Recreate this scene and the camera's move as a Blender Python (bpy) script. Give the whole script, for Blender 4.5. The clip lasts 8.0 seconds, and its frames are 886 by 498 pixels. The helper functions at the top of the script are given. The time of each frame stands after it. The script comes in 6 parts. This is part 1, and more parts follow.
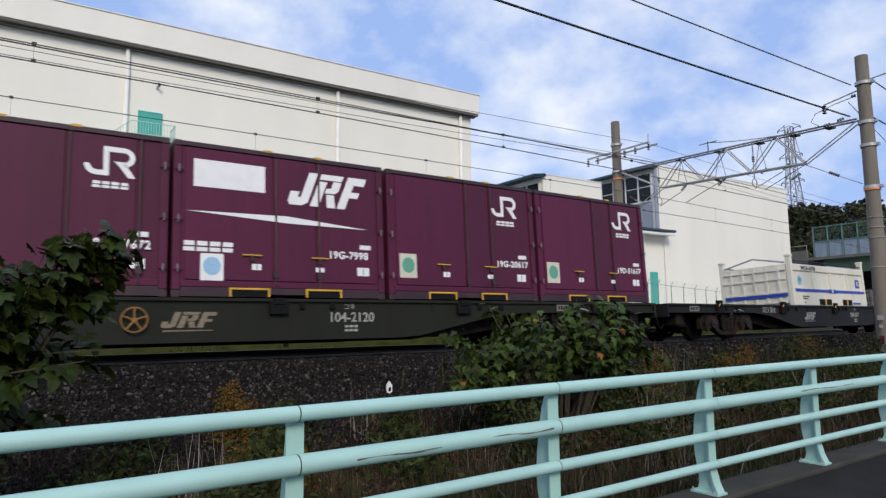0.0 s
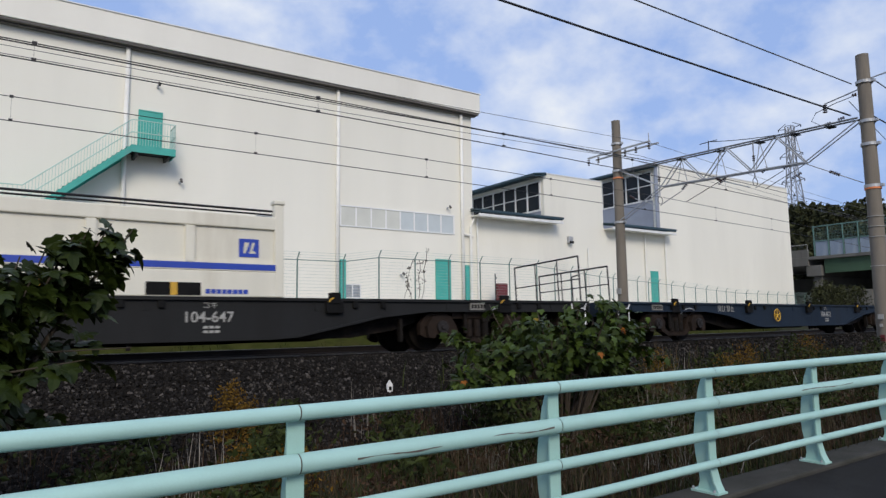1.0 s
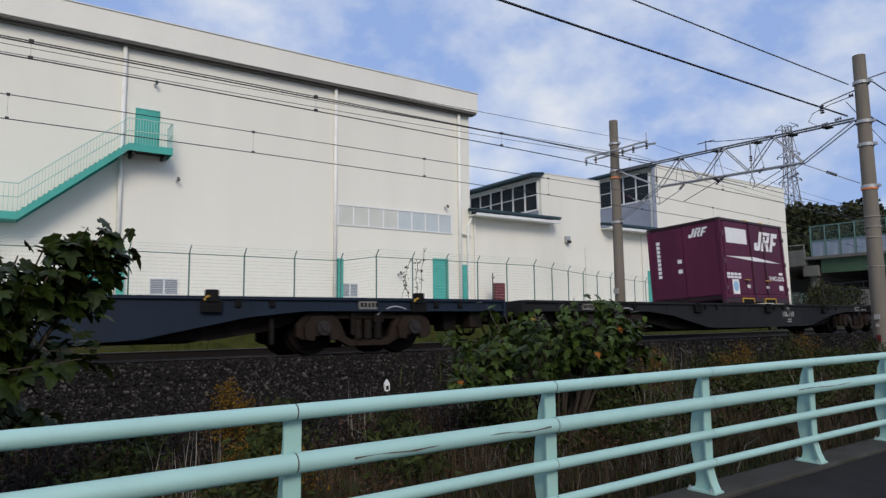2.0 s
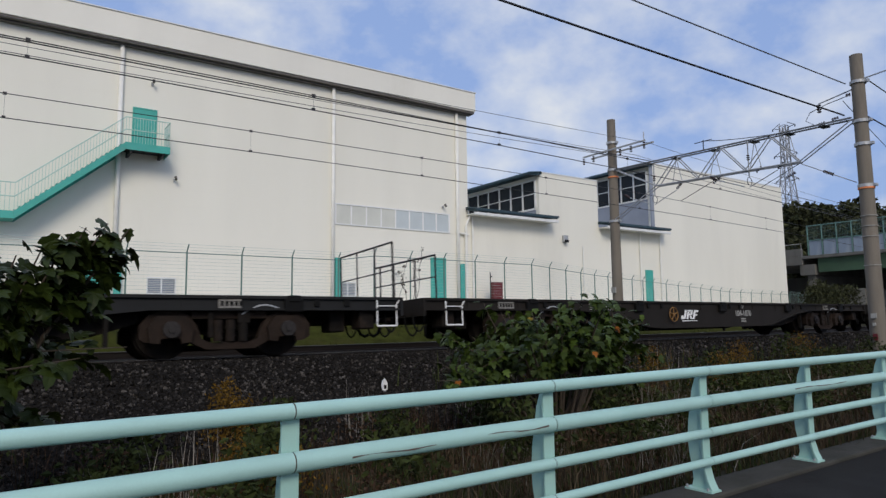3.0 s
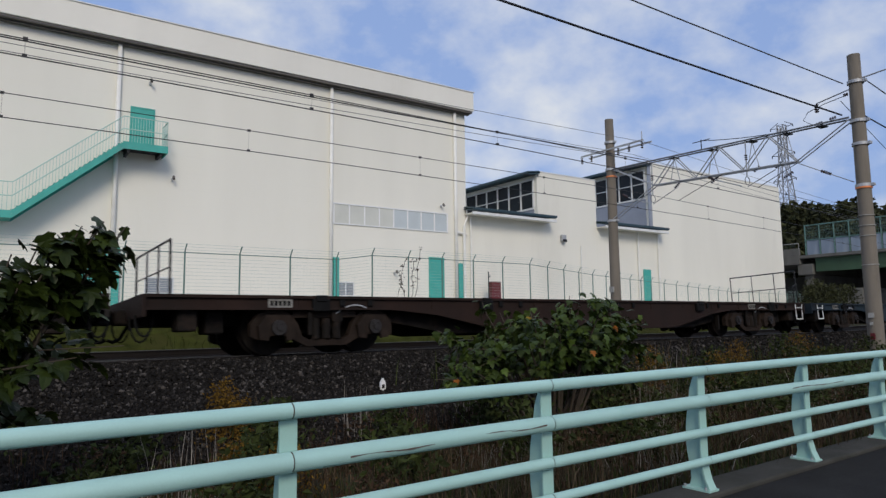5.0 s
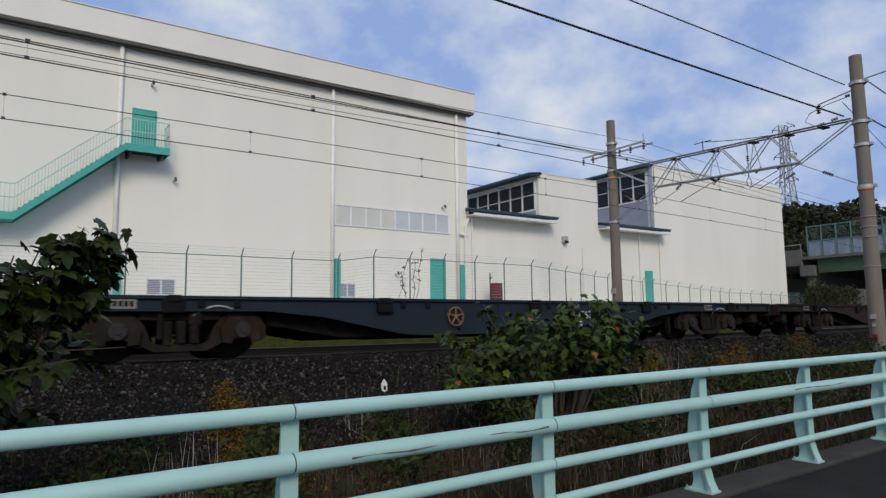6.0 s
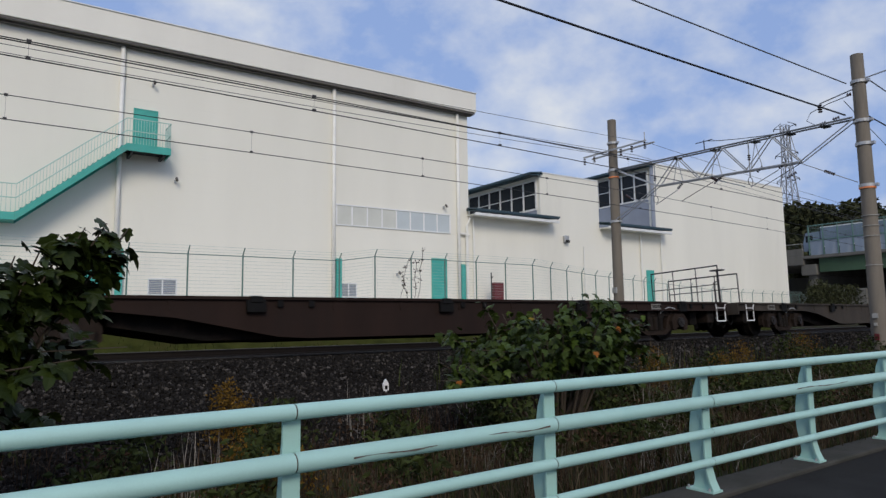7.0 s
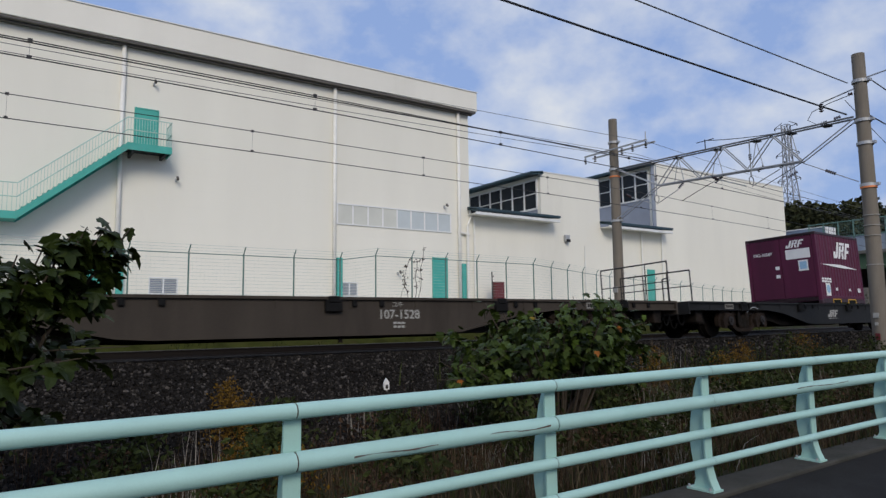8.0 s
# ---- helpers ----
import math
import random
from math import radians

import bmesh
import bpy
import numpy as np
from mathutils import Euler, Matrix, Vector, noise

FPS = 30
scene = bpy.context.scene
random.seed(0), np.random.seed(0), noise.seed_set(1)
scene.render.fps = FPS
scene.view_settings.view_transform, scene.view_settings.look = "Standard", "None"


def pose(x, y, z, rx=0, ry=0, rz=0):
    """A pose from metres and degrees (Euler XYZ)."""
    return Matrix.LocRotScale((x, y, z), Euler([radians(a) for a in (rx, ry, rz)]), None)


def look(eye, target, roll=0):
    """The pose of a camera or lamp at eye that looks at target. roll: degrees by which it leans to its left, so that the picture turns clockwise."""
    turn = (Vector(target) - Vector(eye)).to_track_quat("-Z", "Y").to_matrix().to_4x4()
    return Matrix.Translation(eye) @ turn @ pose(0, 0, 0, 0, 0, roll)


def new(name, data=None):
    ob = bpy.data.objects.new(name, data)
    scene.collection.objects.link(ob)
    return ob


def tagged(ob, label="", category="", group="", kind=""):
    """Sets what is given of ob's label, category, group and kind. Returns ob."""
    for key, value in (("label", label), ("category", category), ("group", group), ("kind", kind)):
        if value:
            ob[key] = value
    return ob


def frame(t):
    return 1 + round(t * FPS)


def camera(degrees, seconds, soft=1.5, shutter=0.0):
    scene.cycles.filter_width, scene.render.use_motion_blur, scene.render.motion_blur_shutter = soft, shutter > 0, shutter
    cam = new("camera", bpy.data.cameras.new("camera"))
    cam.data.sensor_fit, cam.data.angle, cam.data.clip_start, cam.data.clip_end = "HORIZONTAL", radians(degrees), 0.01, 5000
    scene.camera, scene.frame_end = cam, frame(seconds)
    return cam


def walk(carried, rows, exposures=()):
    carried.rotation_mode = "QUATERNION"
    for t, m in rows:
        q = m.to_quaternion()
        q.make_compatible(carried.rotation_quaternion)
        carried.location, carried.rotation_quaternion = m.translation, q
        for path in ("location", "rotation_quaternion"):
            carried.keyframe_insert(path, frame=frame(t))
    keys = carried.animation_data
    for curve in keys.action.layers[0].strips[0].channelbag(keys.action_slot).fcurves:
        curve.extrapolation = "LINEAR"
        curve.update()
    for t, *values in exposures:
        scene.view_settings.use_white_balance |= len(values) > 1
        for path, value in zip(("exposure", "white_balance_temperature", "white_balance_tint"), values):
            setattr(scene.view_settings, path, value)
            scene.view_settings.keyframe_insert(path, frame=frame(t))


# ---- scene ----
# ---------------------------------------------------------------- camera
EYE = Vector((0.0, 0.0, 0.56))
AIM = [(0.0, 33.983, 6.469, -0.739), (0.5, 33.944, 6.480, -0.760), (1.0, 33.946, 6.394, -0.740), (1.5, 34.038, 6.353, -0.68),
       (3.0, 34.361, 6.262, -0.67), (3.5, 34.418, 6.185, -0.70), (4.0, 34.502, 6.170, -0.71), (4.5, 34.534, 6.178, -0.68),
       (6.0, 34.390, 6.338, -0.69), (6.5, 34.301, 6.328, -0.69), (7.0, 34.285, 6.310, -0.76), (7.5, 34.271, 6.317, -0.77), (8.0, 34.220, 6.245, -0.71)]


def aim(yaw, pitch, roll):
    a, b = radians(yaw), radians(pitch)
    return look(EYE, EYE + Vector((math.sin(a) * math.cos(b), math.cos(a) * math.cos(b), math.sin(b))), roll)


cam = camera(67.44, 8.0, soft=1.4, shutter=0.05)
walk(cam, [(t, aim(*a)) for t, *a in AIM], exposures=[(0.0, 0.52), (1.0, 0.38), (1.5, 0.30), (3.0, 0.18), (3.5, 0.15), (8.0, 0.15)])

# ---------------------------------------------------------------- sky and sun
SUN_ELEV, SUN_AZ = 33, 205          # degrees; azimuth from +y, clockwise
world = bpy.data.worlds.new("sky")
scene.world = world
world.use_nodes = True
wt = world.node_tree
wt.nodes.clear()
w_out = wt.nodes.new("ShaderNodeOutputWorld")
w_bg = wt.nodes.new("ShaderNodeBackground")
w_sky = wt.nodes.new("ShaderNodeTexSky")
w_sky.sky_type = "NISHITA"
w_sky.sun_disc = False
w_sky.sun_elevation = radians(SUN_ELEV)
w_sky.sun_rotation = radians(SUN_AZ)
w_sky.dust_density = 1.5
w_co = wt.nodes.new("ShaderNodeTexCoord")
w_map = wt.nodes.new("ShaderNodeMapping")
w_map.inputs["Scale"].default_value = (1.0, 1.0, 1.5)
w_map.inputs["Location"].default_value = (2.1, 0.7, 1.3)
w_n1 = wt.nodes.new("ShaderNodeTexNoise")
w_n1.inputs["Scale"].default_value = 4.6
w_n1.inputs["Detail"].default_value = 8
w_n1.inputs["Roughness"].default_value = 0.56
w_n2 = wt.nodes.new("ShaderNodeTexNoise")
w_n2.inputs["Scale"].default_value = 12.0
w_n2.inputs["Detail"].default_value = 5
w_puff = wt.nodes.new("ShaderNodeMath")
w_puff.operation = "MULTIPLY_ADD"
w_puff.inputs[1].default_value = 0.40
w_ramp = wt.nodes.new("ShaderNodeValToRGB")
w_ramp.color_ramp.elements[0].position = 0.60
w_ramp.color_ramp.elements[1].position = 0.93
w_mix = wt.nodes.new("ShaderNodeMix")
w_mix.data_type = "RGBA"
w_mix.inputs["B"].default_value = (7.3, 7.7, 8.4, 1)
w_soft = wt.nodes.new("ShaderNodeMix")
w_soft.data_type = "RGBA"
w_soft.inputs["Factor"].default_value = 0.8
w_soft.inputs["B"].default_value = (3.2, 4.6, 8.2, 1)
wt.links.new(w_sky.outputs["Color"], w_soft.inputs["A"])
wt.links.new(w_co.outputs["Generated"], w_map.inputs["Vector"])
wt.links.new(w_map.outputs["Vector"], w_n1.inputs["Vector"])
wt.links.new(w_map.outputs["Vector"], w_n2.inputs["Vector"])
wt.links.new(w_n2.outputs["Fac"], w_puff.inputs[0])
wt.links.new(w_n1.outputs["Fac"], w_puff.inputs[2])
wt.links.new(w_puff.outputs["Value"], w_ramp.inputs["Fac"])
wt.links.new(w_ramp.outputs["Color"], w_mix.inputs["Factor"])
wt.links.new(w_soft.outputs["Result"], w_mix.inputs["A"])
wt.links.new(w_mix.outputs["Result"], w_bg.inputs["Color"])
wt.links.new(w_bg.outputs["Background"], w_out.inputs["Surface"])
w_bg.inputs["Strength"].default_value = 0.085
sun = new("sun", bpy.data.lights.new("sun", "SUN"))
sun.data.energy = 1.5
sun.data.angle = radians(22)
sun.data.color = (1.0, 0.90, 0.76)
sa, se = radians(SUN_AZ), radians(SUN_ELEV)
sun.matrix_basis = look(Vector((0, 0, 30)) + 20 * Vector((math.sin(sa) * math.cos(se), math.cos(sa) * math.cos(se), math.sin(se))), (0, 0, 30))


# ---------------------------------------------------------------- materials
def mat(name, color, rough=0.6, metal=0.0, scale=6.0, var=0.25, bump=0.15, fine=60.0, dirt=None, dirt_at=(0.55, 0.75), streak=False, obj_var=0.0, island_var=0.0, spec=0.5, uneven=False):
    """A surface with patches, grain, relief and, with dirt, stains of another colour."""
    m = bpy.data.materials.new(name)
    m.use_nodes = True
    nt = m.node_tree
    b = nt.nodes["Principled BSDF"]
    b.inputs["Roughness"].default_value = rough
    b.inputs["Metallic"].default_value = metal
    b.inputs["Specular IOR Level"].default_value = spec
    co = nt.nodes.new("ShaderNodeTexCoord")
    mp = nt.nodes.new("ShaderNodeMapping")
    mp.inputs["Scale"].default_value = (1, 1, 0.18) if streak else (1, 1, 1)
    nt.links.new(co.outputs["Object"], mp.inputs["Vector"])
    n1 = nt.nodes.new("ShaderNodeTexNoise")
    n1.inputs["Scale"].default_value = scale
    n1.inputs["Detail"].default_value = 5
    n2 = nt.nodes.new("ShaderNodeTexNoise")
    n2.inputs["Scale"].default_value = fine
    n2.inputs["Detail"].default_value = 3
    nt.links.new(mp.outputs["Vector"], n1.inputs["Vector"])
    nt.links.new(co.outputs["Object"], n2.inputs["Vector"])
    add = nt.nodes.new("ShaderNodeMath")
    add.operation = "MULTIPLY_ADD"
    nt.links.new(n2.outputs["Fac"], add.inputs[0])
    add.inputs[1].default_value = 0.4
    nt.links.new(n1.outputs["Fac"], add.inputs[2])
    rg = nt.nodes.new("ShaderNodeMapRange")
    rg.inputs["From Min"].default_value = 0.4
    rg.inputs["From Max"].default_value = 1.0
    rg.inputs["To Min"].default_value = 1 - var
    rg.inputs["To Max"].default_value = 1 + var
    nt.links.new(add.outputs["Value"], rg.inputs["Value"])
    val = rg.outputs["Result"]
    for on, source in ((obj_var, "obj"), (island_var, "island")):
        if on:
            s = nt.nodes.new("ShaderNodeObjectInfo" if source == "obj" else "ShaderNodeNewGeometry")
            r2 = nt.nodes.new("ShaderNodeMapRange")
            r2.inputs["To Min"].default_value = 1 - on
            r2.inputs["To Max"].default_value = 1 + on
            nt.links.new(s.outputs["Random" if source == "obj" else "Random Per Island"], r2.inputs["Value"])
            mu = nt.nodes.new("ShaderNodeMath")
            mu.operation = "MULTIPLY"
            nt.links.new(val, mu.inputs[0])
            nt.links.new(r2.outputs["Result"], mu.inputs[1])
            if uneven:                      # mostly dark pieces with a few pale ones
                pw = nt.nodes.new("ShaderNodeMath")
                pw.operation = "POWER"
                pw.inputs[1].default_value = 9.0
                nt.links.new(s.outputs["Random Per Island"], pw.inputs[0])
                nt.links.new(pw.outputs["Value"], r2.inputs["Value"])
                r2.inputs["To Min"].default_value, r2.inputs["To Max"].default_value = 0.40, 3.4
            val = mu.outputs["Value"]
    sc = nt.nodes.new("ShaderNodeVectorMath")
    sc.operation = "SCALE"
    sc.inputs[0].default_value = color
    nt.links.new(val, sc.inputs["Scale"])
    col = sc.outputs["Vector"]
    if dirt:
        n3 = nt.nodes.new("ShaderNodeTexNoise")
        n3.inputs["Scale"].default_value = scale * 0.45
        n3.inputs["Detail"].default_value = 8
        n3.inputs["Roughness"].default_value = 0.65
        nt.links.new(mp.outputs["Vector"], n3.inputs["Vector"])
        r3 = nt.nodes.new("ShaderNodeMapRange")
        r3.inputs["From Min"].default_value, r3.inputs["From Max"].default_value = dirt_at
        nt.links.new(n3.outputs["Fac"], r3.inputs["Value"])
        mx = nt.nodes.new("ShaderNodeMix")
        mx.data_type = "RGBA"
        mx.inputs["B"].default_value = (*dirt, 1)
        nt.links.new(r3.outputs["Result"], mx.inputs["Factor"])
        nt.links.new(col, mx.inputs["A"])
        col = mx.outputs["Result"]
    nt.links.new(col, b.inputs["Base Color"])
    if bump:
        bp = nt.nodes.new("ShaderNodeBump")
        bp.inputs["Strength"].default_value = bump
        bp.inputs["Distance"].default_value = 0.02
        nt.links.new(n2.outputs["Fac"], bp.inputs["Height"])
        nt.links.new(bp.outputs["Normal"], b.inputs["Normal"])
    return m


M_WALL = mat("wall_paint", (0.80, 0.78, 0.69), 0.65, scale=0.35, var=0.05, bump=0.05, fine=25, dirt=(0.62, 0.60, 0.53), dirt_at=(0.60, 0.95), streak=True)
M_FASCIA = mat("fascia_metal", (0.80, 0.78, 0.70), 0.5, scale=0.5, var=0.05, bump=0.03, dirt=(0.64, 0.62, 0.55), dirt_at=(0.58, 0.95), streak=True)
M_DARKTRIM = mat("trim_and_shade_brown", (0.10, 0.09, 0.08), 0.6, scale=2, var=0.2)
M_GREEN = mat("green_paint", (0.055, 0.38, 0.32), 0.5, scale=2, var=0.12, dirt=(0.10, 0.30, 0.27))
M_PALEGREEN = mat("pale_green_paint", (0.42, 0.60, 0.54), 0.5, scale=2, var=0.1)
M_PIPE = mat("pipe_plastic", (0.80, 0.79, 0.74), 0.45, scale=2, var=0.08)
M_BLIND = mat("blind_glass", (0.52, 0.57, 0.58), 0.3, scale=1, var=0.08, bump=0.0)
M_BLINDWARM = mat("curtained_glass", (0.60, 0.605, 0.545), 0.3, scale=1, var=0.08, bump=0.0)
M_DARKGLASS = mat("dark_window_glass", (0.012, 0.016, 0.02), 0.25, scale=0.6, var=0.4, bump=0.0, spec=0.25)
M_TEALROOF = mat("blue_green_corrugated_metal", (0.022, 0.050, 0.064), 0.45, scale=2, var=0.2)
M_GREYPANEL = mat("blue_grey_panel", (0.26, 0.29, 0.35), 0.5, scale=1, var=0.1)
M_FRAMEW = mat("window_frame_white", (0.72, 0.73, 0.72), 0.4, scale=3, var=0.08)
M_ROAD = mat("asphalt", (0.020, 0.019, 0.018), 0.85, scale=1.2, var=0.3, bump=0.6, fine=140, dirt=(0.034, 0.033, 0.032), spec=0.12)
M_KERB = mat("concrete", (0.058, 0.055, 0.048), 0.85, scale=2.5, var=0.25, bump=0.4, dirt=(0.035, 0.036, 0.028), dirt_at=(0.45, 0.7), spec=0.1)
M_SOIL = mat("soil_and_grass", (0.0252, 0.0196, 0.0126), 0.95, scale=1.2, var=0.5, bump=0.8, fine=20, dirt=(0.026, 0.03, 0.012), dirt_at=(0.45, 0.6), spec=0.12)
M_BANK = mat("grass_bank", (0.036, 0.040, 0.008), 0.95, scale=2.5, var=0.5, bump=0.9, fine=25, dirt=(0.045, 0.042, 0.012), dirt_at=(0.48, 0.68), spec=0.03)
M_YARD = mat("yard_concrete", (0.30, 0.30, 0.28), 0.9, scale=1, var=0.2, bump=0.3)
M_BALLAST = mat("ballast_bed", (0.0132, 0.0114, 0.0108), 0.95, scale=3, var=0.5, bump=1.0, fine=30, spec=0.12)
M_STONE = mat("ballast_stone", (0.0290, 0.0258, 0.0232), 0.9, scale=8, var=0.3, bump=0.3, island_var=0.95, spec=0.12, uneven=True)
M_RAIL = mat("rusty_rail_steel", (0.0110, 0.0074, 0.0058), 0.6, 0.5, scale=8, var=0.3)
M_RAILTOP = mat("polished_rail_head", (0.12, 0.11, 0.10), 0.45, 1.0, scale=8, var=0.15)
M_SLEEPER = mat("sleeper_concrete", (0.07, 0.06, 0.05), 0.9, scale=4, var=0.25, bump=0.4)
M_GUARD = mat("mint_guardrail_paint", (0.37, 0.585, 0.535), 0.42, scale=3.0, var=0.07, bump=0.05, fine=90, dirt=(0.28, 0.52, 0.48), dirt_at=(0.58, 0.9))
M_GUARDPOST = mat("mint_post_paint", (0.35, 0.56, 0.50), 0.45, scale=3.0, var=0.08, bump=0.05, fine=90, dirt=(0.22, 0.42, 0.36), dirt_at=(0.58, 0.85))
M_SCRATCH = mat("scraped_rust", (0.10, 0.075, 0.06), 0.8, scale=20, var=0.4)
M_POLE = mat("pole_concrete", (0.185, 0.160, 0.127), 0.85, scale=3, var=0.22, bump=0.3, fine=50, dirt=(0.11, 0.10, 0.09), dirt_at=(0.5, 0.8), streak=True)
M_GALV = mat("galvanised_steel", (0.42, 0.43, 0.44), 0.5, 0.35, scale=6, var=0.2)
M_STEELGREY = mat("weathered_and_shade_steel", (0.16, 0.165, 0.17), 0.6, 0.3, scale=5, var=0.25)
M_DARKSTEEL = mat("dark_steel", (0.0158, 0.0158, 0.0171), 0.55, 0.3, scale=6, var=0.3)
M_WIRE = mat("wire_black", (0.018, 0.018, 0.020), 0.6, scale=3, var=0.2, bump=0)
M_WIREGREY = mat("wire_grey", (0.10, 0.10, 0.10), 0.5, 0.3, scale=3, var=0.2, bump=0)
M_INSUL = mat("insulator_brown", (0.05, 0.03, 0.03), 0.25, scale=3, var=0.2, bump=0)
M_ORANGE = mat("orange_band", (0.75, 0.24, 0.08), 0.6, scale=6, var=0.15)
M_WHITE = mat("white_paint", (0.80, 0.80, 0.79), 0.5, scale=5, var=0.06, bump=0.03)
M_TANMARK = mat("faded_tan_mark", (0.20, 0.155, 0.105), 0.7, scale=14, var=0.35, bump=0.03)
M_WHITEWORN = mat("worn_white_lettering", (0.34, 0.335, 0.31), 0.6, scale=14, var=0.3, bump=0.03)
M_BLACK = mat("black_paint", (0.008, 0.008, 0.008), 0.7, scale=5, var=0.3, spec=0.1)
M_PLATE = mat("grimy_plate", (0.20, 0.19, 0.17), 0.7, scale=20, var=0.4, bump=0.05)
M_RED = mat("red_paint", (0.1200, 0.0120, 0.0160), 0.5, scale=5, var=0.2)
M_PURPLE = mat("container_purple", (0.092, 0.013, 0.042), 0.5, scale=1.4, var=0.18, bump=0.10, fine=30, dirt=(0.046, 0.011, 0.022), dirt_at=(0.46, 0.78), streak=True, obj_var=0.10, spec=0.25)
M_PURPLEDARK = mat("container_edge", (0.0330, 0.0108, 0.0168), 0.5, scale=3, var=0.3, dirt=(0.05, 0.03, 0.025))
M_YELLOW = mat("yellow_paint", (0.62, 0.36, 0.03), 0.5, scale=6, var=0.2, dirt=(0.22, 0.13, 0.03))
M_OCHRE = mat("faded_ochre_paint", (0.22, 0.105, 0.02), 0.6, scale=6, var=0.25, dirt=(0.10, 0.06, 0.02))
M_CREAM = mat("cream_container_paint", (0.70, 0.67, 0.56), 0.5, scale=1.8, var=0.1, bump=0.06, dirt=(0.46, 0.40, 0.30), dirt_at=(0.56, 0.85), streak=True)
M_BLUE = mat("blue_stripe", (0.015, 0.05, 0.36), 0.45, scale=4, var=0.15)
M_SKYBLUE = mat("sticker_blue", (0.30, 0.50, 0.68), 0.5, scale=30, var=0.2, bump=0)
M_LEAFMARK = mat("sticker_green", (0.10, 0.34, 0.22), 0.5, scale=20, var=0.2, bump=0)
M_STICKER = mat("sticker_cream", (0.60, 0.58, 0.46), 0.5, scale=10, var=0.1, bump=0)
M_AXLEBOX = mat("rusty_axle_box", (0.024, 0.0165, 0.0125), 0.8, scale=5, var=0.4, bump=0.4, dirt=(0.014, 0.011, 0.009), dirt_at=(0.48, 0.7), spec=0.12)
M_BOGIE = mat("bogie_grime", (0.0110, 0.0092, 0.0080), 0.8, scale=5, var=0.4, bump=0.4, dirt=(0.036, 0.024, 0.018), dirt_at=(0.5, 0.74), spec=0.12)
M_WHEEL = mat("wheel_steel", (0.0245, 0.0203, 0.0182), 0.6, 0.4, scale=5, var=0.3)
WAGON_PAINT = {
    "olive": mat("wagon_olive_grey", (0.0150, 0.0165, 0.0110), 0.7, scale=1.5, var=0.25, bump=0.12, dirt=(0.0112, 0.0100, 0.0081), dirt_at=(0.5, 0.8), streak=True, spec=0.2),
    "grey": mat("wagon_dark_grey", (0.0147, 0.0152, 0.0156), 0.7, scale=1.5, var=0.25, bump=0.12, dirt=(0.0093, 0.0084, 0.0075), dirt_at=(0.5, 0.8), streak=True, spec=0.2),
    "blue": mat("wagon_dark_blue", (0.0104, 0.0192, 0.0340), 0.65, scale=1.5, var=0.22, bump=0.12, dirt=(0.0120, 0.0120, 0.0136), dirt_at=(0.52, 0.8), streak=True, spec=0.2),
    "steel_blue": mat("wagon_faded_blue", (0.0112, 0.0208, 0.0289), 0.68, scale=1.5, var=0.22, bump=0.12, dirt=(0.0144, 0.0136, 0.0136), dirt_at=(0.48, 0.75), streak=True, spec=0.2),
    "brown": mat("wagon_grimy_brown", (0.0162, 0.0134, 0.0110), 0.75, scale=1.5, var=0.28, bump=0.12, dirt=(0.0100, 0.0081, 0.0066), dirt_at=(0.5, 0.8), streak=True, spec=0.2),
    "rust": mat("wagon_rust_brown", (0.0212, 0.0112, 0.0081), 0.8, scale=1.5, var=0.32, bump=0.15, dirt=(0.0112, 0.0081, 0.0066), dirt_at=(0.46, 0.75), streak=True, spec=0.2),
    "tan": mat("wagon_dusty_brown", (0.0494, 0.0405, 0.0323), 0.78, scale=1.5, var=0.28, bump=0.12, dirt=(0.0161, 0.0129, 0.0107), dirt_at=(0.5, 0.78), streak=True, spec=0.2),
}
M_LEAF = mat("bush_leaf", (0.0198, 0.0304, 0.0052), 0.45, scale=6, var=0.25, bump=0.1, obj_var=0.4, island_var=0.35, spec=0.15)
M_LEAFLIGHT = mat("bush_leaf_yellowish", (0.052, 0.082, 0.014), 0.5, scale=6, var=0.3, bump=0.1, obj_var=0.45, island_var=0.4, spec=0.15)
M_LEAFYELLOW = mat("yellowed_leaf", (0.1680, 0.1190, 0.0140), 0.55, scale=6, var=0.25, bump=0.1, spec=0.15)
M_LEAFORANGE = mat("orange_leaf", (0.2100, 0.0700, 0.0105), 0.55, scale=6, var=0.25, bump=0.1, spec=0.15)
M_STEM = mat("stem_brown", (0.0450, 0.0330, 0.0210), 0.85, scale=8, var=0.3)
M_DRY = mat("dry_grass", (0.078, 0.057, 0.034), 0.9, scale=3, var=0.3, bump=0, island_var=0.65, spec=0.12)
M_DRYRED = mat("reddish_dry_weed", (0.050, 0.030, 0.018), 0.9, scale=3, var=0.3, bump=0, island_var=0.6, spec=0.12)
M_WEED = mat("green_weed", (0.0275, 0.0363, 0.0099), 0.8, scale=3, var=0.3, bump=0, island_var=0.55, spec=0.12)
M_GOLD = mat("goldenrod_weed", (0.1190, 0.0665, 0.0105), 0.8, scale=3, var=0.3, bump=0, island_var=0.5, spec=0.12)
M_PALESTALK = mat("pale_dry_stalk", (0.2520, 0.2280, 0.1980), 0.9, scale=3, var=0.2, bump=0, island_var=0.4)
M_TREE = mat("far_tree_leaf", (0.0300, 0.0330, 0.0140), 0.7, scale=1, var=0.4, bump=0, island_var=0.6, spec=0.12)
M_BRIDGE = mat("bridge_concrete", (0.1260, 0.1218, 0.1092), 0.85, scale=0.8, var=0.2, bump=0.2, dirt=(0.06, 0.055, 0.05), streak=True)
M_GIRDER = mat("bridge_green_girder", (0.0385, 0.0805, 0.0420), 0.6, scale=0.8, var=0.2)
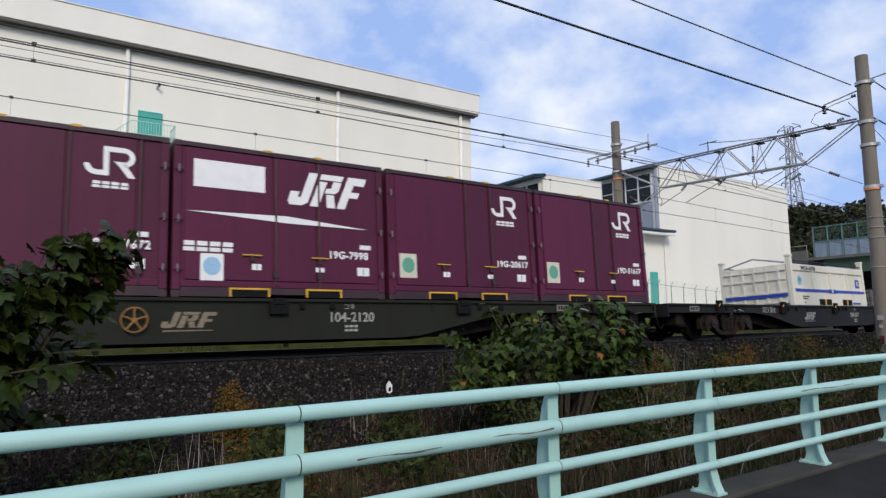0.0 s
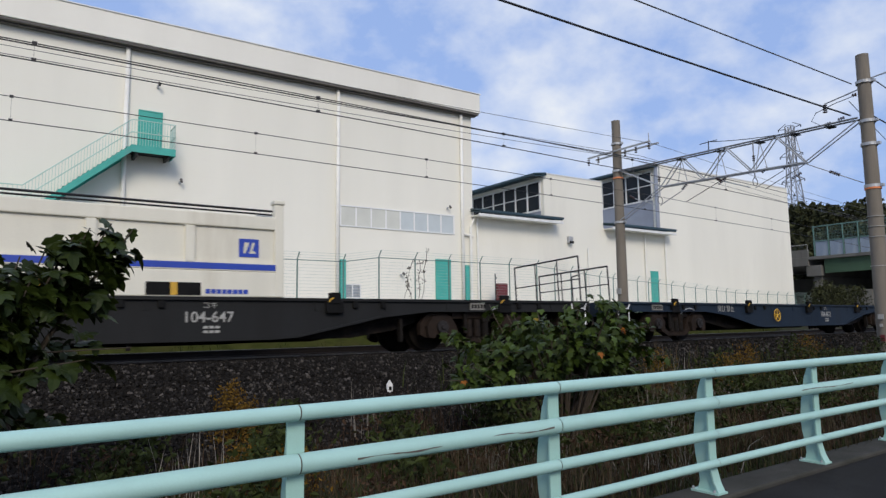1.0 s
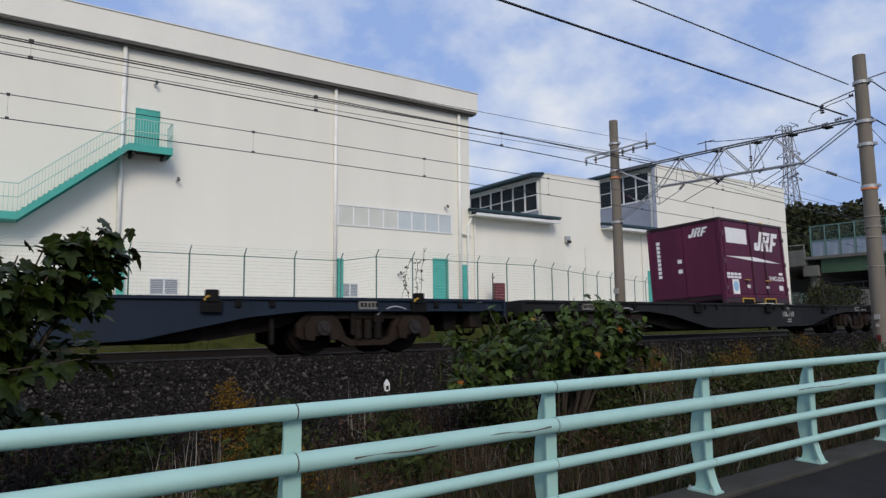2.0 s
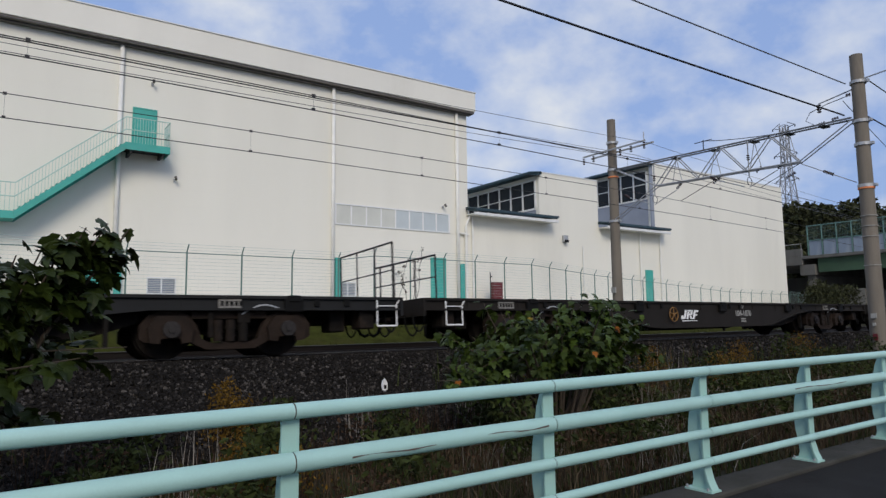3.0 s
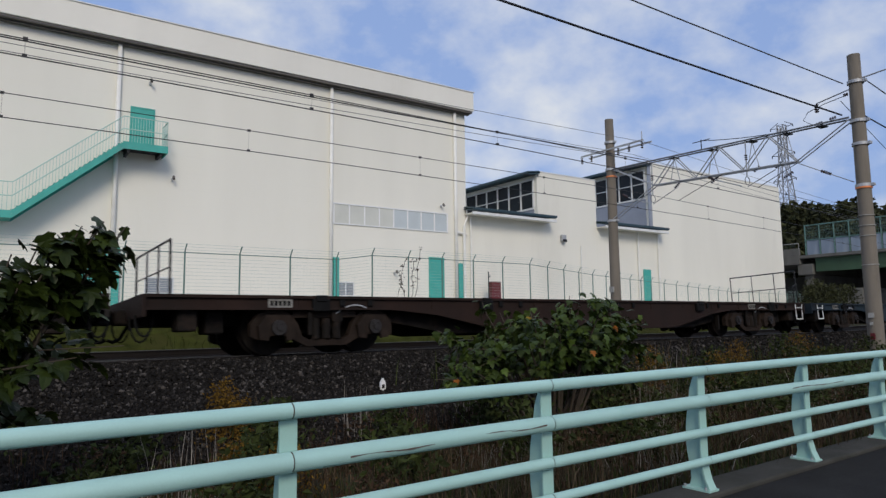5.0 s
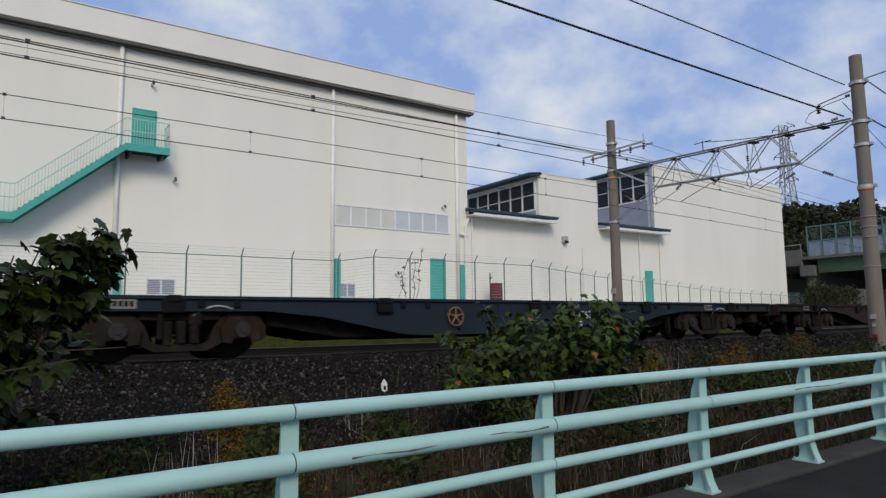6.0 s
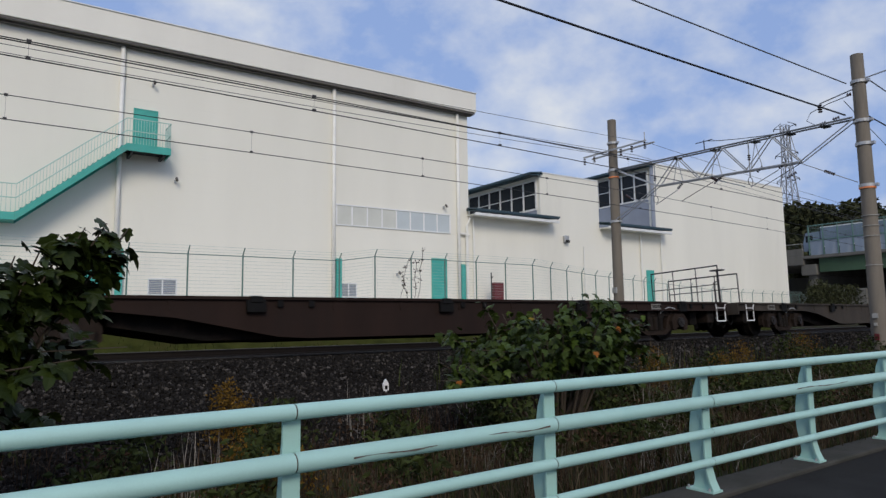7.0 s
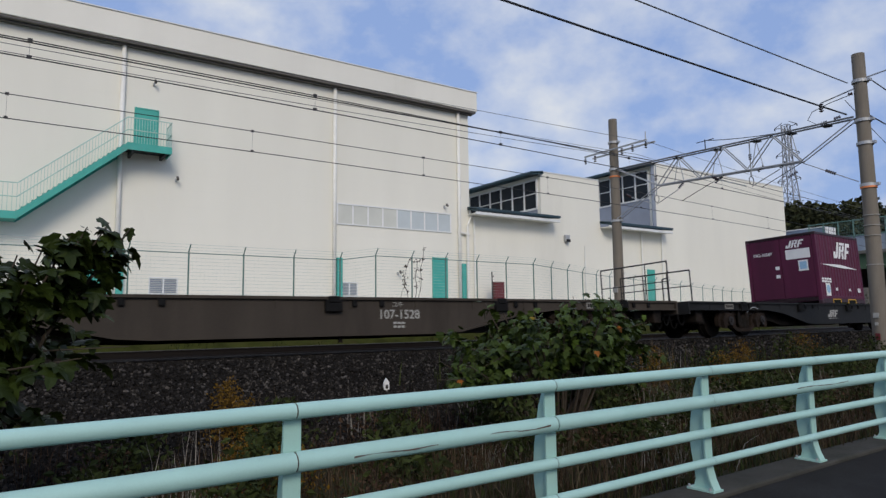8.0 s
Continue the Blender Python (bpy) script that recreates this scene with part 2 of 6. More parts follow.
M_PYLON = mat("pylon_steel", (0.27, 0.28, 0.30), 0.6, 0.3, scale=1, var=0.2, bump=0)
M_PALEPANEL = mat("bridge_pale_panel", (0.22, 0.27, 0.34), 0.5, scale=1.2, var=0.25, dirt=(0.32, 0.34, 0.35), dirt_at=(0.5, 0.7), streak=True)
M_LORRY = mat("lorry_side_panel", (0.17, 0.22, 0.30), 0.45, scale=0.8, var=0.15, bump=0.03, dirt=(0.12, 0.15, 0.20), dirt_at=(0.5, 0.8))
M_FENCE2 = mat("fence_green", (0.36, 0.45, 0.41), 0.55, 0.1, scale=3, var=0.15)
M_FENCEDARK = mat("fence_post_dark", (0.10, 0.19, 0.165), 0.55, scale=3, var=0.15)


# ---------------------------------------------------------------- mesh helpers
def box(bm, x0, x1, y0, y1, z0, z1, bevel=0.0):
    r = bmesh.ops.create_cube(bm, size=1.0, matrix=Matrix.Translation(((x0 + x1) / 2, (y0 + y1) / 2, (z0 + z1) / 2)) @ Matrix.Diagonal((abs(x1 - x0), abs(y1 - y0), abs(z1 - z0), 1)))
    if bevel:
        es = {e for v in r["verts"] for e in v.link_edges}
        bmesh.ops.bevel(bm, geom=list(es), offset=bevel, segments=2, affect="EDGES", profile=0.5)
    return bm


def rod(bm, a, b, r, seg=8, r2=None, caps=True):
    a, b = Vector(a), Vector(b)
    d = b - a
    q = d.to_track_quat("Z", "Y").to_matrix().to_4x4()
    bmesh.ops.create_cone(bm, cap_ends=caps, segments=seg, radius1=r, radius2=r if r2 is None else r2, depth=d.length, matrix=Matrix.Translation((a + b) / 2) @ q)
    return bm


def tube(bm, points, r, seg=6):
    """One unbroken round tube through the points."""
    P = [Vector(q) for q in points]
    rows = []
    for i, q in enumerate(P):
        d = (P[min(i + 1, len(P) - 1)] - P[max(i - 1, 0)]).normalized()
        a = d.cross(Vector((0, 0, 1)) if abs(d.z) < 0.95 else Vector((1, 0, 0))).normalized()
        b = d.cross(a)
        rows.append([bm.verts.new(q + (a * math.cos(2 * math.pi * j / seg) + b * math.sin(2 * math.pi * j / seg)) * r) for j in range(seg)])
    for u, v in zip(rows, rows[1:]):
        for j in range(seg):
            bm.faces.new((u[j], u[(j + 1) % seg], v[(j + 1) % seg], v[j]))
    bm.faces.new(rows[0])
    bm.faces.new(list(reversed(rows[-1])))
    return bm


def prism(bm, outline, axis, lo, hi):
    """A flat outline of (u, v) pairs, pushed from lo to hi along x (u=y, v=z), y (u=x, v=z) or z (u=x, v=y)."""
    def place(u, v, w):
        return {"x": (w, u, v), "y": (u, w, v), "z": (u, v, w)}[axis]
    a = [bm.verts.new(place(u, v, lo)) for u, v in outline]
    b = [bm.verts.new(place(u, v, hi)) for u, v in outline]
    n = len(a)
    fs = [bm.faces.new(a), bm.faces.new(list(reversed(b)))]
    for i in range(n):
        fs.append(bm.faces.new((a[i], b[i], b[(i + 1) % n], a[(i + 1) % n])))
    bmesh.ops.recalc_face_normals(bm, faces=fs)
    return bm


def ring(bm, centre, axis_y, r, thick, seg=24):
    """A hand wheel's rim, in the xz plane when axis_y, else flat."""
    vs = []
    for i in range(seg):
        a = 2 * math.pi * i / seg
        row = []
        for j in range(6):
            b = 2 * math.pi * j / 6
            rr, h = r + thick * math.cos(b), thick * math.sin(b)
            p = Vector((rr * math.cos(a), h, rr * math.sin(a))) if axis_y else Vector((rr * math.cos(a), rr * math.sin(a), h))
            row.append(bm.verts.new(Vector(centre) + p))
        vs.append(row)
    for i in range(seg):
        for j in range(6):
            bm.faces.new((vs[i][j], vs[(i + 1) % seg][j], vs[(i + 1) % seg][(j + 1) % 6], vs[i][(j + 1) % 6]))
    return bm


def mesh_of(name, bm, material, smooth=False):
    me = bpy.data.meshes.new(name)
    bmesh.ops.recalc_face_normals(bm, faces=bm.faces)
    bm.to_mesh(me)
    bm.free()
    for m in (material if isinstance(material, (list, tuple)) else [material]):
        me.materials.append(m)
    if smooth:
        me.shade_smooth()
    return me


def part(name, bm, material, parent=None, label="", smooth=False):
    ob = new(name, mesh_of(name, bm, material, smooth))
    if parent is not None:
        ob.parent = parent
    if label:
        tagged(ob, label)
    return ob


def share(name, me, parent, m):
    """Another object on the same mesh data, at the pose m in its parent."""
    ob = new(name, me)
    ob.parent = parent
    ob.matrix_basis = m
    return ob


def quick(*boxes, bevel=0.0):
    bm = bmesh.new()
    for b in boxes:
        box(bm, *b, bevel=bevel)
    return bm


def rods(*rs, seg=8):
    bm = bmesh.new()
    for a, b, r in rs:
        rod(bm, a, b, r, seg)
    return bm


def empty(name, m, label, category, group="", kind=""):
    ob = new(name)
    ob.matrix_basis = m
    return tagged(ob, label, category, group, kind)


def stuff_mesh(name, verts, faces, material, smooth=False):
    me = bpy.data.meshes.new(name)
    me.from_pydata(verts, [], faces)
    me.materials.append(material)
    if smooth:
        me.shade_smooth()
    return me


LETTERS = {}


def lettering(text, size, material, parent, m, name="lettering", spread=1.0, bold=0.0):
    """Built-in-font writing as a thin raised mesh, upright in the xz plane and facing -y."""
    key = (text, size, material.name, spread, bold)
    if key in LETTERS:
        return share(name, LETTERS[key], parent, m @ pose(0, 0, 0, 90, 0, 0))
    cu = bpy.data.curves.new("type", "FONT")
    cu.body, cu.size, cu.extrude, cu.offset, cu.space_character = text, size, 0.002, bold, spread
    cu.resolution_u = 3
    tmp = new("type", cu)
    me = bpy.data.meshes.new_from_object(tmp.evaluated_get(bpy.context.evaluated_depsgraph_get()))
    bpy.data.objects.remove(tmp)
    me.materials.clear()
    me.materials.append(material)
    LETTERS[key] = me
    return share(name, me, parent, m @ pose(0, 0, 0, 90, 0, 0))


def poly_sign(name, shapes, material, parent, m, depth=0.004):
    """Flat painted shapes, each an outline in (x, z), facing -y."""
    bm = bmesh.new()
    for o in shapes:
        prism(bm, o, "y", -depth, 0.0)
    ob = part(name, bm, material, parent)
    ob.matrix_basis = m
    return ob


def rect(x0, z0, x1, z1, slant=0.0):
    return [(x0, z0), (x1, z0), (x1 + slant, z1), (x0 + slant, z1)]


def track_y(x):
    return 11.83 + 0.0015 * x * x


CANT = 2.8


# ---------------------------------------------------------------- ground, road, track
def lerp_profile(y, rows):
    return float(np.interp(y, [r[0] for r in rows], [r[1] for r in rows]))


PROFILE = [(-400, -1.12), (3.2, -1.12), (4.2, -1.14), (7.3, -1.12), (8.0, -1.02), (9.9, -0.28), (18.2, -0.30), (19.2, -0.45), (20.5, -0.25), (23.2, 0.9), (24.2, 1.18), (26, 1.2), (95, 1.2), (130, 4), (400, 8), (4000, 8)]


def ground_z(x, y):
    """Height of the ground; the trackside follows the curve of the line."""
    s = 0.0015 * min(abs(x), 70) ** 2
    if y > 8.0:
        k = min(1.0, (y - 8.0) / 2.0) * (1.0 if y < 20 else max(0.0, 1 - (y - 20) / 12))
        y = y - s * k
    return lerp_profile(y, PROFILE)


def build_ground():
    xs = [-3000, -600, -150, -60] + list(np.arange(-40, 100.1, 2.0)) + [130, 200, 500, 3000]
    ys = [-3000, -300, -60, -20, -5, 0, 3.0] + list(np.arange(3.6, 30, 0.55)) + [33, 36, 45, 60, 95, 130, 250, 600, 3000]
    vs, fs = [], []
    for y in ys:
        for x in xs:
            n = 0.05 * noise.noise((x * 0.7, y * 0.9, 0)) if 4.2 < y < 24 else 0.0
            vs.append((x, y, ground_z(x, y) + n - 0.06))
    w = len(xs)
    for j in range(len(ys) - 1):
        for i in range(w - 1):
            fs.append((j * w + i, j * w + i + 1, (j + 1) * w + i + 1, (j + 1) * w + i))
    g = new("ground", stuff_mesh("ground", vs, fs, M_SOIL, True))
    tagged(g, "dark soil with dry grass along the line", "ground", kind="structure")
    # ballast bed
    vs, fs = [], []
    cols = [(-3.95, -1.04), (-3.6, -0.92), (-3.0, -0.70), (-2.4, -0.46), (-1.9, -0.24), (-1.5, -0.07), (-0.7, -0.06), (-0.3, -0.12), (1, -0.15), (2.2, -0.20), (4, -0.17), (5.4, -0.20), (5.9, -0.27), (6.6, -0.5)]
    X = np.arange(-40, 100.1, 0.5)
    for x in X:
        for dy, z in cols:
            vs.append((x, track_y(x) + dy, z + 0.02 * noise.noise((x * 1.5, dy * 2, 3))))
    n = len(cols)
    for i in range(len(X) - 1):
        for j in range(n - 1):
            fs.append((i * n + j, (i + 1) * n + j, (i + 1) * n + j + 1, i * n + j + 1))
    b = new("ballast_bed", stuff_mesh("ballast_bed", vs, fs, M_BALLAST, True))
    tagged(b, "dark grey-brown crushed stone trackbed with a sloping shoulder", "trackbed", kind="structure")
    # grass bank beyond the tracks
    vs, fs = [], []
    cols = [(19.0, -0.40), (20.2, -0.22), (21.2, 0.2), (22.4, 0.66), (23.4, 1.02), (24.3, 1.20)]
    for x in X:
        s = 0.0015 * x * x
        for y, z in cols:
            k = max(0.0, 1 - max(0, y - 20) / 12)
            vs.append((x, y + s * k, z + 0.07 * noise.noise((x * 0.9, y, 7))))
    n = len(cols)
    for i in range(len(X) - 1):
        for j in range(n - 1):
            fs.append((i * n + j, (i + 1) * n + j, (i + 1) * n + j + 1, i * n + j + 1))
    k = new("grass_bank", stuff_mesh("grass_bank", vs, fs, M_BANK, True))
    tagged(k, "yellow-green grassy bank below the factory fence", "bank", kind="structure")
    y = new("factory_yard", mesh_of("factory_yard", quick((-40, 100, 26.2, 60, 1.0, 1.22)), M_YARD))
    tagged(y, "pale concrete factory yard behind the wire fence", "yard", kind="structure")


def fence_y(x):
    return 3.442 + 0.0644 * x - 0.001675 * x * x if x < 19 else 4.06


def strip(name, X, section, material, yfun, smooth=False):
    """A section of (dy, z) pairs swept along x, following yfun."""
    vs, fs = [], []
    n = len(section)
    for x in X:
        for dy, z in section:
            vs.append((x, yfun(x) + dy, z))
    for i in range(len(X) - 1):
        for j in range(n):
            fs.append((i * n + j, i * n + (j + 1) % n, (i + 1) * n + (j + 1) % n, (i + 1) * n + j))
    fs.append(tuple(range(n)))
    fs.append(tuple(reversed(range((len(X) - 1) * n, len(X) * n))))
    return stuff_mesh(name, vs, fs, material, smooth)


def build_road():
    X = np.arange(-20, 60.1, 1.0)
    r = new("road", strip("road", X, [(-7.0, -1.25), (-7.0, -1.02), (-0.085, -1.03), (-0.085, -1.25)], M_ROAD, fence_y))
    tagged(r, "dark asphalt road beside the guard rail", "road", kind="structure")
    k = new("kerb", strip("kerb", X, [(-0.08, -1.3), (-0.078, -1.006), (-0.065, -0.992), (0.30, -0.992), (0.315, -1.006), (0.32, -1.3)], M_KERB, fence_y))
    tagged(k, "weathered concrete footing under the guard rail", "kerb", kind="structure")


def build_tracks():
    X = np.arange(-40, 100.1, 1.0)
    head = [(-0.032, -0.015), (-0.032, -0.004), (-0.026, 0.0), (0.026, 0.0), (0.032, -0.004), (0.032, -0.015)]
    foot = [(-0.062, -0.153), (-0.062, -0.142), (-0.009, -0.125), (-0.009, -0.035), (-0.032, -0.025), (-0.032, -0.0155), (0.032, -0.0155), (0.032, -0.025), (0.009, -0.035), (0.009, -0.125), (0.062, -0.142), (0.062, -0.153)]
    for centre, name in ((0.0, "near"), (3.9, "far")):
        for side in (-1, 1):
            c = math.radians(CANT)
            dy, dz = side * 0.566 * math.cos(c), -side * 0.566 * math.sin(c)
            ob = empty("rail", Matrix(), "rusty steel rail with a polished head on sleepers", "rail", "running rails", "structure")
            for nm, sec, m in (("rail_head", head, M_RAILTOP), ("rail_web", foot, M_RAIL)):
                o = new(nm, strip(nm, X, [(a, z + dz) for a, z in sec], m, lambda x: track_y(x) + centre + dy))
                o.parent = ob
    bm = bmesh.new()
    prism(bm, [(-1.0, -0.30), (-1.0, -0.175), (-0.95, -0.16), (0.95, -0.16), (1.0, -0.175), (1.0, -0.30)], "x", -0.11, 0.11)
    me = mesh_of("sleeper", bm, M_SLEEPER)
    for centre in (0.0, 3.9):
        bed = empty("sleepers", Matrix(), "row of concrete sleepers bedded in crushed stone", "sleepers", kind="structure")
        for x in np.arange(-12, 60, 0.62):
            share("sleeper", me, bed, pose(x, track_y(x) + centre, -0.055, -CANT, 0, math.degrees(math.atan(0.003 * x))))


# ---------------------------------------------------------------- guard rail by the road
def build_guardrail():
    posts = [1.405 + 2.03 * i for i in range(-2, 12)]
    root = empty("guard_rail", pose(0, 0, 0), "mint green tubular steel guard rail with four rails along the road", "guard rail")
    rails = [(0.083, 0.044, 0.0), (-0.190, 0.056, 0.0), (-0.468, 0.040, 0.0), (-0.722, 0.036, 0.0)]
    for z, r, dy in rails:
        for i in range(len(posts) - 1):
            a, b = posts[i], posts[i + 1]
            bm = bmesh.new()
            rod(bm, (a + 0.004, fence_y(a) + dy, z), (b - 0.004, fence_y(b) + dy, z), r, 24, None, False)
            part("rail", bm, M_GUARD, root, smooth=True)
            bm = bmesh.new()
            rod(bm, (a - 0.006, fence_y(a) + dy, z), (a + 0.006, fence_y(a) + dy, z), r - 0.004, 20)
            part("rail_joint", bm, M_SCRATCH, root, "dark joint between rails")
    bm = bmesh.new()
    side = [(0.10, -1.03), (-0.125, -1.03), (-0.085, -0.94), (-0.055, -0.82), (-0.055, 0.0), (0.0, 0.0), (0.045, -0.12), (0.10, -0.42), (0.115, -0.58), (0.105, -0.72), (0.08, -0.86), (0.075, -0.95)]
    prism(bm, side, "x", -0.012, 0.012)
    prism(bm, [(-0.052, 0.0), (-0.052, -0.82), (-0.082, -0.94), (-0.122, -1.025), (-0.140, -1.025), (-0.098, -0.935), (-0.068, -0.815), (-0.068, 0.0)], "x", -0.052, 0.052)
    box(bm, -0.075, 0.075, -0.145, 0.13, -1.036, -1.018)
    post_me = mesh_of("post", bm, M_GUARDPOST)
    bolt_me = mesh_of("bolt", rods(((0, 0, -1.02), (0, 0, -0.995), 0.012), seg=6), M_GALV)
    for x in posts:
        p = share("post", post_me, root, pose(x, fence_y(x) + 0.105, 0.045, 0, 0, 2))
        for dx, dy in ((-0.062, -0.10), (0.062, -0.10), (-0.062, 0.11), (0.062, 0.11)):
            share("bolt", bolt_me, p, pose(dx, dy, 0))
    # scraped marks along the second rail
    for x0, x1, z in ((1.75, 2.35, -0.200), (2.75, 3.35, -0.190), (7.0, 8.2, -0.180)):
        bm = bmesh.new()
        n = 14
        rows = []
        for i in range(n + 1):
            x = x0 + (x1 - x0) * i / n
            w = 0.0045 * (0.4 + random.random())
            zz = z + 0.006 * math.sin(i * 0.5)
            rows.append([bm.verts.new((x, fence_y(x) - 0.0568, zz - w)), bm.verts.new((x, fence_y(x) - 0.0568, zz + w))])
        for a, b in zip(rows, rows[1:]):
            bm.faces.new((a[0], b[0], b[1], a[1]))
        part("scrape", bm, M_SCRATCH, root, "dark scrape through the paint")


# ---------------------------------------------------------------- factory
WY = 36.0


def build_factory():
    f = empty("factory_building", pose(0, 0, 0), "large off-white factory hall with green stair and downpipes", "factory")
    bm = bmesh.new()
    box(bm, -14, 26.7, WY, WY + 0.3, 1.0, 15.2)
    part("wall", bm, M_WALL, f)
    for b in ((26.4, 26.7, WY + 0.303, 62, 1.0, 15.2), (-14, -13.7, WY + 0.303, 62, 1.0, 15.2), (-14, 26.7, 62, 62.3, 1.0, 15.2)):
        part("wall", quick(b), M_WALL, f)
    bm = bmesh.new()
    box(bm, -15, 27.1, WY - 0.55, WY + 0.4, 14.93, 16.26, 0.03)
    part("fascia", bm, M_FASCIA, f, "pale metal roof fascia")
    part("fascia_cap", quick((-15.05, 27.15, WY - 0.60, WY + 0.45, 16.264, 16.32)), M_FRAMEW, f)
    # the shadow below the fascia is put into this strip's dark colour
    part("soffit", quick((-15, 27.0, WY - 0.50, WY - 0.003, 14.79, 14.926)), M_DARKTRIM, f, "roof-edge soffit with its shade put into the dark colour")
    part("gutter", quick((-15, 26.9, WY - 0.30, WY - 0.006, 14.71, 14.786), bevel=0.02), M_DARKTRIM, f, "dark gutter")
    part("roof", quick((-15, 27.1, WY + 0.404, 63, 15.21, 16.1)), M_FASCIA, f)
    for x, z0 in ((4.95, 1.2), (16.62, 1.2), (25.75, 1.2)):
        bm = rods(((x, WY - 0.14, z0), (x, WY - 0.14, 14.9), 0.115), seg=12)
        for z in np.arange(2.5, 14.5, 2.0):
            box(bm, x - 0.11, x + 0.11, WY - 0.17, WY - 0.004, z, z + 0.05)
        part("downpipe", bm, M_PIPE, f, "white plastic downpipe", True)
    # siding joints
    for z in np.arange(2.2, 14.8, 0.9):
        part("siding_joint", quick((-14, 26.7, WY - 0.004, WY - 0.0005, z, z + 0.012)), M_FASCIA, f)
    # strip window with eight panes
    win = part("strip_window", quick((16.8, 25.15, WY - 0.06, WY - 0.004, 6.42, 6.50), (16.8, 25.15, WY - 0.06, WY - 0.004, 7.64, 7.72)), M_FRAMEW, f, "white framed strip window with closed blinds")
    n = 8
    for i in range(n + 1):
        x = 16.84 + i * (25.1 - 16.84) / n
        part("mullion", quick((x - 0.05, x + 0.05, WY - 0.055, WY - 0.004, 6.504, 7.636)), M_WHITE, win)
        if i < n:
            part("pane", quick((x + 0.054, x + 0.98, WY - 0.03, WY - 0.005, 6.504, 7.636)), M_BLINDWARM if i < 4 else M_BLIND, win)
    # doors
    def door(x0, x1, z0, z1, name="door"):
        d = part(name, quick((x0, x1, WY - 0.07, WY - 0.004, z0, z1), bevel=0.008), M_GREEN, f, "green steel door")
        part("door_frame", quick((x0 - 0.07, x0 - 0.003, WY - 0.09, WY - 0.004, z0, z1 + 0.07), (x1 + 0.003, x1 + 0.07, WY - 0.09, WY - 0.004, z0, z1 + 0.07), (x0, x1, WY - 0.09, WY - 0.004, z1 + 0.003, z1 + 0.07)), M_GREEN, d)
        part("handle", rods(((x1 - 0.12, WY - 0.12, z0 + 0.95), (x1 - 0.12, WY - 0.12, z0 + 1.1), 0.015), ((x1 - 0.12, WY - 0.12, z0 + 1.02), (x1 - 0.12, WY - 0.07, z0 + 1.02), 0.012)), M_GALV, d)
    door(5.62, 6.64, 9.45, 11.57)
    door(3.75, 4.70, 1.3, 4.42)
    door(23.68, 24.72, 1.3, 4.66)
    # ground-floor green pilasters by the downpipes
    for x in (5.08, 16.9, 25.98):
        part("pipe_guard", quick((x - 0.12, x + 0.22, WY - 0.26, WY - 0.005, 1.2, 4.4), bevel=0.01), M_GREEN, f, "green steel pipe guard")
    # louvred vents
    for x0, x1 in ((6.5, 7.9), (17.1, 18.2)):
        v = part("wall_vent", quick((x0, x1, WY - 0.05, WY - 0.004, 2.1, 2.16), (x0, x1, WY - 0.05, WY - 0.004, 2.92, 2.98), (x0, x0 + 0.06, WY - 0.05, WY - 0.004, 2.163, 2.917), (x1 - 0.06, x1, WY - 0.05, WY - 0.004, 2.163, 2.917), ((x0 + x1) / 2 - 0.04, (x0 + x1) / 2 + 0.04, WY - 0.05, WY - 0.004, 2.163, 2.917)), M_FRAMEW, f, "white framed louvred vent")
        for z in np.arange(2.2, 2.9, 0.09):
            for a, b in ((x0 + 0.064, (x0 + x1) / 2 - 0.044), ((x0 + x1) / 2 + 0.044, x1 - 0.064)):
                part("slat", quick((a, b, WY - 0.04, WY - 0.006, z, z + 0.05)), M_GREYPANEL, v)
    # small wall lamps and brackets
    for x, z in ((6.42, 13.0), (7.65, 8.05), (24.6, 8.15), (21.0, 3.6)):
        lamp = part("wall_lamp", quick((x - 0.05, x + 0.05, WY - 0.10, WY - 0.004, z - 0.08, z + 0.08), bevel=0.01), M_GALV, f, "small grey wall lamp")
        part("lamp_arm", rods(((x, WY - 0.08, z), (x + 0.02, WY - 0.32, z + 0.12), 0.02)), M_GALV, lamp)
        part("lamp_head", rods(((x + 0.02, WY - 0.30, z + 0.14), (x + 0.02, WY - 0.42, z - 0.02), 0.07)), M_DARKTRIM, lamp)
    build_stair(f)


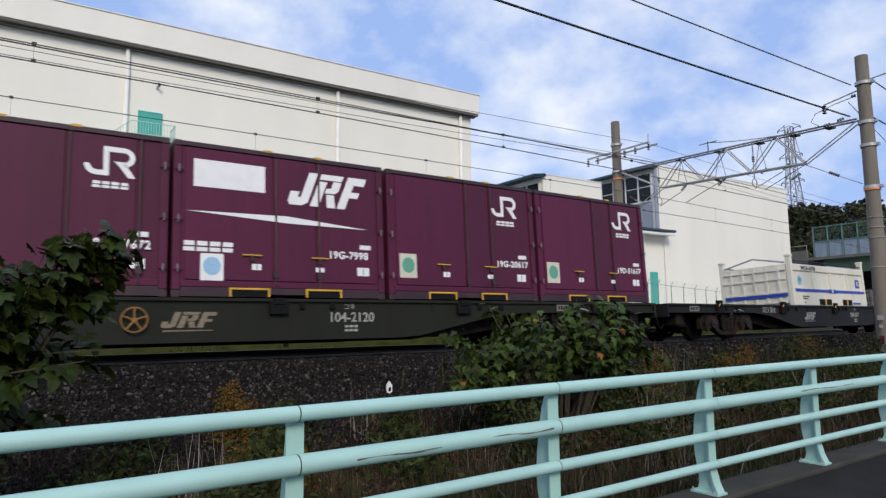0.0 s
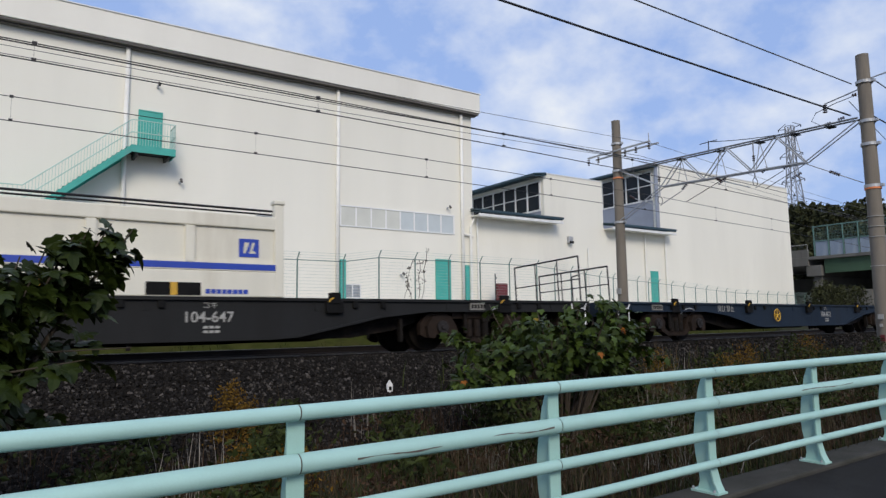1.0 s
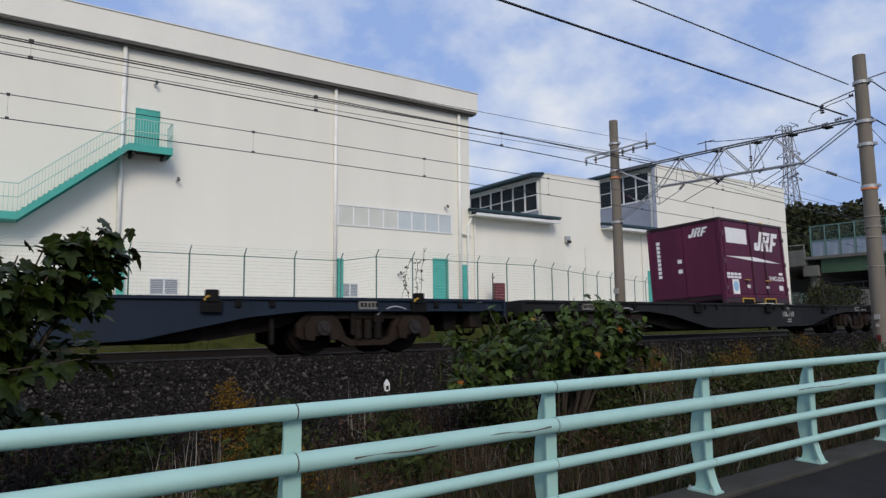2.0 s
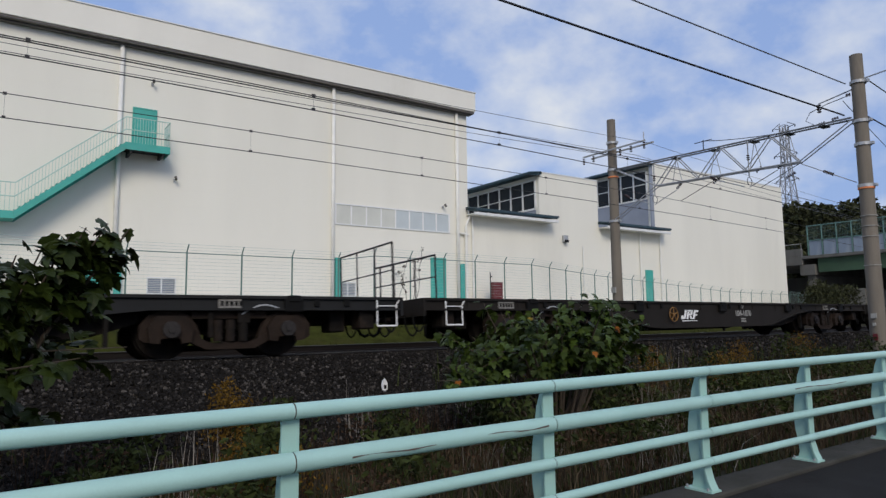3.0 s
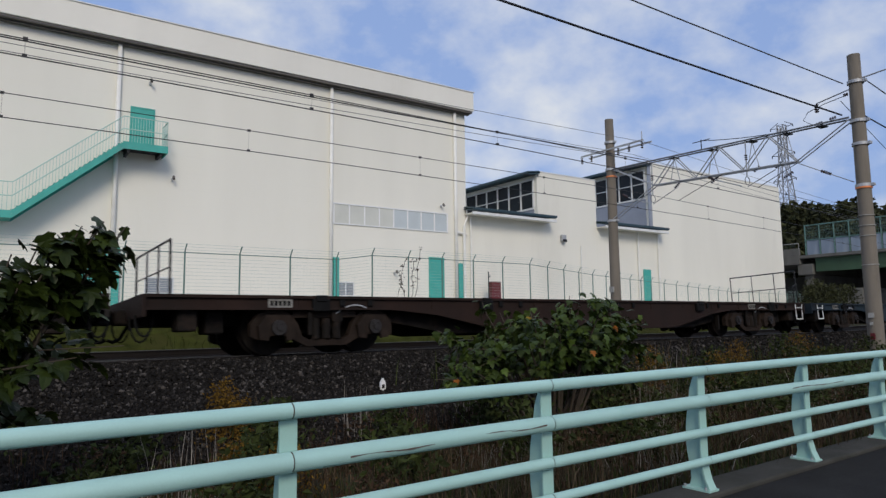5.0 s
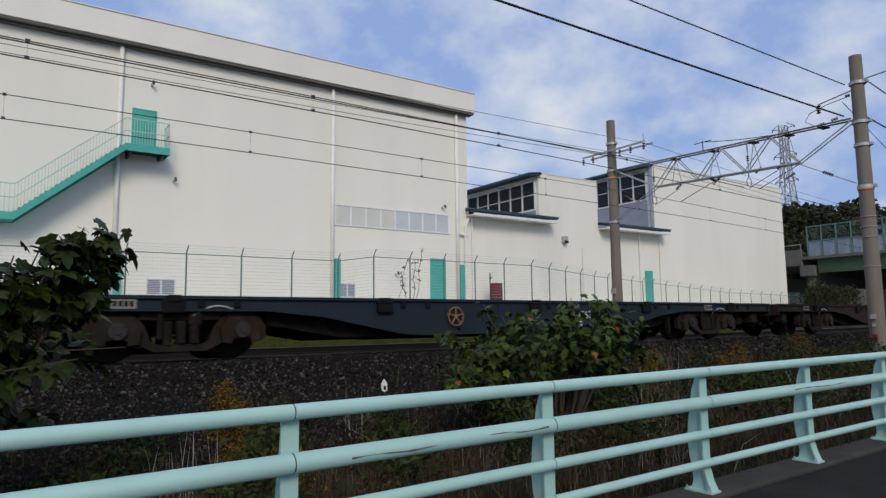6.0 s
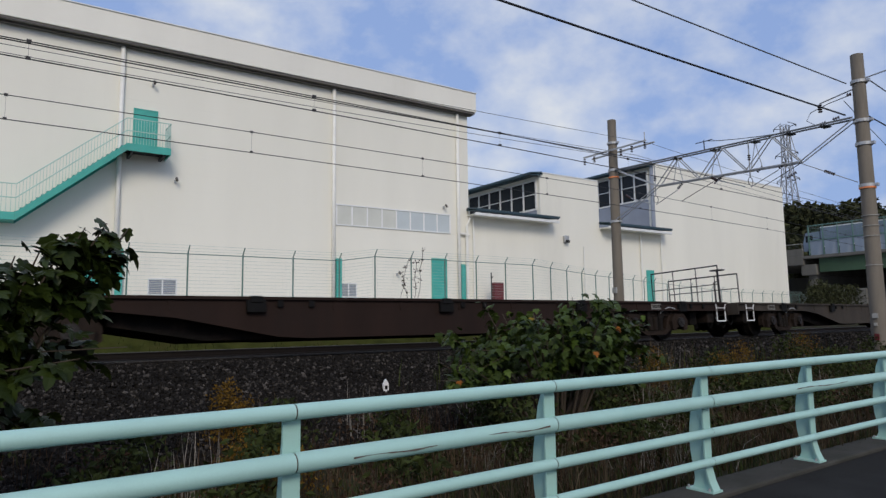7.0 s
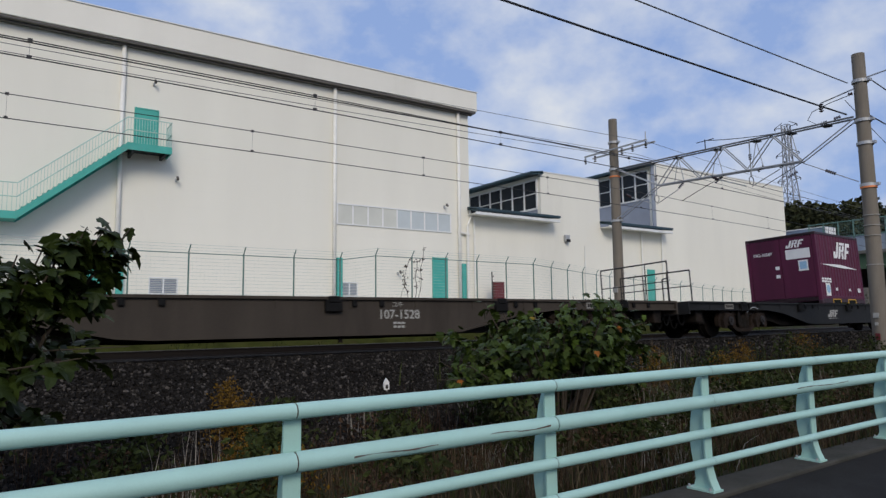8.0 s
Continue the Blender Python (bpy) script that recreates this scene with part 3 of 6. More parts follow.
def build_stair(f):
    s = part("outside_stair", quick((5.10, 7.10, WY - 1.25, WY - 0.01, 9.28, 9.43)), M_GREEN, f, "green steel outside stair with pale railing")
    part("landing_edge", quick((5.08, 7.15, WY - 1.30, WY - 1.253, 9.10, 9.46), (7.103, 7.15, WY - 1.25, WY - 0.01, 9.10, 9.46)), M_GREEN, s)
    part("bracket", quick((5.3, 5.42, WY - 1.2, WY - 0.01, 8.95, 9.277), bevel=0.01), M_DARKSTEEL, s)
    part("bracket", quick((6.8, 6.92, WY - 1.2, WY - 0.01, 9.0, 9.277), bevel=0.01), M_DARKSTEEL, s)
    # dark sheet added below the landing; its colour stands for the shade there
    part("landing_underside", quick((5.12, 7.08, WY - 1.24, WY - 0.02, 9.24, 9.277)), M_DARKSTEEL, s, "underside sheet with shade put into its dark colour")
    # flight down to the half landing
    xa, za, xb, zb = 5.10, 9.42, 0.70, 5.66
    for y in (WY - 1.28, WY - 0.06):
        bm = bmesh.new()
        prism(bm, [(xa, za + 0.02), (xa, za - 0.30), (xb, zb - 0.30), (xb, zb + 0.02)], "y", y, y + 0.05)
        part("stringer", bm, M_GREEN, s)
        bm = bmesh.new()
        prism(bm, [(xa, za - 0.303), (xa, za - 0.345), (xb, zb - 0.345), (xb, zb - 0.303)], "y", y - 0.02, y + 0.07)
        part("stringer_flange", bm, M_GREEN, s)
    steps = 22
    for i in range(steps):
        x, z = xb + (xa - xb) * (i + 0.5) / steps, zb + (za - zb) * (i + 0.5) / steps
        part("tread", quick((x - 0.13, x + 0.13, WY - 1.225, WY - 0.065, z - 0.03, z)), M_GREEN, s)
    bm = bmesh.new()
    prism(bm, [(xa, za - 0.10), (xa, za - 0.14), (xb, zb - 0.14), (xb, zb - 0.10)], "y", WY - 1.225, WY - 0.065)
    part("stair_underside", bm, M_GREEN, s)
    part("half_landing", quick((-3.0, 0.695, WY - 1.28, WY - 0.01, 5.34, 5.68)), M_GREEN, s)
    yy = WY - 1.27
    H = 1.30
    for k in (1.0, 0.52):
        part("railing", rods(((xa, yy, za + H * k), (xb, yy, zb + H * k), 0.024), ((xa, yy, za + H * k), (7.12, yy, za + H * k), 0.024), ((7.12, yy, za + H * k), (7.12, WY - 0.05, za + H * k), 0.024), ((xb, yy, zb + H * k), (-3, yy, zb + H * k), 0.024)), M_PALEGREEN, s)
    bm_me = mesh_of("baluster", rods(((0, 0, 0), (0, 0, H - 0.02), 0.011), seg=6), M_PALEGREEN)
    for i in range(36):
        k = i / 35
        share("baluster", bm_me, s, pose(xb + (xa - xb) * k, yy, zb + (za - zb) * k))
    for i in range(1, 17):
        share("baluster", bm_me, s, pose(xa + 2.02 * i / 16, yy, za))
    for i in range(1, 20):
        share("baluster", bm_me, s, pose(xb - 3.4 * i / 19, yy, zb))
    for i in range(9):
        share("baluster", bm_me, s, pose(7.12, yy + 1.2 * i / 8, za))
    legs = rods(((-0.4, WY - 1.2, 1.2), (-0.4, WY - 1.2, 5.34), 0.07), ((-0.4, WY - 0.2, 1.2), (-0.4, WY - 0.2, 5.34), 0.07))
    part("stair_leg", legs, M_GREEN, s)


def corrugated(bm, x0, x1, y0, y1, z0, z1, pitch=0.22, amp=0.05, thick=0.03):
    """A sheet with waves along x, falling from z1 at y1 to z0 at y0."""
    n = int((x1 - x0) / pitch * 4)
    rows = []
    for i in range(n + 1):
        x = x0 + (x1 - x0) * i / n
        h = amp * (0, 1, 1, 0)[i % 4]
        rows.append([bm.verts.new(v) for v in ((x, y0, z0 + h), (x, y1, z1 + h), (x, y1, z1 + h - thick - amp), (x, y0, z0 + h - thick - amp))])
    for a, b in zip(rows, rows[1:]):
        for j in range(4):
            bm.faces.new((a[j], a[(j + 1) % 4], b[(j + 1) % 4], b[j]))
    return bm


def build_annex():
    f = empty("factory_annex", pose(0, 0, 0), "off-white factory annex with glazed roof steps and canopies", "factory")
    # low bays, tall bays
    part("wall", quick((26.703, 33.3, WY + 0.01, WY + 0.31, 1.0, 7.85)), M_WALL, f)
    part("wall", quick((33.303, 39.55, WY + 0.01, WY + 0.31, 1.0, 11.55)), M_WALL, f)
    part("wall", quick((33.303, 33.6, WY + 0.313, 49, 1.0, 11.55)), M_WALL, f)
    part("wall", quick((39.553, 46.15, WY + 0.01, WY + 0.31, 1.0, 7.85)), M_WALL, f)
    for b in ((46.153, 67.0, WY + 0.01, WY + 0.31, 1.0, 13.85), (66.7, 67.0, WY + 0.313, 60, 1.0, 13.85), (46.153, 46.45, WY + 0.313, 60, 1.0, 13.85)):
        part("wall", quick(b), M_WALL, f)
    part("wall", quick((67.003, 67.9, WY + 1.0, WY + 20, 1.0, 5.0)), M_WALL, f, "low end wall")
    part("coping", quick((33.25, 39.6, WY - 0.03, WY + 0.36, 11.554, 11.63)), M_FRAMEW, f)
    part("coping", quick((46.1, 67.05, WY - 0.03, WY + 0.36, 13.854, 13.95)), M_FRAMEW, f)
    part("roof", quick((33.604, 39.55, WY + 0.314, 49, 11.3, 11.5), (46.454, 66.696, WY + 0.314, 60, 13.6, 13.8), (26.703, 33.3, WY + 0.314, 49, 7.6, 7.8), (39.553, 46.15, WY + 0.314, 49, 7.6, 7.8)), M_FASCIA, f)
    # canopies with gutter
    for x0, x1 in ((26.5, 34.2), (39.5, 47.2)):
        part("canopy_roof", corrugated(bmesh.new(), x0, x1, WY - 1.12, WY + 0.005, 8.06, 8.24, 0.26, 0.09, 0.05), M_TEALROOF, f, "blue-green corrugated canopy roof")
        part("canopy_gutter", quick((x0, x1, WY - 1.08, WY - 0.92, 7.66, 7.86), bevel=0.03), M_FRAMEW, f, "white gutter")
        part("canopy_soffit", quick((x0 + 0.05, x1 - 0.05, WY - 0.915, WY - 0.004, 7.74, 7.80)), M_FASCIA, f)
    # glazing on the faces that look along the line
    for xw, y0, y1, zb, zt, panel in ((33.3, WY + 0.35, 47.5, 8.1, 11.1, 8.9), (46.15, WY + 0.35, 47.5, 8.1, 13.35, 10.9)):
        g = part("glazing", quick((xw - 0.10, xw - 0.004, y0, y1, panel - 0.12, panel), (xw - 0.10, xw - 0.004, y0, y1, zt - 0.12, zt), (xw - 0.09, xw - 0.004, y0, y1, (panel + zt) / 2 - 0.03, (panel + zt) / 2 + 0.03)), M_FRAMEW, f, "white framed dark glazing")
        n = 8
        for i in range(n + 1):
            y = y0 + (y1 - y0) * i / n
            part("mullion", quick((xw - 0.12, xw - 0.005, y - 0.06, y + 0.06, panel + 0.002, zt - 0.123)), M_FRAMEW, g)
            if i < n:
                w = (y1 - y0) / n
                part("pane", quick((xw - 0.05, xw - 0.006, y + 0.062, y + w - 0.062, panel + 0.002, (panel + zt) / 2 - 0.033)), M_DARKGLASS, g)
                part("pane", quick((xw - 0.05, xw - 0.006, y + 0.062, y + w - 0.062, (panel + zt) / 2 + 0.033, zt - 0.123)), M_DARKGLASS, g)
        part("spandrel", quick((xw - 0.04, xw - 0.004, y0, y1, zb, panel - 0.124)), M_GREYPANEL, f, "blue-grey metal panel")
        bm = bmesh.new()
        corrugated(bm, y0 - 0.6, y1, -0.3, 0.9, 0, 0.16, 0.26, 0.10, 0.06)
        bmesh.ops.transform(bm, matrix=Matrix(((0, 1, 0, xw - 0.8), (1, 0, 0, 0), (0, 0, 1, zt + 0.25), (0, 0, 0, 1))), verts=bm.verts)
        part("eave_roof", bm, M_TEALROOF, f, "corrugated eave over the glazing")
    part("corner_column", quick((46.0, 46.42, WY - 0.06, WY + 0.005, 8.2, 13.85)), M_GREYPANEL, f)
    # doors, pipes, lamp, cabinet
    d = part("door", quick((44.95, 45.9, WY - 0.06, WY + 0.006, 1.3, 4.66), bevel=0.01), M_GREEN, f, "green steel door")
    part("handle", rods(((45.8, WY - 0.1, 2.2), (45.8, WY - 0.1, 2.4), 0.02)), M_GALV, d)
    for x, z1 in ((27.0, 7.7), (44.3, 7.7), (46.9, 7.7), (37.6, 6.2)):
        part("downpipe", rods(((x, WY - 0.12, 1.2), (x, WY - 0.12, z1), 0.07 if x != 37.6 else 0.04), seg=10), M_PIPE, f, "white downpipe")
    part("pipe_bend", rods(((25.75, WY - 0.14, 6.5), (26.6, WY - 0.14, 6.4), 0.085), ((26.75, WY - 0.16, 7.7), (26.4, WY - 0.16, 7.0), 0.07), ((26.4, WY - 0.16, 7.0), (26.4, WY - 0.16, 1.2), 0.10)), M_PIPE, f, "thick white drain pipe")
    v = part("wall_fan", quick((35.5, 35.95, WY - 0.25, WY + 0.005, 6.45, 6.95), bevel=0.04), M_GALV, f, "grey ventilation hood")
    part("hood_mouth", quick((35.55, 35.9, WY - 0.34, WY - 0.254, 6.4, 6.6)), M_DARKSTEEL, v)
    c = empty("hydrant_cabinet", pose(28.1, WY - 1.2, 1.22), "dark red hydrant cabinet on the yard", "cabinet")
    part("body", quick((-0.4, 0.4, -0.2, 0.2, 0, 1.95), bevel=0.02), M_RED, c)
    part("door", quick((-0.34, 0.34, -0.225, -0.204, 0.1, 1.85), bevel=0.008), M_RED, c)
    part("pipe", rods(((-0.5, 0, 0), (-0.5, 0, 2.6), 0.04), ((-0.5, 0, 2.2), (-0.35, 0, 2.35), 0.03)), M_DARKSTEEL, c)
    b = empty("roof_vent", pose(31.5, 43, 11.5), "small steel roof ventilator", "ventilator")
    part("drum", rods(((0, 0, 0), (0, 0, 0.6), 0.3), seg=14), M_GALV, b)


# ---------------------------------------------------------------- wire fence behind the tracks
def build_wire_fence():
    f = empty("wire_fence", pose(0, 0, 0), "wire mesh fence with green posts and barbed wire along the yard", "fence")
    line = [(-8.17, 25, 3.45), (11.85, 25, 3.45), (13.3, 24.6, 3.65), (22.4, 24.9, 3.65), (29.6, 27.4, 3.5), (38.5, 30.2, 3.45), (53, 33.6, 3.15), (67, 35, 3.1), (72, 34, 3.0)]
    pts, acc = [], 0.0
    for (xa, ya, za), (xb, yb, zb) in zip(line, line[1:]):
        L = math.hypot(xb - xa, yb - ya)
        n = max(1, round(L / 2.0))
        for i in range(n):
            k = i / n
            pts.append((xa + (xb - xa) * k, ya + (yb - ya) * k, za + (zb - za) * k))
    pts.append(line[-1])
    me = mesh_of("post", rods(((0, 0, -2.4), (0, 0, -0.25), 0.030), ((0, 0, -0.25), (0.02, -0.18, 0.0), 0.022), seg=6), M_FENCEDARK)
    for x, y, z in pts:
        share("post", me, f, pose(x, y, z))
    for a, b in zip(pts, pts[1:]):
        bm = bmesh.new()
        rod(bm, (a[0], a[1], a[2] - 0.3), (b[0], b[1], b[2] - 0.3), 0.018, 5)
        part("top_rail", bm, M_FENCEDARK, f)
        bm = bmesh.new()
        for k, h in enumerate((0.0, -0.1, -0.2)):
            rod(bm, (a[0], a[1] - 0.15 + 0.05 * k, a[2] + h), (b[0], b[1] - 0.15 + 0.05 * k, b[2] + h), 0.006, 3)
        for h in np.arange(-0.48, -2.3, -0.13):
            rod(bm, (a[0], a[1], a[2] + h), (b[0], b[1], b[2] + h), 0.0055, 3)
        for i in range(1, 14):
            k = i / 14
            x, y, z = (a[j] + (b[j] - a[j]) * k for j in range(3))
            rod(bm, (x, y, z - 2.3), (x, y, z - 0.3), 0.0011, 3)
        part("mesh_panel", bm, M_FENCE2, f)


# ---------------------------------------------------------------- catenary
GX = 21.2


def insulator(bm, p, d, n=3, r=0.07):
    p, d = Vector(p), Vector(d).normalized()
    for i in range(n):
        rod(bm, p + d * (0.07 * i), p + d * (0.07 * i + 0.035), r, 8, r * 0.55)


def build_gantry():
    def pole(y, top, label):
        p = empty("catenary_pole", pose(GX, y, -0.9), label, "pole", "catenary poles")
        bm = bmesh.new()
        bmesh.ops.create_cone(bm, cap_ends=True, segments=24, radius1=0.222, radius2=0.175, depth=top + 0.9, matrix=Matrix.Translation((0, 0, (top + 0.9) / 2)))
        part("shaft", bm, M_POLE, p)
        return p
    near = pole(8.85, 8.4, "round concrete catenary pole with orange band and fittings")
    far = pole(18.4, 8.9, "round concrete catenary pole behind the tracks")
    for p, zs in ((near, (7.55, 6.35, 5.65, 4.4)), (far, (7.9, 6.75, 4.6))):
        for z in zs:
            bm = bmesh.new()
            bmesh.ops.create_cone(bm, cap_ends=True, segments=20, radius1=0.225, radius2=0.225, depth=0.09, matrix=Matrix.Translation((0, 0, z + 0.9)))
            box(bm, -0.06, 0.06, -0.30, -0.2, z + 0.86, z + 0.94)
            part("clamp", bm, M_GALV, p, "galvanised clamp")
    for p, z in ((near, 4.33), (far, 6.45)):
        bm = bmesh.new()
        bmesh.ops.create_cone(bm, cap_ends=True, segments=20, radius1=0.222, radius2=0.222, depth=0.055, matrix=Matrix.Translation((0, 0, z + 0.9)))
        part("band", bm, M_ORANGE, p, "orange reflective band")
    for z in (3.5, 3.2, 2.9, 2.05):
        bm = bmesh.new()
        bmesh.ops.create_cone(bm, cap_ends=True, segments=20, radius1=0.228, radius2=0.228, depth=0.018, matrix=Matrix.Translation((0, 0, z + 0.9)))
        part("wire_band", bm, M_WHITEWORN, near)
    part("number_plate", quick((-0.26, -0.225, -0.09, 0.06, 1.42, 1.56)), M_WHITEWORN, near, "white plate")
    part("mark", quick((-0.26, -0.225, -0.05, 0.03, 1.20, 1.29)), M_WHITEWORN, near)
    part("red_mark", quick((-0.26, -0.225, -0.08, 0.04, 0.80, 0.98)), M_RED, near)
    part("number_plate", quick((-0.27, -0.215, -0.12, 0.10, 2.55, 2.78)), M_WHITEWORN, far, "white plate")
    # lattice beam between the poles
    g = empty("gantry_beam", pose(0, 0, 0), "galvanised lattice beam across both tracks", "gantry")
    z1, zb = 6.60, 5.75
    ya, yb = 18.2, 9.05
    bm = bmesh.new()
    for dx in (-0.14, 0.14):
        rod(bm, (GX + dx, ya, 6.72), (GX + dx, yb, 6.50), 0.030, 6)
    # darker steel than the bottom chord: the shadow is in the colour
    part("shade_toned_top_chord", bm, M_STEELGREY, g)
    bm = bmesh.new()
    for dx in (-0.10, 0.10):
        rod(bm, (GX + dx, 16.2, 5.70), (GX + dx, 10.7, 5.50), 0.030, 6)
    part("bottom_chord", bm, M_GALV, g)
    top = lambda y: 6.50 + (y - yb) / (ya - yb) * 0.22
    low = lambda y: 5.50 + (y - 10.7) / 5.5 * 0.20
    ends = [((18.2, 6.72), (16.2, 5.70)), ((18.3, 4.65), (16.2, 5.70)), ((9.05, 6.45), (10.7, 5.50))]
    ys = np.linspace(16.2, 10.7, 4)
    web = []
    for i, y in enumerate(ys):
        if i < 3:
            ym = (y + ys[i + 1]) / 2
            web += [((y, low(y)), (ym, top(ym))), ((ym, top(ym)), (ys[i + 1], low(ys[i + 1])))]
    for (y0, za), (y1, zc) in ends + web:
        bm = bmesh.new()
        for dx in (-0.12, 0.12):
            rod(bm, (GX + dx, y0, za), (GX + dx * 0.8, y1, zc), 0.022, 6)
        part("brace", bm, M_GALV, g)
    for y in (15.3, 13.7, 12.2, 11.0):
        part("hanger", rods(((GX, y, top(y) - 0.05), (GX, y + 0.2, low(y) + 0.05), 0.014), ((GX, y, top(y) - 0.05), (GX, y - 0.2, low(y) + 0.05), 0.014)), M_GALV, g)
    for y in (15.3, 13.7, 12.2, 11.0, 9.9):
        part("seat_plate", quick((GX - 0.17, GX + 0.17, y - 0.11, y + 0.11, top(y) - 0.085, top(y) - 0.045)), M_DARKSTEEL, g)
    # droppers, steady arms and insulators under the beam
    for yc in (12.45, 16.35):
        h = empty("wire_support", pose(0, 0, 0), "drop bracket with insulators and steady arm under the beam", "bracket", "wire supports")
        part("drop_rod", rods(((GX, yc, 6.6), (GX, yc, 5.35), 0.022)), M_GALV, h)
        bm = bmesh.new()
        ring(bm, (GX, yc, 5.2), True, 0.14, 0.012, 14)
        part("loop", bm, M_WIREGREY, h)
        part("steady_arm", rods(((GX, yc + 1.2, 5.45), (GX, yc + 0.2, 5.05), 0.018), ((GX, yc - 1.0, 5.4), (GX, yc, 5.0), 0.016)), M_GALV, h)
        for p, d, n in (((GX, yc + 1.45, 5.6), (0, -0.7, -0.45), 4), ((GX, yc - 1.2, 5.6), (0, 0.6, -0.5), 4), ((GX, yc, 6.1), (0, 0, -1), 3)):
            bm = bmesh.new()
            insulator(bm, p, d, n, 0.06)
            part("insulator", bm, M_INSUL, h, "brown ribbed insulator")
    # cross arm on the far pole
    a = empty("cross_arm", pose(0, 0, 0), "steel cross arm with hanging insulators on the far pole", "cross arm")
    part("arm", quick((GX - 0.28, GX - 0.22, 16.5, 19.8, 7.53, 7.59), (GX + 0.22, GX + 0.28, 16.5, 19.8, 7.53, 7.59)), M_GALV, a)
    for y in (16.55, 17.2, 17.75, 19.2, 19.75):
        bm = bmesh.new()
        insulator(bm, (GX - 0.26, y, 7.48), (0, 0, -1), 4, 0.06)
        part("insulator", bm, M_INSUL, a)
    bm = rods(((GX - 0.26, 16.55, 7.6), (GX - 0.26, 16.55, 7.9), 0.02))
    part("pin", bm, M_GALV, a)
    b = empty("feeder_bracket", pose(0, 0, 0), "brackets with insulators at the near pole's head", "bracket")
    part("arm", rods(((GX, 8.85, 7.42), (GX, 10.02, 7.22), 0.022), ((GX, 8.85, 7.62), (GX, 7.6, 7.72), 0.022)), M_GALV, b)
    for p, d, n, rr in (((GX - 0.03, 10.0, 7.17), (0, 0, -1), 4, 0.075), ((GX - 0.08, 9.45, 6.62), (0, 0.95, -0.12), 3, 0.055), ((GX - 0.08, 9.85, 6.56), (0, 0.95, -0.12), 3, 0.055), ((GX - 0.12, 9.05, 7.22), (0, 1, 0), 2, 0.06)):
        bm = bmesh.new()
        insulator(bm, p, d, n, rr)
        part("insulator", bm, M_INSUL, b, "brown ribbed insulator")
    part("stay_wire", tube(bmesh.new(), sag((GX - 0.08, 10.05, 6.53), (GX - 0.05, 14.1, 6.98), 0.10, 8), 0.013), M_WIRE, b)
    part("stay_pin", rods(((GX - 0.05, 14.1, 6.64), (GX - 0.05, 14.1, 7.02), 0.018), ((GX - 0.05, 13.75, 6.97), (GX - 0.05, 14.45, 6.97), 0.016)), M_DARKSTEEL, b)
    part("strut", rods(((GX, 9.1, 4.55), (GX, 10.7, 5.45), 0.014)), M_GALV, b)
    for p, d, n, rr in (((GX, 9.75, 4.92), (0, 0.87, 0.49), 5, 0.055), ((GX, 10.9, 5.2), (0, 0.9, -0.4), 5, 0.055), ((GX, 12.0, 5.62), (0, 0.6, -0.5), 4, 0.05), ((GX, 13.6, 5.5), (0, 0.7, -0.45), 4, 0.05)):
        bm = bmesh.new()
        insulator(bm, p, d, n, rr)
        part("insulator", bm, M_INSUL, b, "brown ribbed insulator")
    part("pull_off", rods(((GX, 10.7, 5.48), (GX, 12.1, 4.9), 0.012), ((GX, 13.4, 5.6), (GX, 15.2, 4.95), 0.012)), M_DARKSTEEL, b)
    part("jumper", tube(bmesh.new(), [(GX - 0.1, 9.1, 7.20), (GX - 0.1, 9.7, 7.12), (GX - 0.1, 10.25, 6.98), (GX - 0.1, 10.4, 6.75), (GX - 0.1, 10.1, 6.52)], 0.012), M_WIRE, b)


def wire(name, points, r, material, label, droppers=None):
    """A hanging wire through the points (x, y, z)."""
    bm = bmesh.new()
    tube(bm, points, r)
    ob = part(name, bm, material)
    tagged(ob, label, "wire")
    return ob


def sag(a, b, drop, n=16):
    a, b = Vector(a), Vector(b)
    return [a.lerp(b, i / n) + Vector((0, 0, -4 * drop * (i / n) * (1 - i / n))) for i in range(n + 1)]


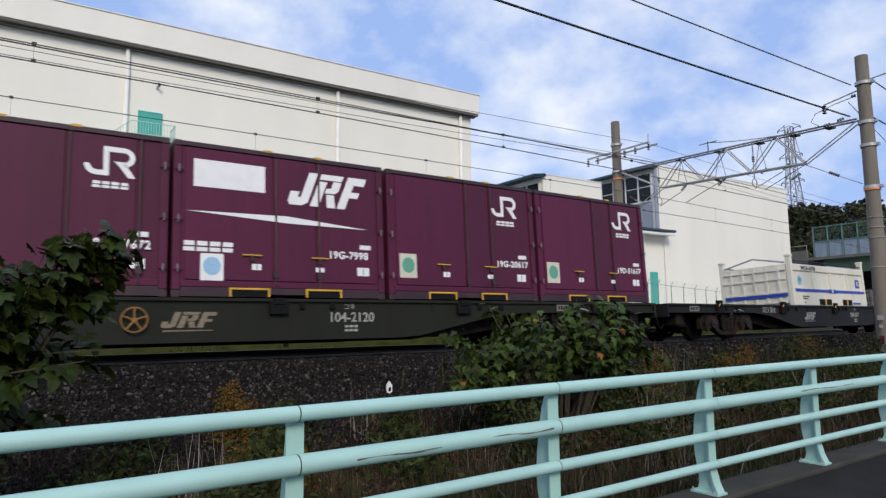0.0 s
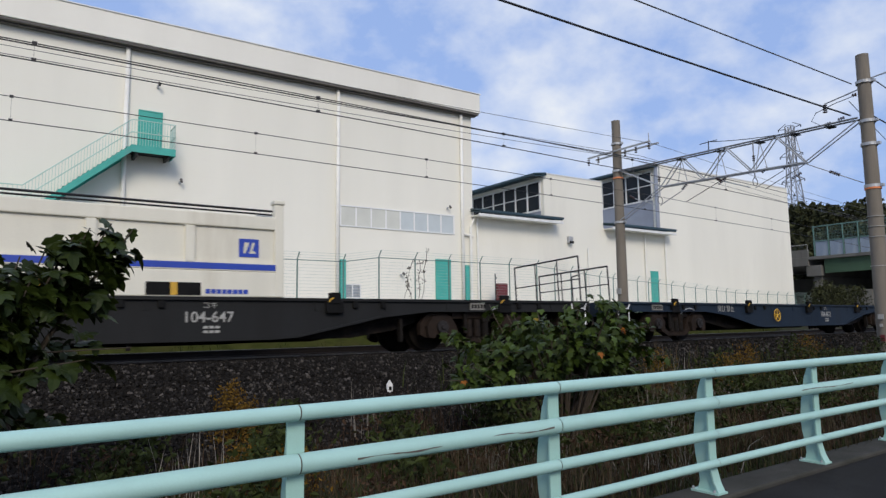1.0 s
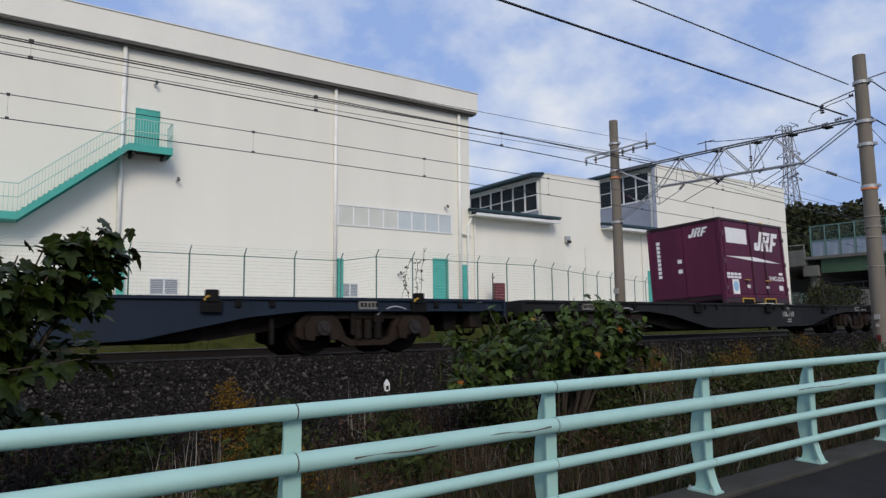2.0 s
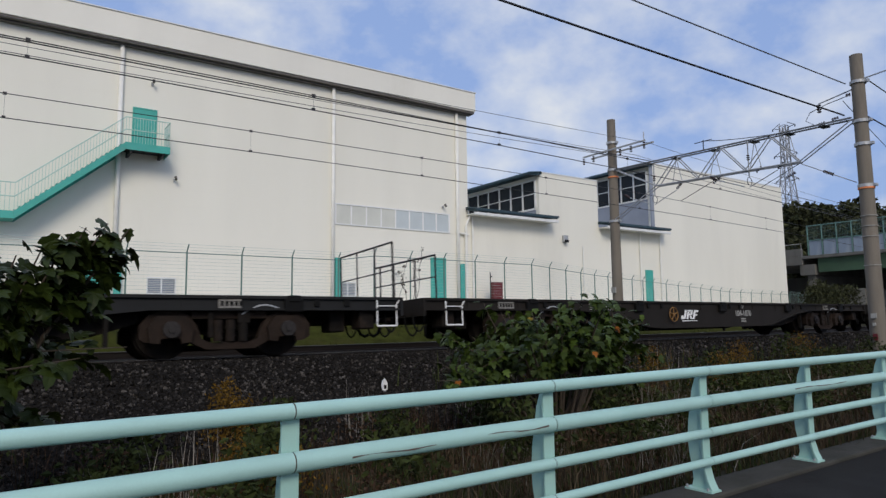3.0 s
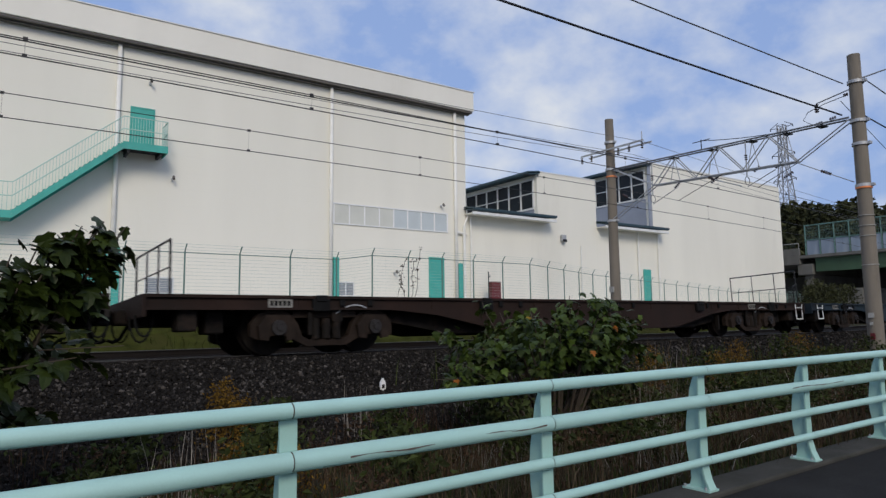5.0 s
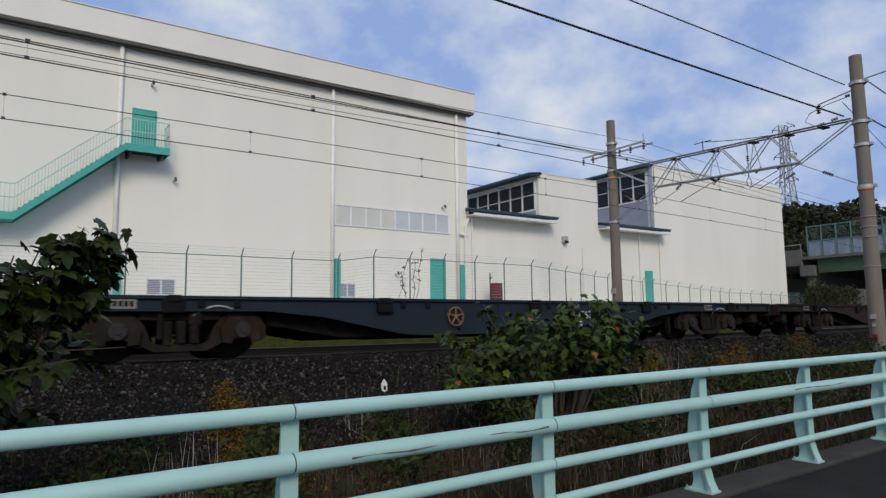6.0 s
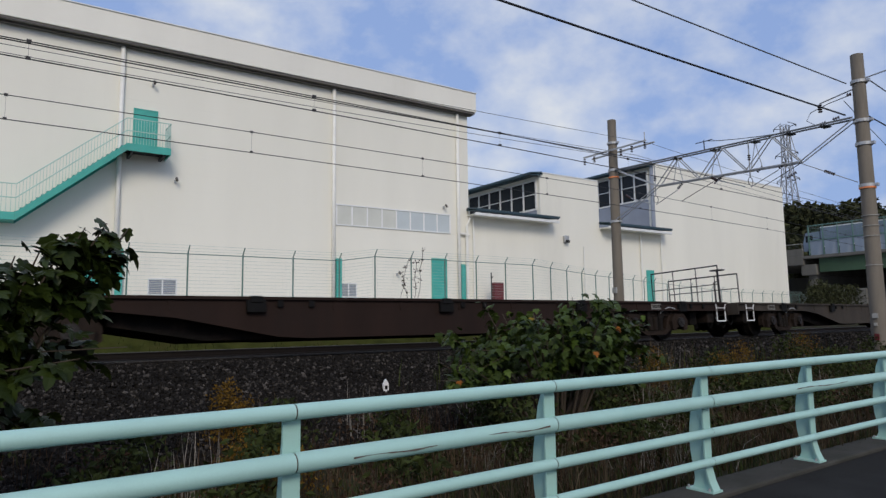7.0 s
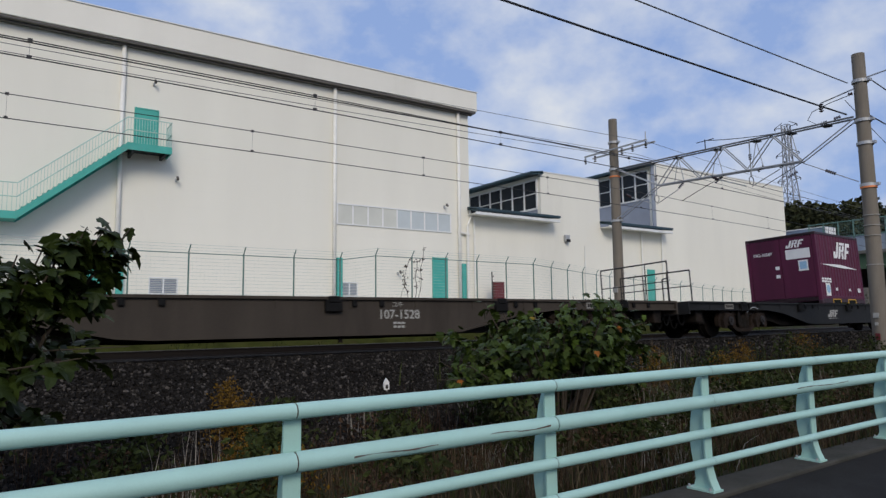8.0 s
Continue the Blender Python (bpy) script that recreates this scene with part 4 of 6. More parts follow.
def build_wires():
    # contact and carrier wires of both tracks
    for dy, zc, zm in ((0.3, 4.83, 5.12), (4.35, 4.88, 5.40)):
        P = lambda x, z: (x, track_y(x) + dy, z)
        cont = [P(x, zc) for x in np.arange(-30, 70, 4.0)]
        mess = []
        for x in np.arange(-30, 70, 2.0):
            u = ((x - GX) % 45) / 45
            mess.append(P(x, zm + 0.10 - 4 * 0.10 * u * (1 - u)))
        root = wire("contact_wire", cont, 0.011, M_WIRE, "dark contact wire with droppers over the track")
        part("carrier_wire", tube(bmesh.new(), mess, 0.010), M_WIRE, root)
        for x in (np.arange(-24.2, 66, 4.9) if dy < 1 else np.arange(-25.95, 66, 5.2)):
            u = ((x - GX) % 45) / 45
            part("dropper", rods((P(x, zc), P(x, zm + 0.10 - 4 * 0.10 * u * (1 - u)), 0.0022), seg=5), M_WIRE, root)
            part("clip", quick((x - 0.035, x + 0.035, track_y(x) + dy - 0.02, track_y(x) + dy + 0.02, zc - 0.01, zc + 0.04)), M_WIRE, root)
            part("clip", quick((x - 0.035, x + 0.035, track_y(x) + dy - 0.02, track_y(x) + dy + 0.02, zm + 0.075 - 4 * 0.10 * u * (1 - u), zm + 0.13 - 4 * 0.10 * u * (1 - u))), M_WIRE, root)
    # feeders from the far pole's cross arm
    for y, z, r in ((16.55, 7.50, 0.008), (17.2, 7.15, 0.008), (17.75, 7.15, 0.009)):
        wire("feeder_wire", sag((GX, y, z), (-30, y - 0.3, z), 0.35) , r, M_WIREGREY, "thin grey feeder wire between the poles")
        wire("feeder_wire", sag((GX, y, z), (75, y + 6, z + 0.3), 0.35), r, M_WIREGREY, "thin grey feeder wire between the poles")
    wire("feeder_wire", sag((GX, 16.4, 6.72), (-30, 15.4, 6.72), 0.2), 0.016, M_WIRE, "thick dark feeder wire under the beam")
    # heavy cables on the road side
    wire("power_cable", sag((GX, 9.3, 6.66), (-30, 9.1, 6.9), 0.15, 24), 0.024, M_WIRE, "thick black power cable on the near pole")
    wire("power_cable", sag((GX, 9.2, 7.62), (-30, 9.1, 7.9), 0.1, 24), 0.017, M_WIREGREY, "grey power cable at the near pole's head")
    wire("power_cable", sag((GX, 8.6, 7.58), (70, 12, 6.5), 0.5, 16), 0.018, M_WIREGREY, "grey power cable leading on past the pole")
    wire("power_cable", sag((GX, 8.7, 6.5), (70, 11, 5.0), 0.4, 16), 0.020, M_WIRE, "thick black power cable leading on past the pole")
    wire("power_cable", sag((GX, 9.3, 7.1), (75, 22, 8.0), 0.4, 16), 0.012, M_WIRE, "black cable leading on past the pole")


# ---------------------------------------------------------------- bridge, hill, pylon
def build_bridge():
    b = empty("road_bridge", pose(0, 0, 0), "road overbridge with green girders and blue screens over the line", "bridge")
    X0, X1 = 76.0, 90.0
    part("deck", quick((X0, X1, -30, 39, 7.15, 7.5), bevel=0.05), M_BRIDGE, b, "stained concrete deck")
    part("girder", quick((X0 + 0.5, X0 + 0.9, -30, 37.5, 5.6, 7.146), (X1 - 0.9, X1 - 0.5, -30, 37.5, 5.6, 7.146)), M_GIRDER, b, "dark green steel girder")
    part("approach", quick((X0, X1, 39.004, 75, 6.5, 7.496), bevel=0.05), M_BRIDGE, b, "concrete approach span")
    part("parapet", quick((X0, X0 + 0.3, 39.01, 75, 7.50, 8.35)), M_BRIDGE, b)
    bm = bmesh.new()
    for k in range(9):
        rod(bm, (0, -0.66 + 0.165 * k, 1.72), (0, -0.66 + 0.165 * k, 3.28), 0.010, 4)
    for k in range(6):
        rod(bm, (0, -0.72, 1.75 + 0.3 * k), (0, 0.72, 1.75 + 0.3 * k), 0.010, 4)
    me = mesh_of("mesh_screen", bm, M_FENCEDARK)
    lo = mesh_of("screen", quick((-0.05, 0.03, -0.68, 0.68, 0, 1.60)), M_PALEPANEL)
    pm = mesh_of("screen_post", quick((-0.06, 0.06, -0.05, 0.05, 0, 3.4)), M_FENCEDARK)
    for i in range(26):
        y = 38.2 - 1.55 * i
        share("mesh_screen", me, b, pose(X0 + 0.1, y - 0.78, 7.51))
        share("screen", lo, b, pose(X0 + 0.1, y - 0.78, 7.51))
        share("screen_post", pm, b, pose(X0 + 0.0, y, 7.51))
    part("screen_rail", rods(((X0, 38.3, 10.82), (X0, -2, 10.82), 0.05), ((X0, 38.3, 9.16), (X0, -2, 9.16), 0.05)), M_FENCEDARK, b)
    part("approach_rail", rods(((X0, 39, 8.9), (X0, 75, 8.9), 0.04), *[((X0, y, 8.2), (X0, y, 8.9), 0.03) for y in np.arange(39, 75, 2)]), M_WHITEWORN, b)
    part("pier", quick((X0 + 0.2, X1 - 0.2, 37.7, 39.4, 5.3, 6.496), (X0 + 0.8, X1 - 0.8, 38.0, 38.9, 0.8, 5.297), bevel=0.06), M_BRIDGE, b, "weathered concrete pier")
    part("pier", quick((X0 + 0.8, X1 - 0.8, 33.0, 36.2, 0.0, 3.6), bevel=0.06), M_BRIDGE, b, "weathered concrete pier")
    # wall added behind the piers so the space under the deck stays dark
    part("added_back_wall", quick((X1 - 1, X1 + 2, 31, 75, 0.8, 5.8)), M_BRIDGE, b)
    l = empty("street_lamp", pose(80, 46, 7.3), "slim grey street lamp on the bridge", "lamp")
    part("mast", rods(((0, 0, 0), (0, 0, 5.6), 0.07)), M_GALV, l)
    part("head", quick((-0.2, 0.2, -0.7, 0.1, 5.6, 5.75), bevel=0.03), M_WHITE, l)


def build_truck():
    """A box lorry on the bridge; its rear stands at the origin and it drives towards +y."""
    t = empty("box_lorry", pose(78.6, -24, 7.5), "pale blue-grey box lorry with white rear doors on the bridge", "lorry")
    part("box_body", quick((-1.18, 1.18, 0.06, 8.0, 1.0, 3.25), bevel=0.04), M_LORRY, t, "pale blue-grey box body")
    for x0, x1 in ((-1.14, -0.02), (0.02, 1.14)):
        d = part("rear_door", quick((x0, x1, 0.0, 0.056, 1.06, 3.18), bevel=0.012), M_WHITE, t, "white rear door")
        part("lock_rod", rods((((x0 + x1) / 2, -0.03, 1.1), ((x0 + x1) / 2, -0.03, 3.14), 0.02)), M_STEELGREY, d)
    for z in (1.04, 3.20):
        part("side_rail", quick((-1.21, -1.183, 0.06, 8.0, z - 0.05, z + 0.05), (1.183, 1.21, 0.06, 8.0, z - 0.05, z + 0.05)), M_WHITE, t, "white edge rail")
    part("chassis", quick((-0.45, 0.45, 0.2, 9.6, 0.72, 0.99)), M_DARKSTEEL, t)
    bm = bmesh.new()
    prism(bm, [(8.12, 0.62), (10.0, 0.62), (10.0, 1.55), (9.72, 2.72), (8.12, 2.78)], "x", -1.12, 1.12)
    cab = part("cab", bm, M_LORRY, t, "blue-grey cab")
    part("side_window", quick((-1.128, -1.122, 8.9, 9.7, 1.65, 2.4), (1.122, 1.128, 8.9, 9.7, 1.65, 2.4)), M_DARKGLASS, cab)
    for y in (1.4, 2.6, 9.1):
        for x in (-1.12, 0.84):
            wh = part("wheel", rods(((x, y, 0.5), (x + 0.28, y, 0.5), 0.5), seg=24), M_BLACK, t)
            part("hub", rods(((x - 0.012, y, 0.5), (x + 0.292, y, 0.5), 0.2), seg=14), M_GALV, wh)
    return t


def build_pylon():
    p = empty("power_pylon", pose(150, 79, 6), "grey steel lattice power pylon on the hill", "pylon")
    H, w0, w1 = 38.8, 3.0, 0.7
    lv = np.linspace(0, 1, 10)
    wd = lambda k: w0 + (w1 - w0) * min(1, k * 1.25)
    for sx, sy in ((-1, -1), (1, -1), (1, 1), (-1, 1)):
        part("leg", tube(bmesh.new(), [(sx * wd(a), sy * wd(a), H * a) for a in lv], 0.13, 5), M_PYLON, p)
    for a, c in zip(lv, lv[1:]):
        bm = bmesh.new()
        C = [(-1, -1), (1, -1), (1, 1), (-1, 1)]
        for i in range(4):
            (x0, y0), (x1, y1) = C[i], C[(i + 1) % 4]
            rod(bm, (x0 * wd(a), y0 * wd(a), H * a), (x1 * wd(c), y1 * wd(c), H * c), 0.07, 4)
            rod(bm, (x1 * wd(a), y1 * wd(a), H * a), (x0 * wd(c), y0 * wd(c), H * c), 0.07, 4)
            rod(bm, (x0 * wd(c), y0 * wd(c), H * c), (x1 * wd(c), y1 * wd(c), H * c), 0.06, 4)
        part("lattice", bm, M_PYLON, p)
    for z in (26, 32, 38.5):
        bm = bmesh.new()
        for s in (-1, 1):
            rod(bm, (0, s * 0.8, z + 1.0), (0, s * 2.6, z), 0.09, 4)
            rod(bm, (0, s * 0.8, z - 0.3), (0, s * 2.6, z), 0.09, 4)
            insulator(bm, (0, s * 2.6, z), (0, 0, -1), 8, 0.14)
        part("cross_arm", bm, M_PYLON, p)


def leaf_cloud(n, size, centre_fn, rng):
    """Many small folded leaf clumps as one list of quads."""
    vs, fs = [], []
    for i in range(n):
        c = centre_fn(rng)
        a = rng.normal(size=3)
        a /= np.linalg.norm(a) + 1e-9
        b = np.cross(a, rng.normal(size=3))
        b /= np.linalg.norm(b) + 1e-9
        s = size * (0.5 + rng.random())
        k = len(vs)
        up = np.cross(a, b) * s * 0.3
        vs += [tuple(c - a * s), tuple(c - b * s * 0.55 + up), tuple(c + a * s), tuple(c + b * s * 0.55 + up)]
        fs += [(k, k + 1, k + 2), (k, k + 2, k + 3)]
    return vs, fs


def build_hill_trees():
    rng = np.random.default_rng(5)
    spots = [(104, 53, 15.5), (112, 55, 19), (121, 56, 18), (100, 47, 14), (110, 47, 17.2), (120, 46, 17.8), (131, 50, 19.5), (140, 46, 18.5), (128, 42, 16.5), (112, 41, 14), (140, 56, 20), (104, 60, 17.5), (150, 52, 20), (106, 50, 18), (109, 58, 19.5), (114, 45, 18), (117, 51, 20), (112, 62, 20), (122, 60, 20.5), (118, 40, 16), (100, 54, 12), (98, 42, 10), (96, 60, 11)]
    for x, y, top in spots:
        t = empty("tree", pose(x, y, 2.0), "dark green broadleaf tree on the hill behind the bridge", "tree", "hill trees")
        h = top - 2.0
        bm = rods(((0, 0, -1), (0.2, 0.1, h * 0.6), 0.35), seg=8)
        for i in range(6):
            a = i * 1.05
            rod(bm, (0.1, 0, h * 0.4), (math.cos(a) * 3, math.sin(a) * 3, h * (0.6 + 0.05 * (i % 3))), 0.14, 6, 0.05)
        part("trunk", bm, M_STEM, t)
        lumps = [(rng.normal(0, 2.6), rng.normal(0, 2.6), h * (0.35 + 0.55 * rng.random()), 1.2 + 1.5 * rng.random()) for _ in range(30)]

        def spot(r):
            lx, ly, lz, lr = lumps[r.integers(len(lumps))]
            d = r.normal(size=3)
            d /= np.linalg.norm(d)
            return np.array((lx, ly, min(lz, h - lr * 0.8))) + d * lr * (0.75 + 0.3 * r.random())
        vs, fs = leaf_cloud(2600, 0.46, spot, rng)
        o = new("crown", stuff_mesh("crown", vs, fs, M_TREE))
        o.parent = t


# ---------------------------------------------------------------- train
PITCH, SPEED = 20.4, 22.82


def on_track(x, dx=0.0, dz=0.0):
    """Pose on the canted, curving near track at x."""
    return pose(x, track_y(x), 0, 0, 0, math.degrees(math.atan(0.003 * x))) @ pose(0, 0, 0, -CANT, 0, 0) @ pose(dx, 0, dz)


MOVERS = []


def bogie(parent, u):
    b = part("bogie", quick((u - 0.25, u + 0.25, -0.95, 0.95, 0.42, 0.70), bevel=0.03), M_BOGIE, parent, "grimy bogie with rusty side frames")
    AX = 0.91
    for s in (-1, 1):
        y0, y1 = sorted((s * 0.98, s * 1.10))
        bm = bmesh.new()
        for k in (-1, 1):
            prism(bm, [(u + k * x, z) for x, z in ((1.34, 0.30), (1.34, 0.50), (1.22, 0.66), (1.02, 0.73), (0.80, 0.73), (0.62, 0.64), (0.52, 0.50), (0.44, 0.30), (0.60, 0.22), (0.70, 0.25), (0.72, 0.38), (1.10, 0.38), (1.12, 0.25), (1.26, 0.25))], "y", y0, y1)
        prism(bm, [(u - 0.60, 0.60), (u + 0.60, 0.60), (u + 0.60, 0.70), (u + 0.35, 0.735), (u - 0.35, 0.735), (u - 0.60, 0.70)], "y", y0 + 0.004, y1 - 0.004)
        prism(bm, [(u - 0.66, 0.26), (u - 0.38, 0.12), (u + 0.38, 0.12), (u + 0.66, 0.26), (u + 0.58, 0.36), (u + 0.34, 0.23), (u - 0.34, 0.23), (u - 0.58, 0.36)], "y", y0 - 0.02, y1 + 0.02)
        part("side_frame", bm, M_AXLEBOX, b)
        bm = bmesh.new()
        for du in (-0.20, 0.0, 0.20):
            rod(bm, (u + du, s * 1.10, 0.24), (u + du, s * 1.10, 0.58), 0.075, 10)
        part("spring_nest", bm, M_BOGIE, b)
        part("brake_hanger", quick((u - 0.36, u - 0.28, *sorted((s * 1.12, s * 1.18)), 0.30, 0.90), (u + 0.10, u + 0.30, *sorted((s * 1.12, s * 1.17)), 0.52, 0.88), bevel=0.015), M_BOGIE, b)
        pipe = [(u + 0.16 + 0.10 * k, s * (1.16 + 0.01 * k), 0.66 + 0.15 * math.sin(k * 0.42)) for k in range(7)]
        part("brake_pipe", tube(bmesh.new(), pipe, 0.014), M_GALV, b, "pale worn brake pipe")
        for du in (-AX, AX):
            x = u + du
            bm = bmesh.new()
            prism(bm, [(x - 0.30, 0.24), (x - 0.33, 0.46), (x - 0.20, 0.64), (x + 0.20, 0.64), (x + 0.33, 0.46), (x + 0.30, 0.24), (x + 0.16, 0.22), (x + 0.14, 0.30), (x - 0.14, 0.30), (x - 0.16, 0.22)], "y", *sorted((s * 1.104, s * 1.20)))
            part("axle_box", bm, M_AXLEBOX, b)
            bm = bmesh.new()
            rod(bm, (x, s * 1.20, 0.43), (x, s * 1.26, 0.43), 0.125, 16)
            rod(bm, (x, s * 1.26, 0.43), (x, s * 1.285, 0.43), 0.05, 10)
            for k in range(4):
                a = k * math.pi / 2 + 0.78
                rod(bm, (x + 0.09 * math.cos(a), s * 1.26, 0.43 + 0.09 * math.sin(a)), (x + 0.09 * math.cos(a), s * 1.275, 0.43 + 0.09 * math.sin(a)), 0.016, 6)
            part("axle_cover", bm, M_WHEEL, b, "round bolted axle cover")
            bm = bmesh.new()
            rod(bm, (x, s * 0.53, 0.43), (x, s * 0.66, 0.43), 0.43, 28)
            rod(bm, (x, s * 0.49, 0.43), (x, s * 0.53, 0.43), 0.455, 28)
            rod(bm, (x, s * 0.66, 0.43), (x, s * 0.70, 0.43), 0.13, 14)
            # darker than wheel steel: the shade behind the side frames is coloured in
            part("wheel", bm, M_BOGIE, b, "grimy steel wheel with bogie shade in its dark colour")
            part("brake_shoe", quick((u + du * 0.46 - 0.06, u + du * 0.46 + 0.06, *sorted((s * 0.54, s * 0.66)), 0.28, 0.58)), M_BOGIE, b)
    part("brake_beam", rods(((u - 0.42, -0.75, 0.34), (u - 0.42, 0.75, 0.34), 0.035), ((u + 0.42, -0.75, 0.34), (u + 0.42, 0.75, 0.34), 0.035), ((u - 0.42, -0.6, 0.40), (u + 0.42, -0.6, 0.30), 0.025)), M_BOGIE, b)
    for du in (-AX, AX):
        part("axle", rods(((u + du, -0.6, 0.43), (u + du, 0.6, 0.43), 0.08)), M_WHEEL, b)


def wagon(index, paint, number, logo=True, wheel="yellow", hazard=True, rail=True, label="", stand=False, first_step=False, jrf=M_WHITEWORN, blocks=False, last_step=False, logo_x=-1.85, front_rail=False, plate_u=-8.6, lock_off=-0.22, off=0.0):
    m = WAGON_PAINT[paint]
    c = 4.05 + PITCH * index
    w = empty("flat_wagon", Matrix(), label, "railway wagon", "container flat wagons")
    D = 0.955
    A, B = -10.47, 9.47                 # ends of the frame; the brake platform lengthens the leading end
    for s in (-1, 1):
        y = 1.19 * s
        bm = bmesh.new()
        belly = [(A, D), (A, 0.72), (-6.2, 0.72), (-5.2, 0.62), (-3.6, 0.30), (-3.1, 0.27), (2.1, 0.27), (2.6, 0.30), (4.2, 0.62), (5.2, 0.72), (B, 0.72), (B, D)]
        prism(bm, belly, "y", min(y, y - 0.02 * s), max(y, y - 0.02 * s))
        part("side_sill", bm, m, w)
        inner = [(-6.1, 0.80), (-6.1, 0.52), (-4.7, 0.275), (3.7, 0.275), (4.6, 0.40), (5.1, 0.55), (5.1, 0.80)]
        bm = bmesh.new()
        prism(bm, inner, "y", min(0.86 * s, 0.90 * s), max(0.86 * s, 0.90 * s))
        part("belly_girder", bm, M_BOGIE, w, "dark grimy belly girder")
        bm = bmesh.new()
        for (xa, za), (xb, zb) in zip(belly[1:-1], belly[2:-1]):
            prism(bm, [(xa, za), (xb, zb), (xb, zb + 0.035), (xa, za + 0.035)], "y", min(y, y + 0.06 * s), max(y, y + 0.06 * s))
        part("bottom_flange", bm, m, w)
        bm = quick((A, B, min(y, y + 0.05 * s), max(y, y + 0.05 * s), D - 0.045, D + 0.004))
        part("top_flange", bm, m, w)
        for u in np.arange(-9.4, 9.3, 1.37):
            zb = 0.75
            part("stiffener", quick((u - 0.025, u + 0.025, min(y, y + 0.012 * s), max(y, y + 0.012 * s), zb, D - 0.05)), m, w)
        # container lashing brackets hanging at the sill
        for u in (-7.45, -3.75, 0.05, 3.85, 7.65):
            u = u + lock_off
            if blocks:
                part("lock_lever", rods(((u - 0.13, y + 0.115 * s, D - 0.07), (u - 0.10, y + 0.115 * s, D - 0.02), 0.012), ((u - 0.10, y + 0.115 * s, D - 0.02), (u - 0.05, y + 0.115 * s, D), 0.012)), M_YELLOW, w, "yellow lever")
            for du in (0.42, 0.98):
                part("lashing_bracket", quick((u + du - 0.05, u + du + 0.05, *sorted((y + 0.003 * s, y + 0.045 * s)), D - 0.17, D - 0.05), bevel=0.015), M_BLACK, w)
            bm = quick((u - 0.16, u + 0.16, min(y + 0.004 * s, y + 0.09 * s), max(y + 0.004 * s, y + 0.09 * s), D - 0.26, D - 0.05), (u - 0.10, u + 0.10, min(y, y + 0.11 * s), max(y, y + 0.11 * s), D - 0.10, D + 0.10 if blocks else D + 0.01), bevel=0.015)
            part("container_lock", bm, M_BLACK, w, "black container lock")
        for u, text_w in ((plate_u, 0.42), (6.2, 0.36)):
            pl = part("card_plate", quick((u, u + text_w, min(y, y + 0.025 * s), max(y, y + 0.025 * s), 0.76, 0.90)), M_PLATE, w, "grimy white card plate")
            for i in range(5):
                part("print_bar", quick((u + 0.03 + i * 0.075, u + 0.08 + i * 0.075, min(y + 0.026 * s, y + 0.028 * s), max(y + 0.026 * s, y + 0.028 * s), 0.79, 0.87)), M_BLACK, pl)
    part("deck", quick((A, B, -1.165, 1.165, 0.80, 0.90)), m, w)
    part("centre_sill", quick((A + 0.05, B - 0.05, -0.3, 0.3, 0.52, 0.797)), M_BOGIE, w)
    for s in (-1, 1):
        e = A if s < 0 else B
        part("end_sill", quick((*sorted((e + s * 0.004, e + s * 0.06)), -1.25, 1.25, 0.62, D)), m, w)
        part("coupler", quick((*sorted((e - s * 0.1, e + s * 0.225)), -0.14, 0.14, 0.55, 0.80), bevel=0.04), M_BOGIE, w, "grimy automatic coupler")
        pts = [(e - s * 0.11, 0.45, 0.6), (e + s * 0.03, 0.45, 0.35), (e + s * 0.13, 0.45, 0.30), (e + s * 0.21, 0.45, 0.34)]
        part("brake_hose", tube(bmesh.new(), pts, 0.03, 8), M_BLACK, w, "black brake hose")
        for yy, low, wide in ((-0.95, 0.34, 0.13), (-0.72, 0.26, 0.16), (0.72, 0.30, 0.14)):
            loop = [(e - s * 0.04 + s * wide * -math.cos(math.pi * k / 8), yy + 0.03 * k / 8, 0.66 - (0.66 - low) * math.sin(math.pi * k / 8)) for k in range(9)]
            part("jumper_hose", tube(bmesh.new(), loop, 0.018), M_BLACK, w, "drooping black jumper hose")
        part("corner_bracket", quick((*sorted((e - s * 0.47, e - s * 0.77)), -1.12, -0.75, 0.40, 0.797), bevel=0.03), M_BOGIE, w)
        part("valve_box", quick((*sorted((e - s * 0.95, e - s * 1.25)), -0.9, -0.5, 0.36, 0.797), bevel=0.03), M_BOGIE, w)
        bogie(w, -7.52 if s < 0 else 6.42)
    part("air_tank", rods(((-2.6, -0.55, 0.48), (-1.2, -0.55, 0.48), 0.2), seg=16), M_BOGIE, w)
    part("brake_cylinder", rods(((1.2, -0.4, 0.46), (2.1, -0.4, 0.46), 0.16), seg=14), M_BOGIE, w)
    part("cross_post", quick((4.6, 4.66, -1.15, -1.05, 0.18, 0.6), (-0.03, 0.03, -1.15, -1.09, 0.16, 0.29)), M_BOGIE, w)
    Y = -1.192
    if wheel:
        pm = M_YELLOW if wheel == "yellow" else M_OCHRE
        bm = bmesh.new()
        ring(bm, (off - 2.37, Y - 0.07, 0.62), True, 0.18, 0.014, 28)
        hw = part("hand_wheel", bm, pm, w, wheel + " brake hand wheel")
        for i in range(5):
            a = i * 2 * math.pi / 5 + 0.3
            part("spoke", rods(((off - 2.37, Y - 0.07, 0.62), (off - 2.37 + 0.18 * math.cos(a), Y - 0.07, 0.62 + 0.18 * math.sin(a)), 0.014)), pm, hw)
        part("hub", rods(((off - 2.37, Y + 0.0, 0.62), (off - 2.37, Y - 0.085, 0.62), 0.04)), pm, hw)
    if logo:
        logo_mark(w, pose(logo_x, Y - 0.001, 0.50), 0.85, 0.24, jrf, underline=True)
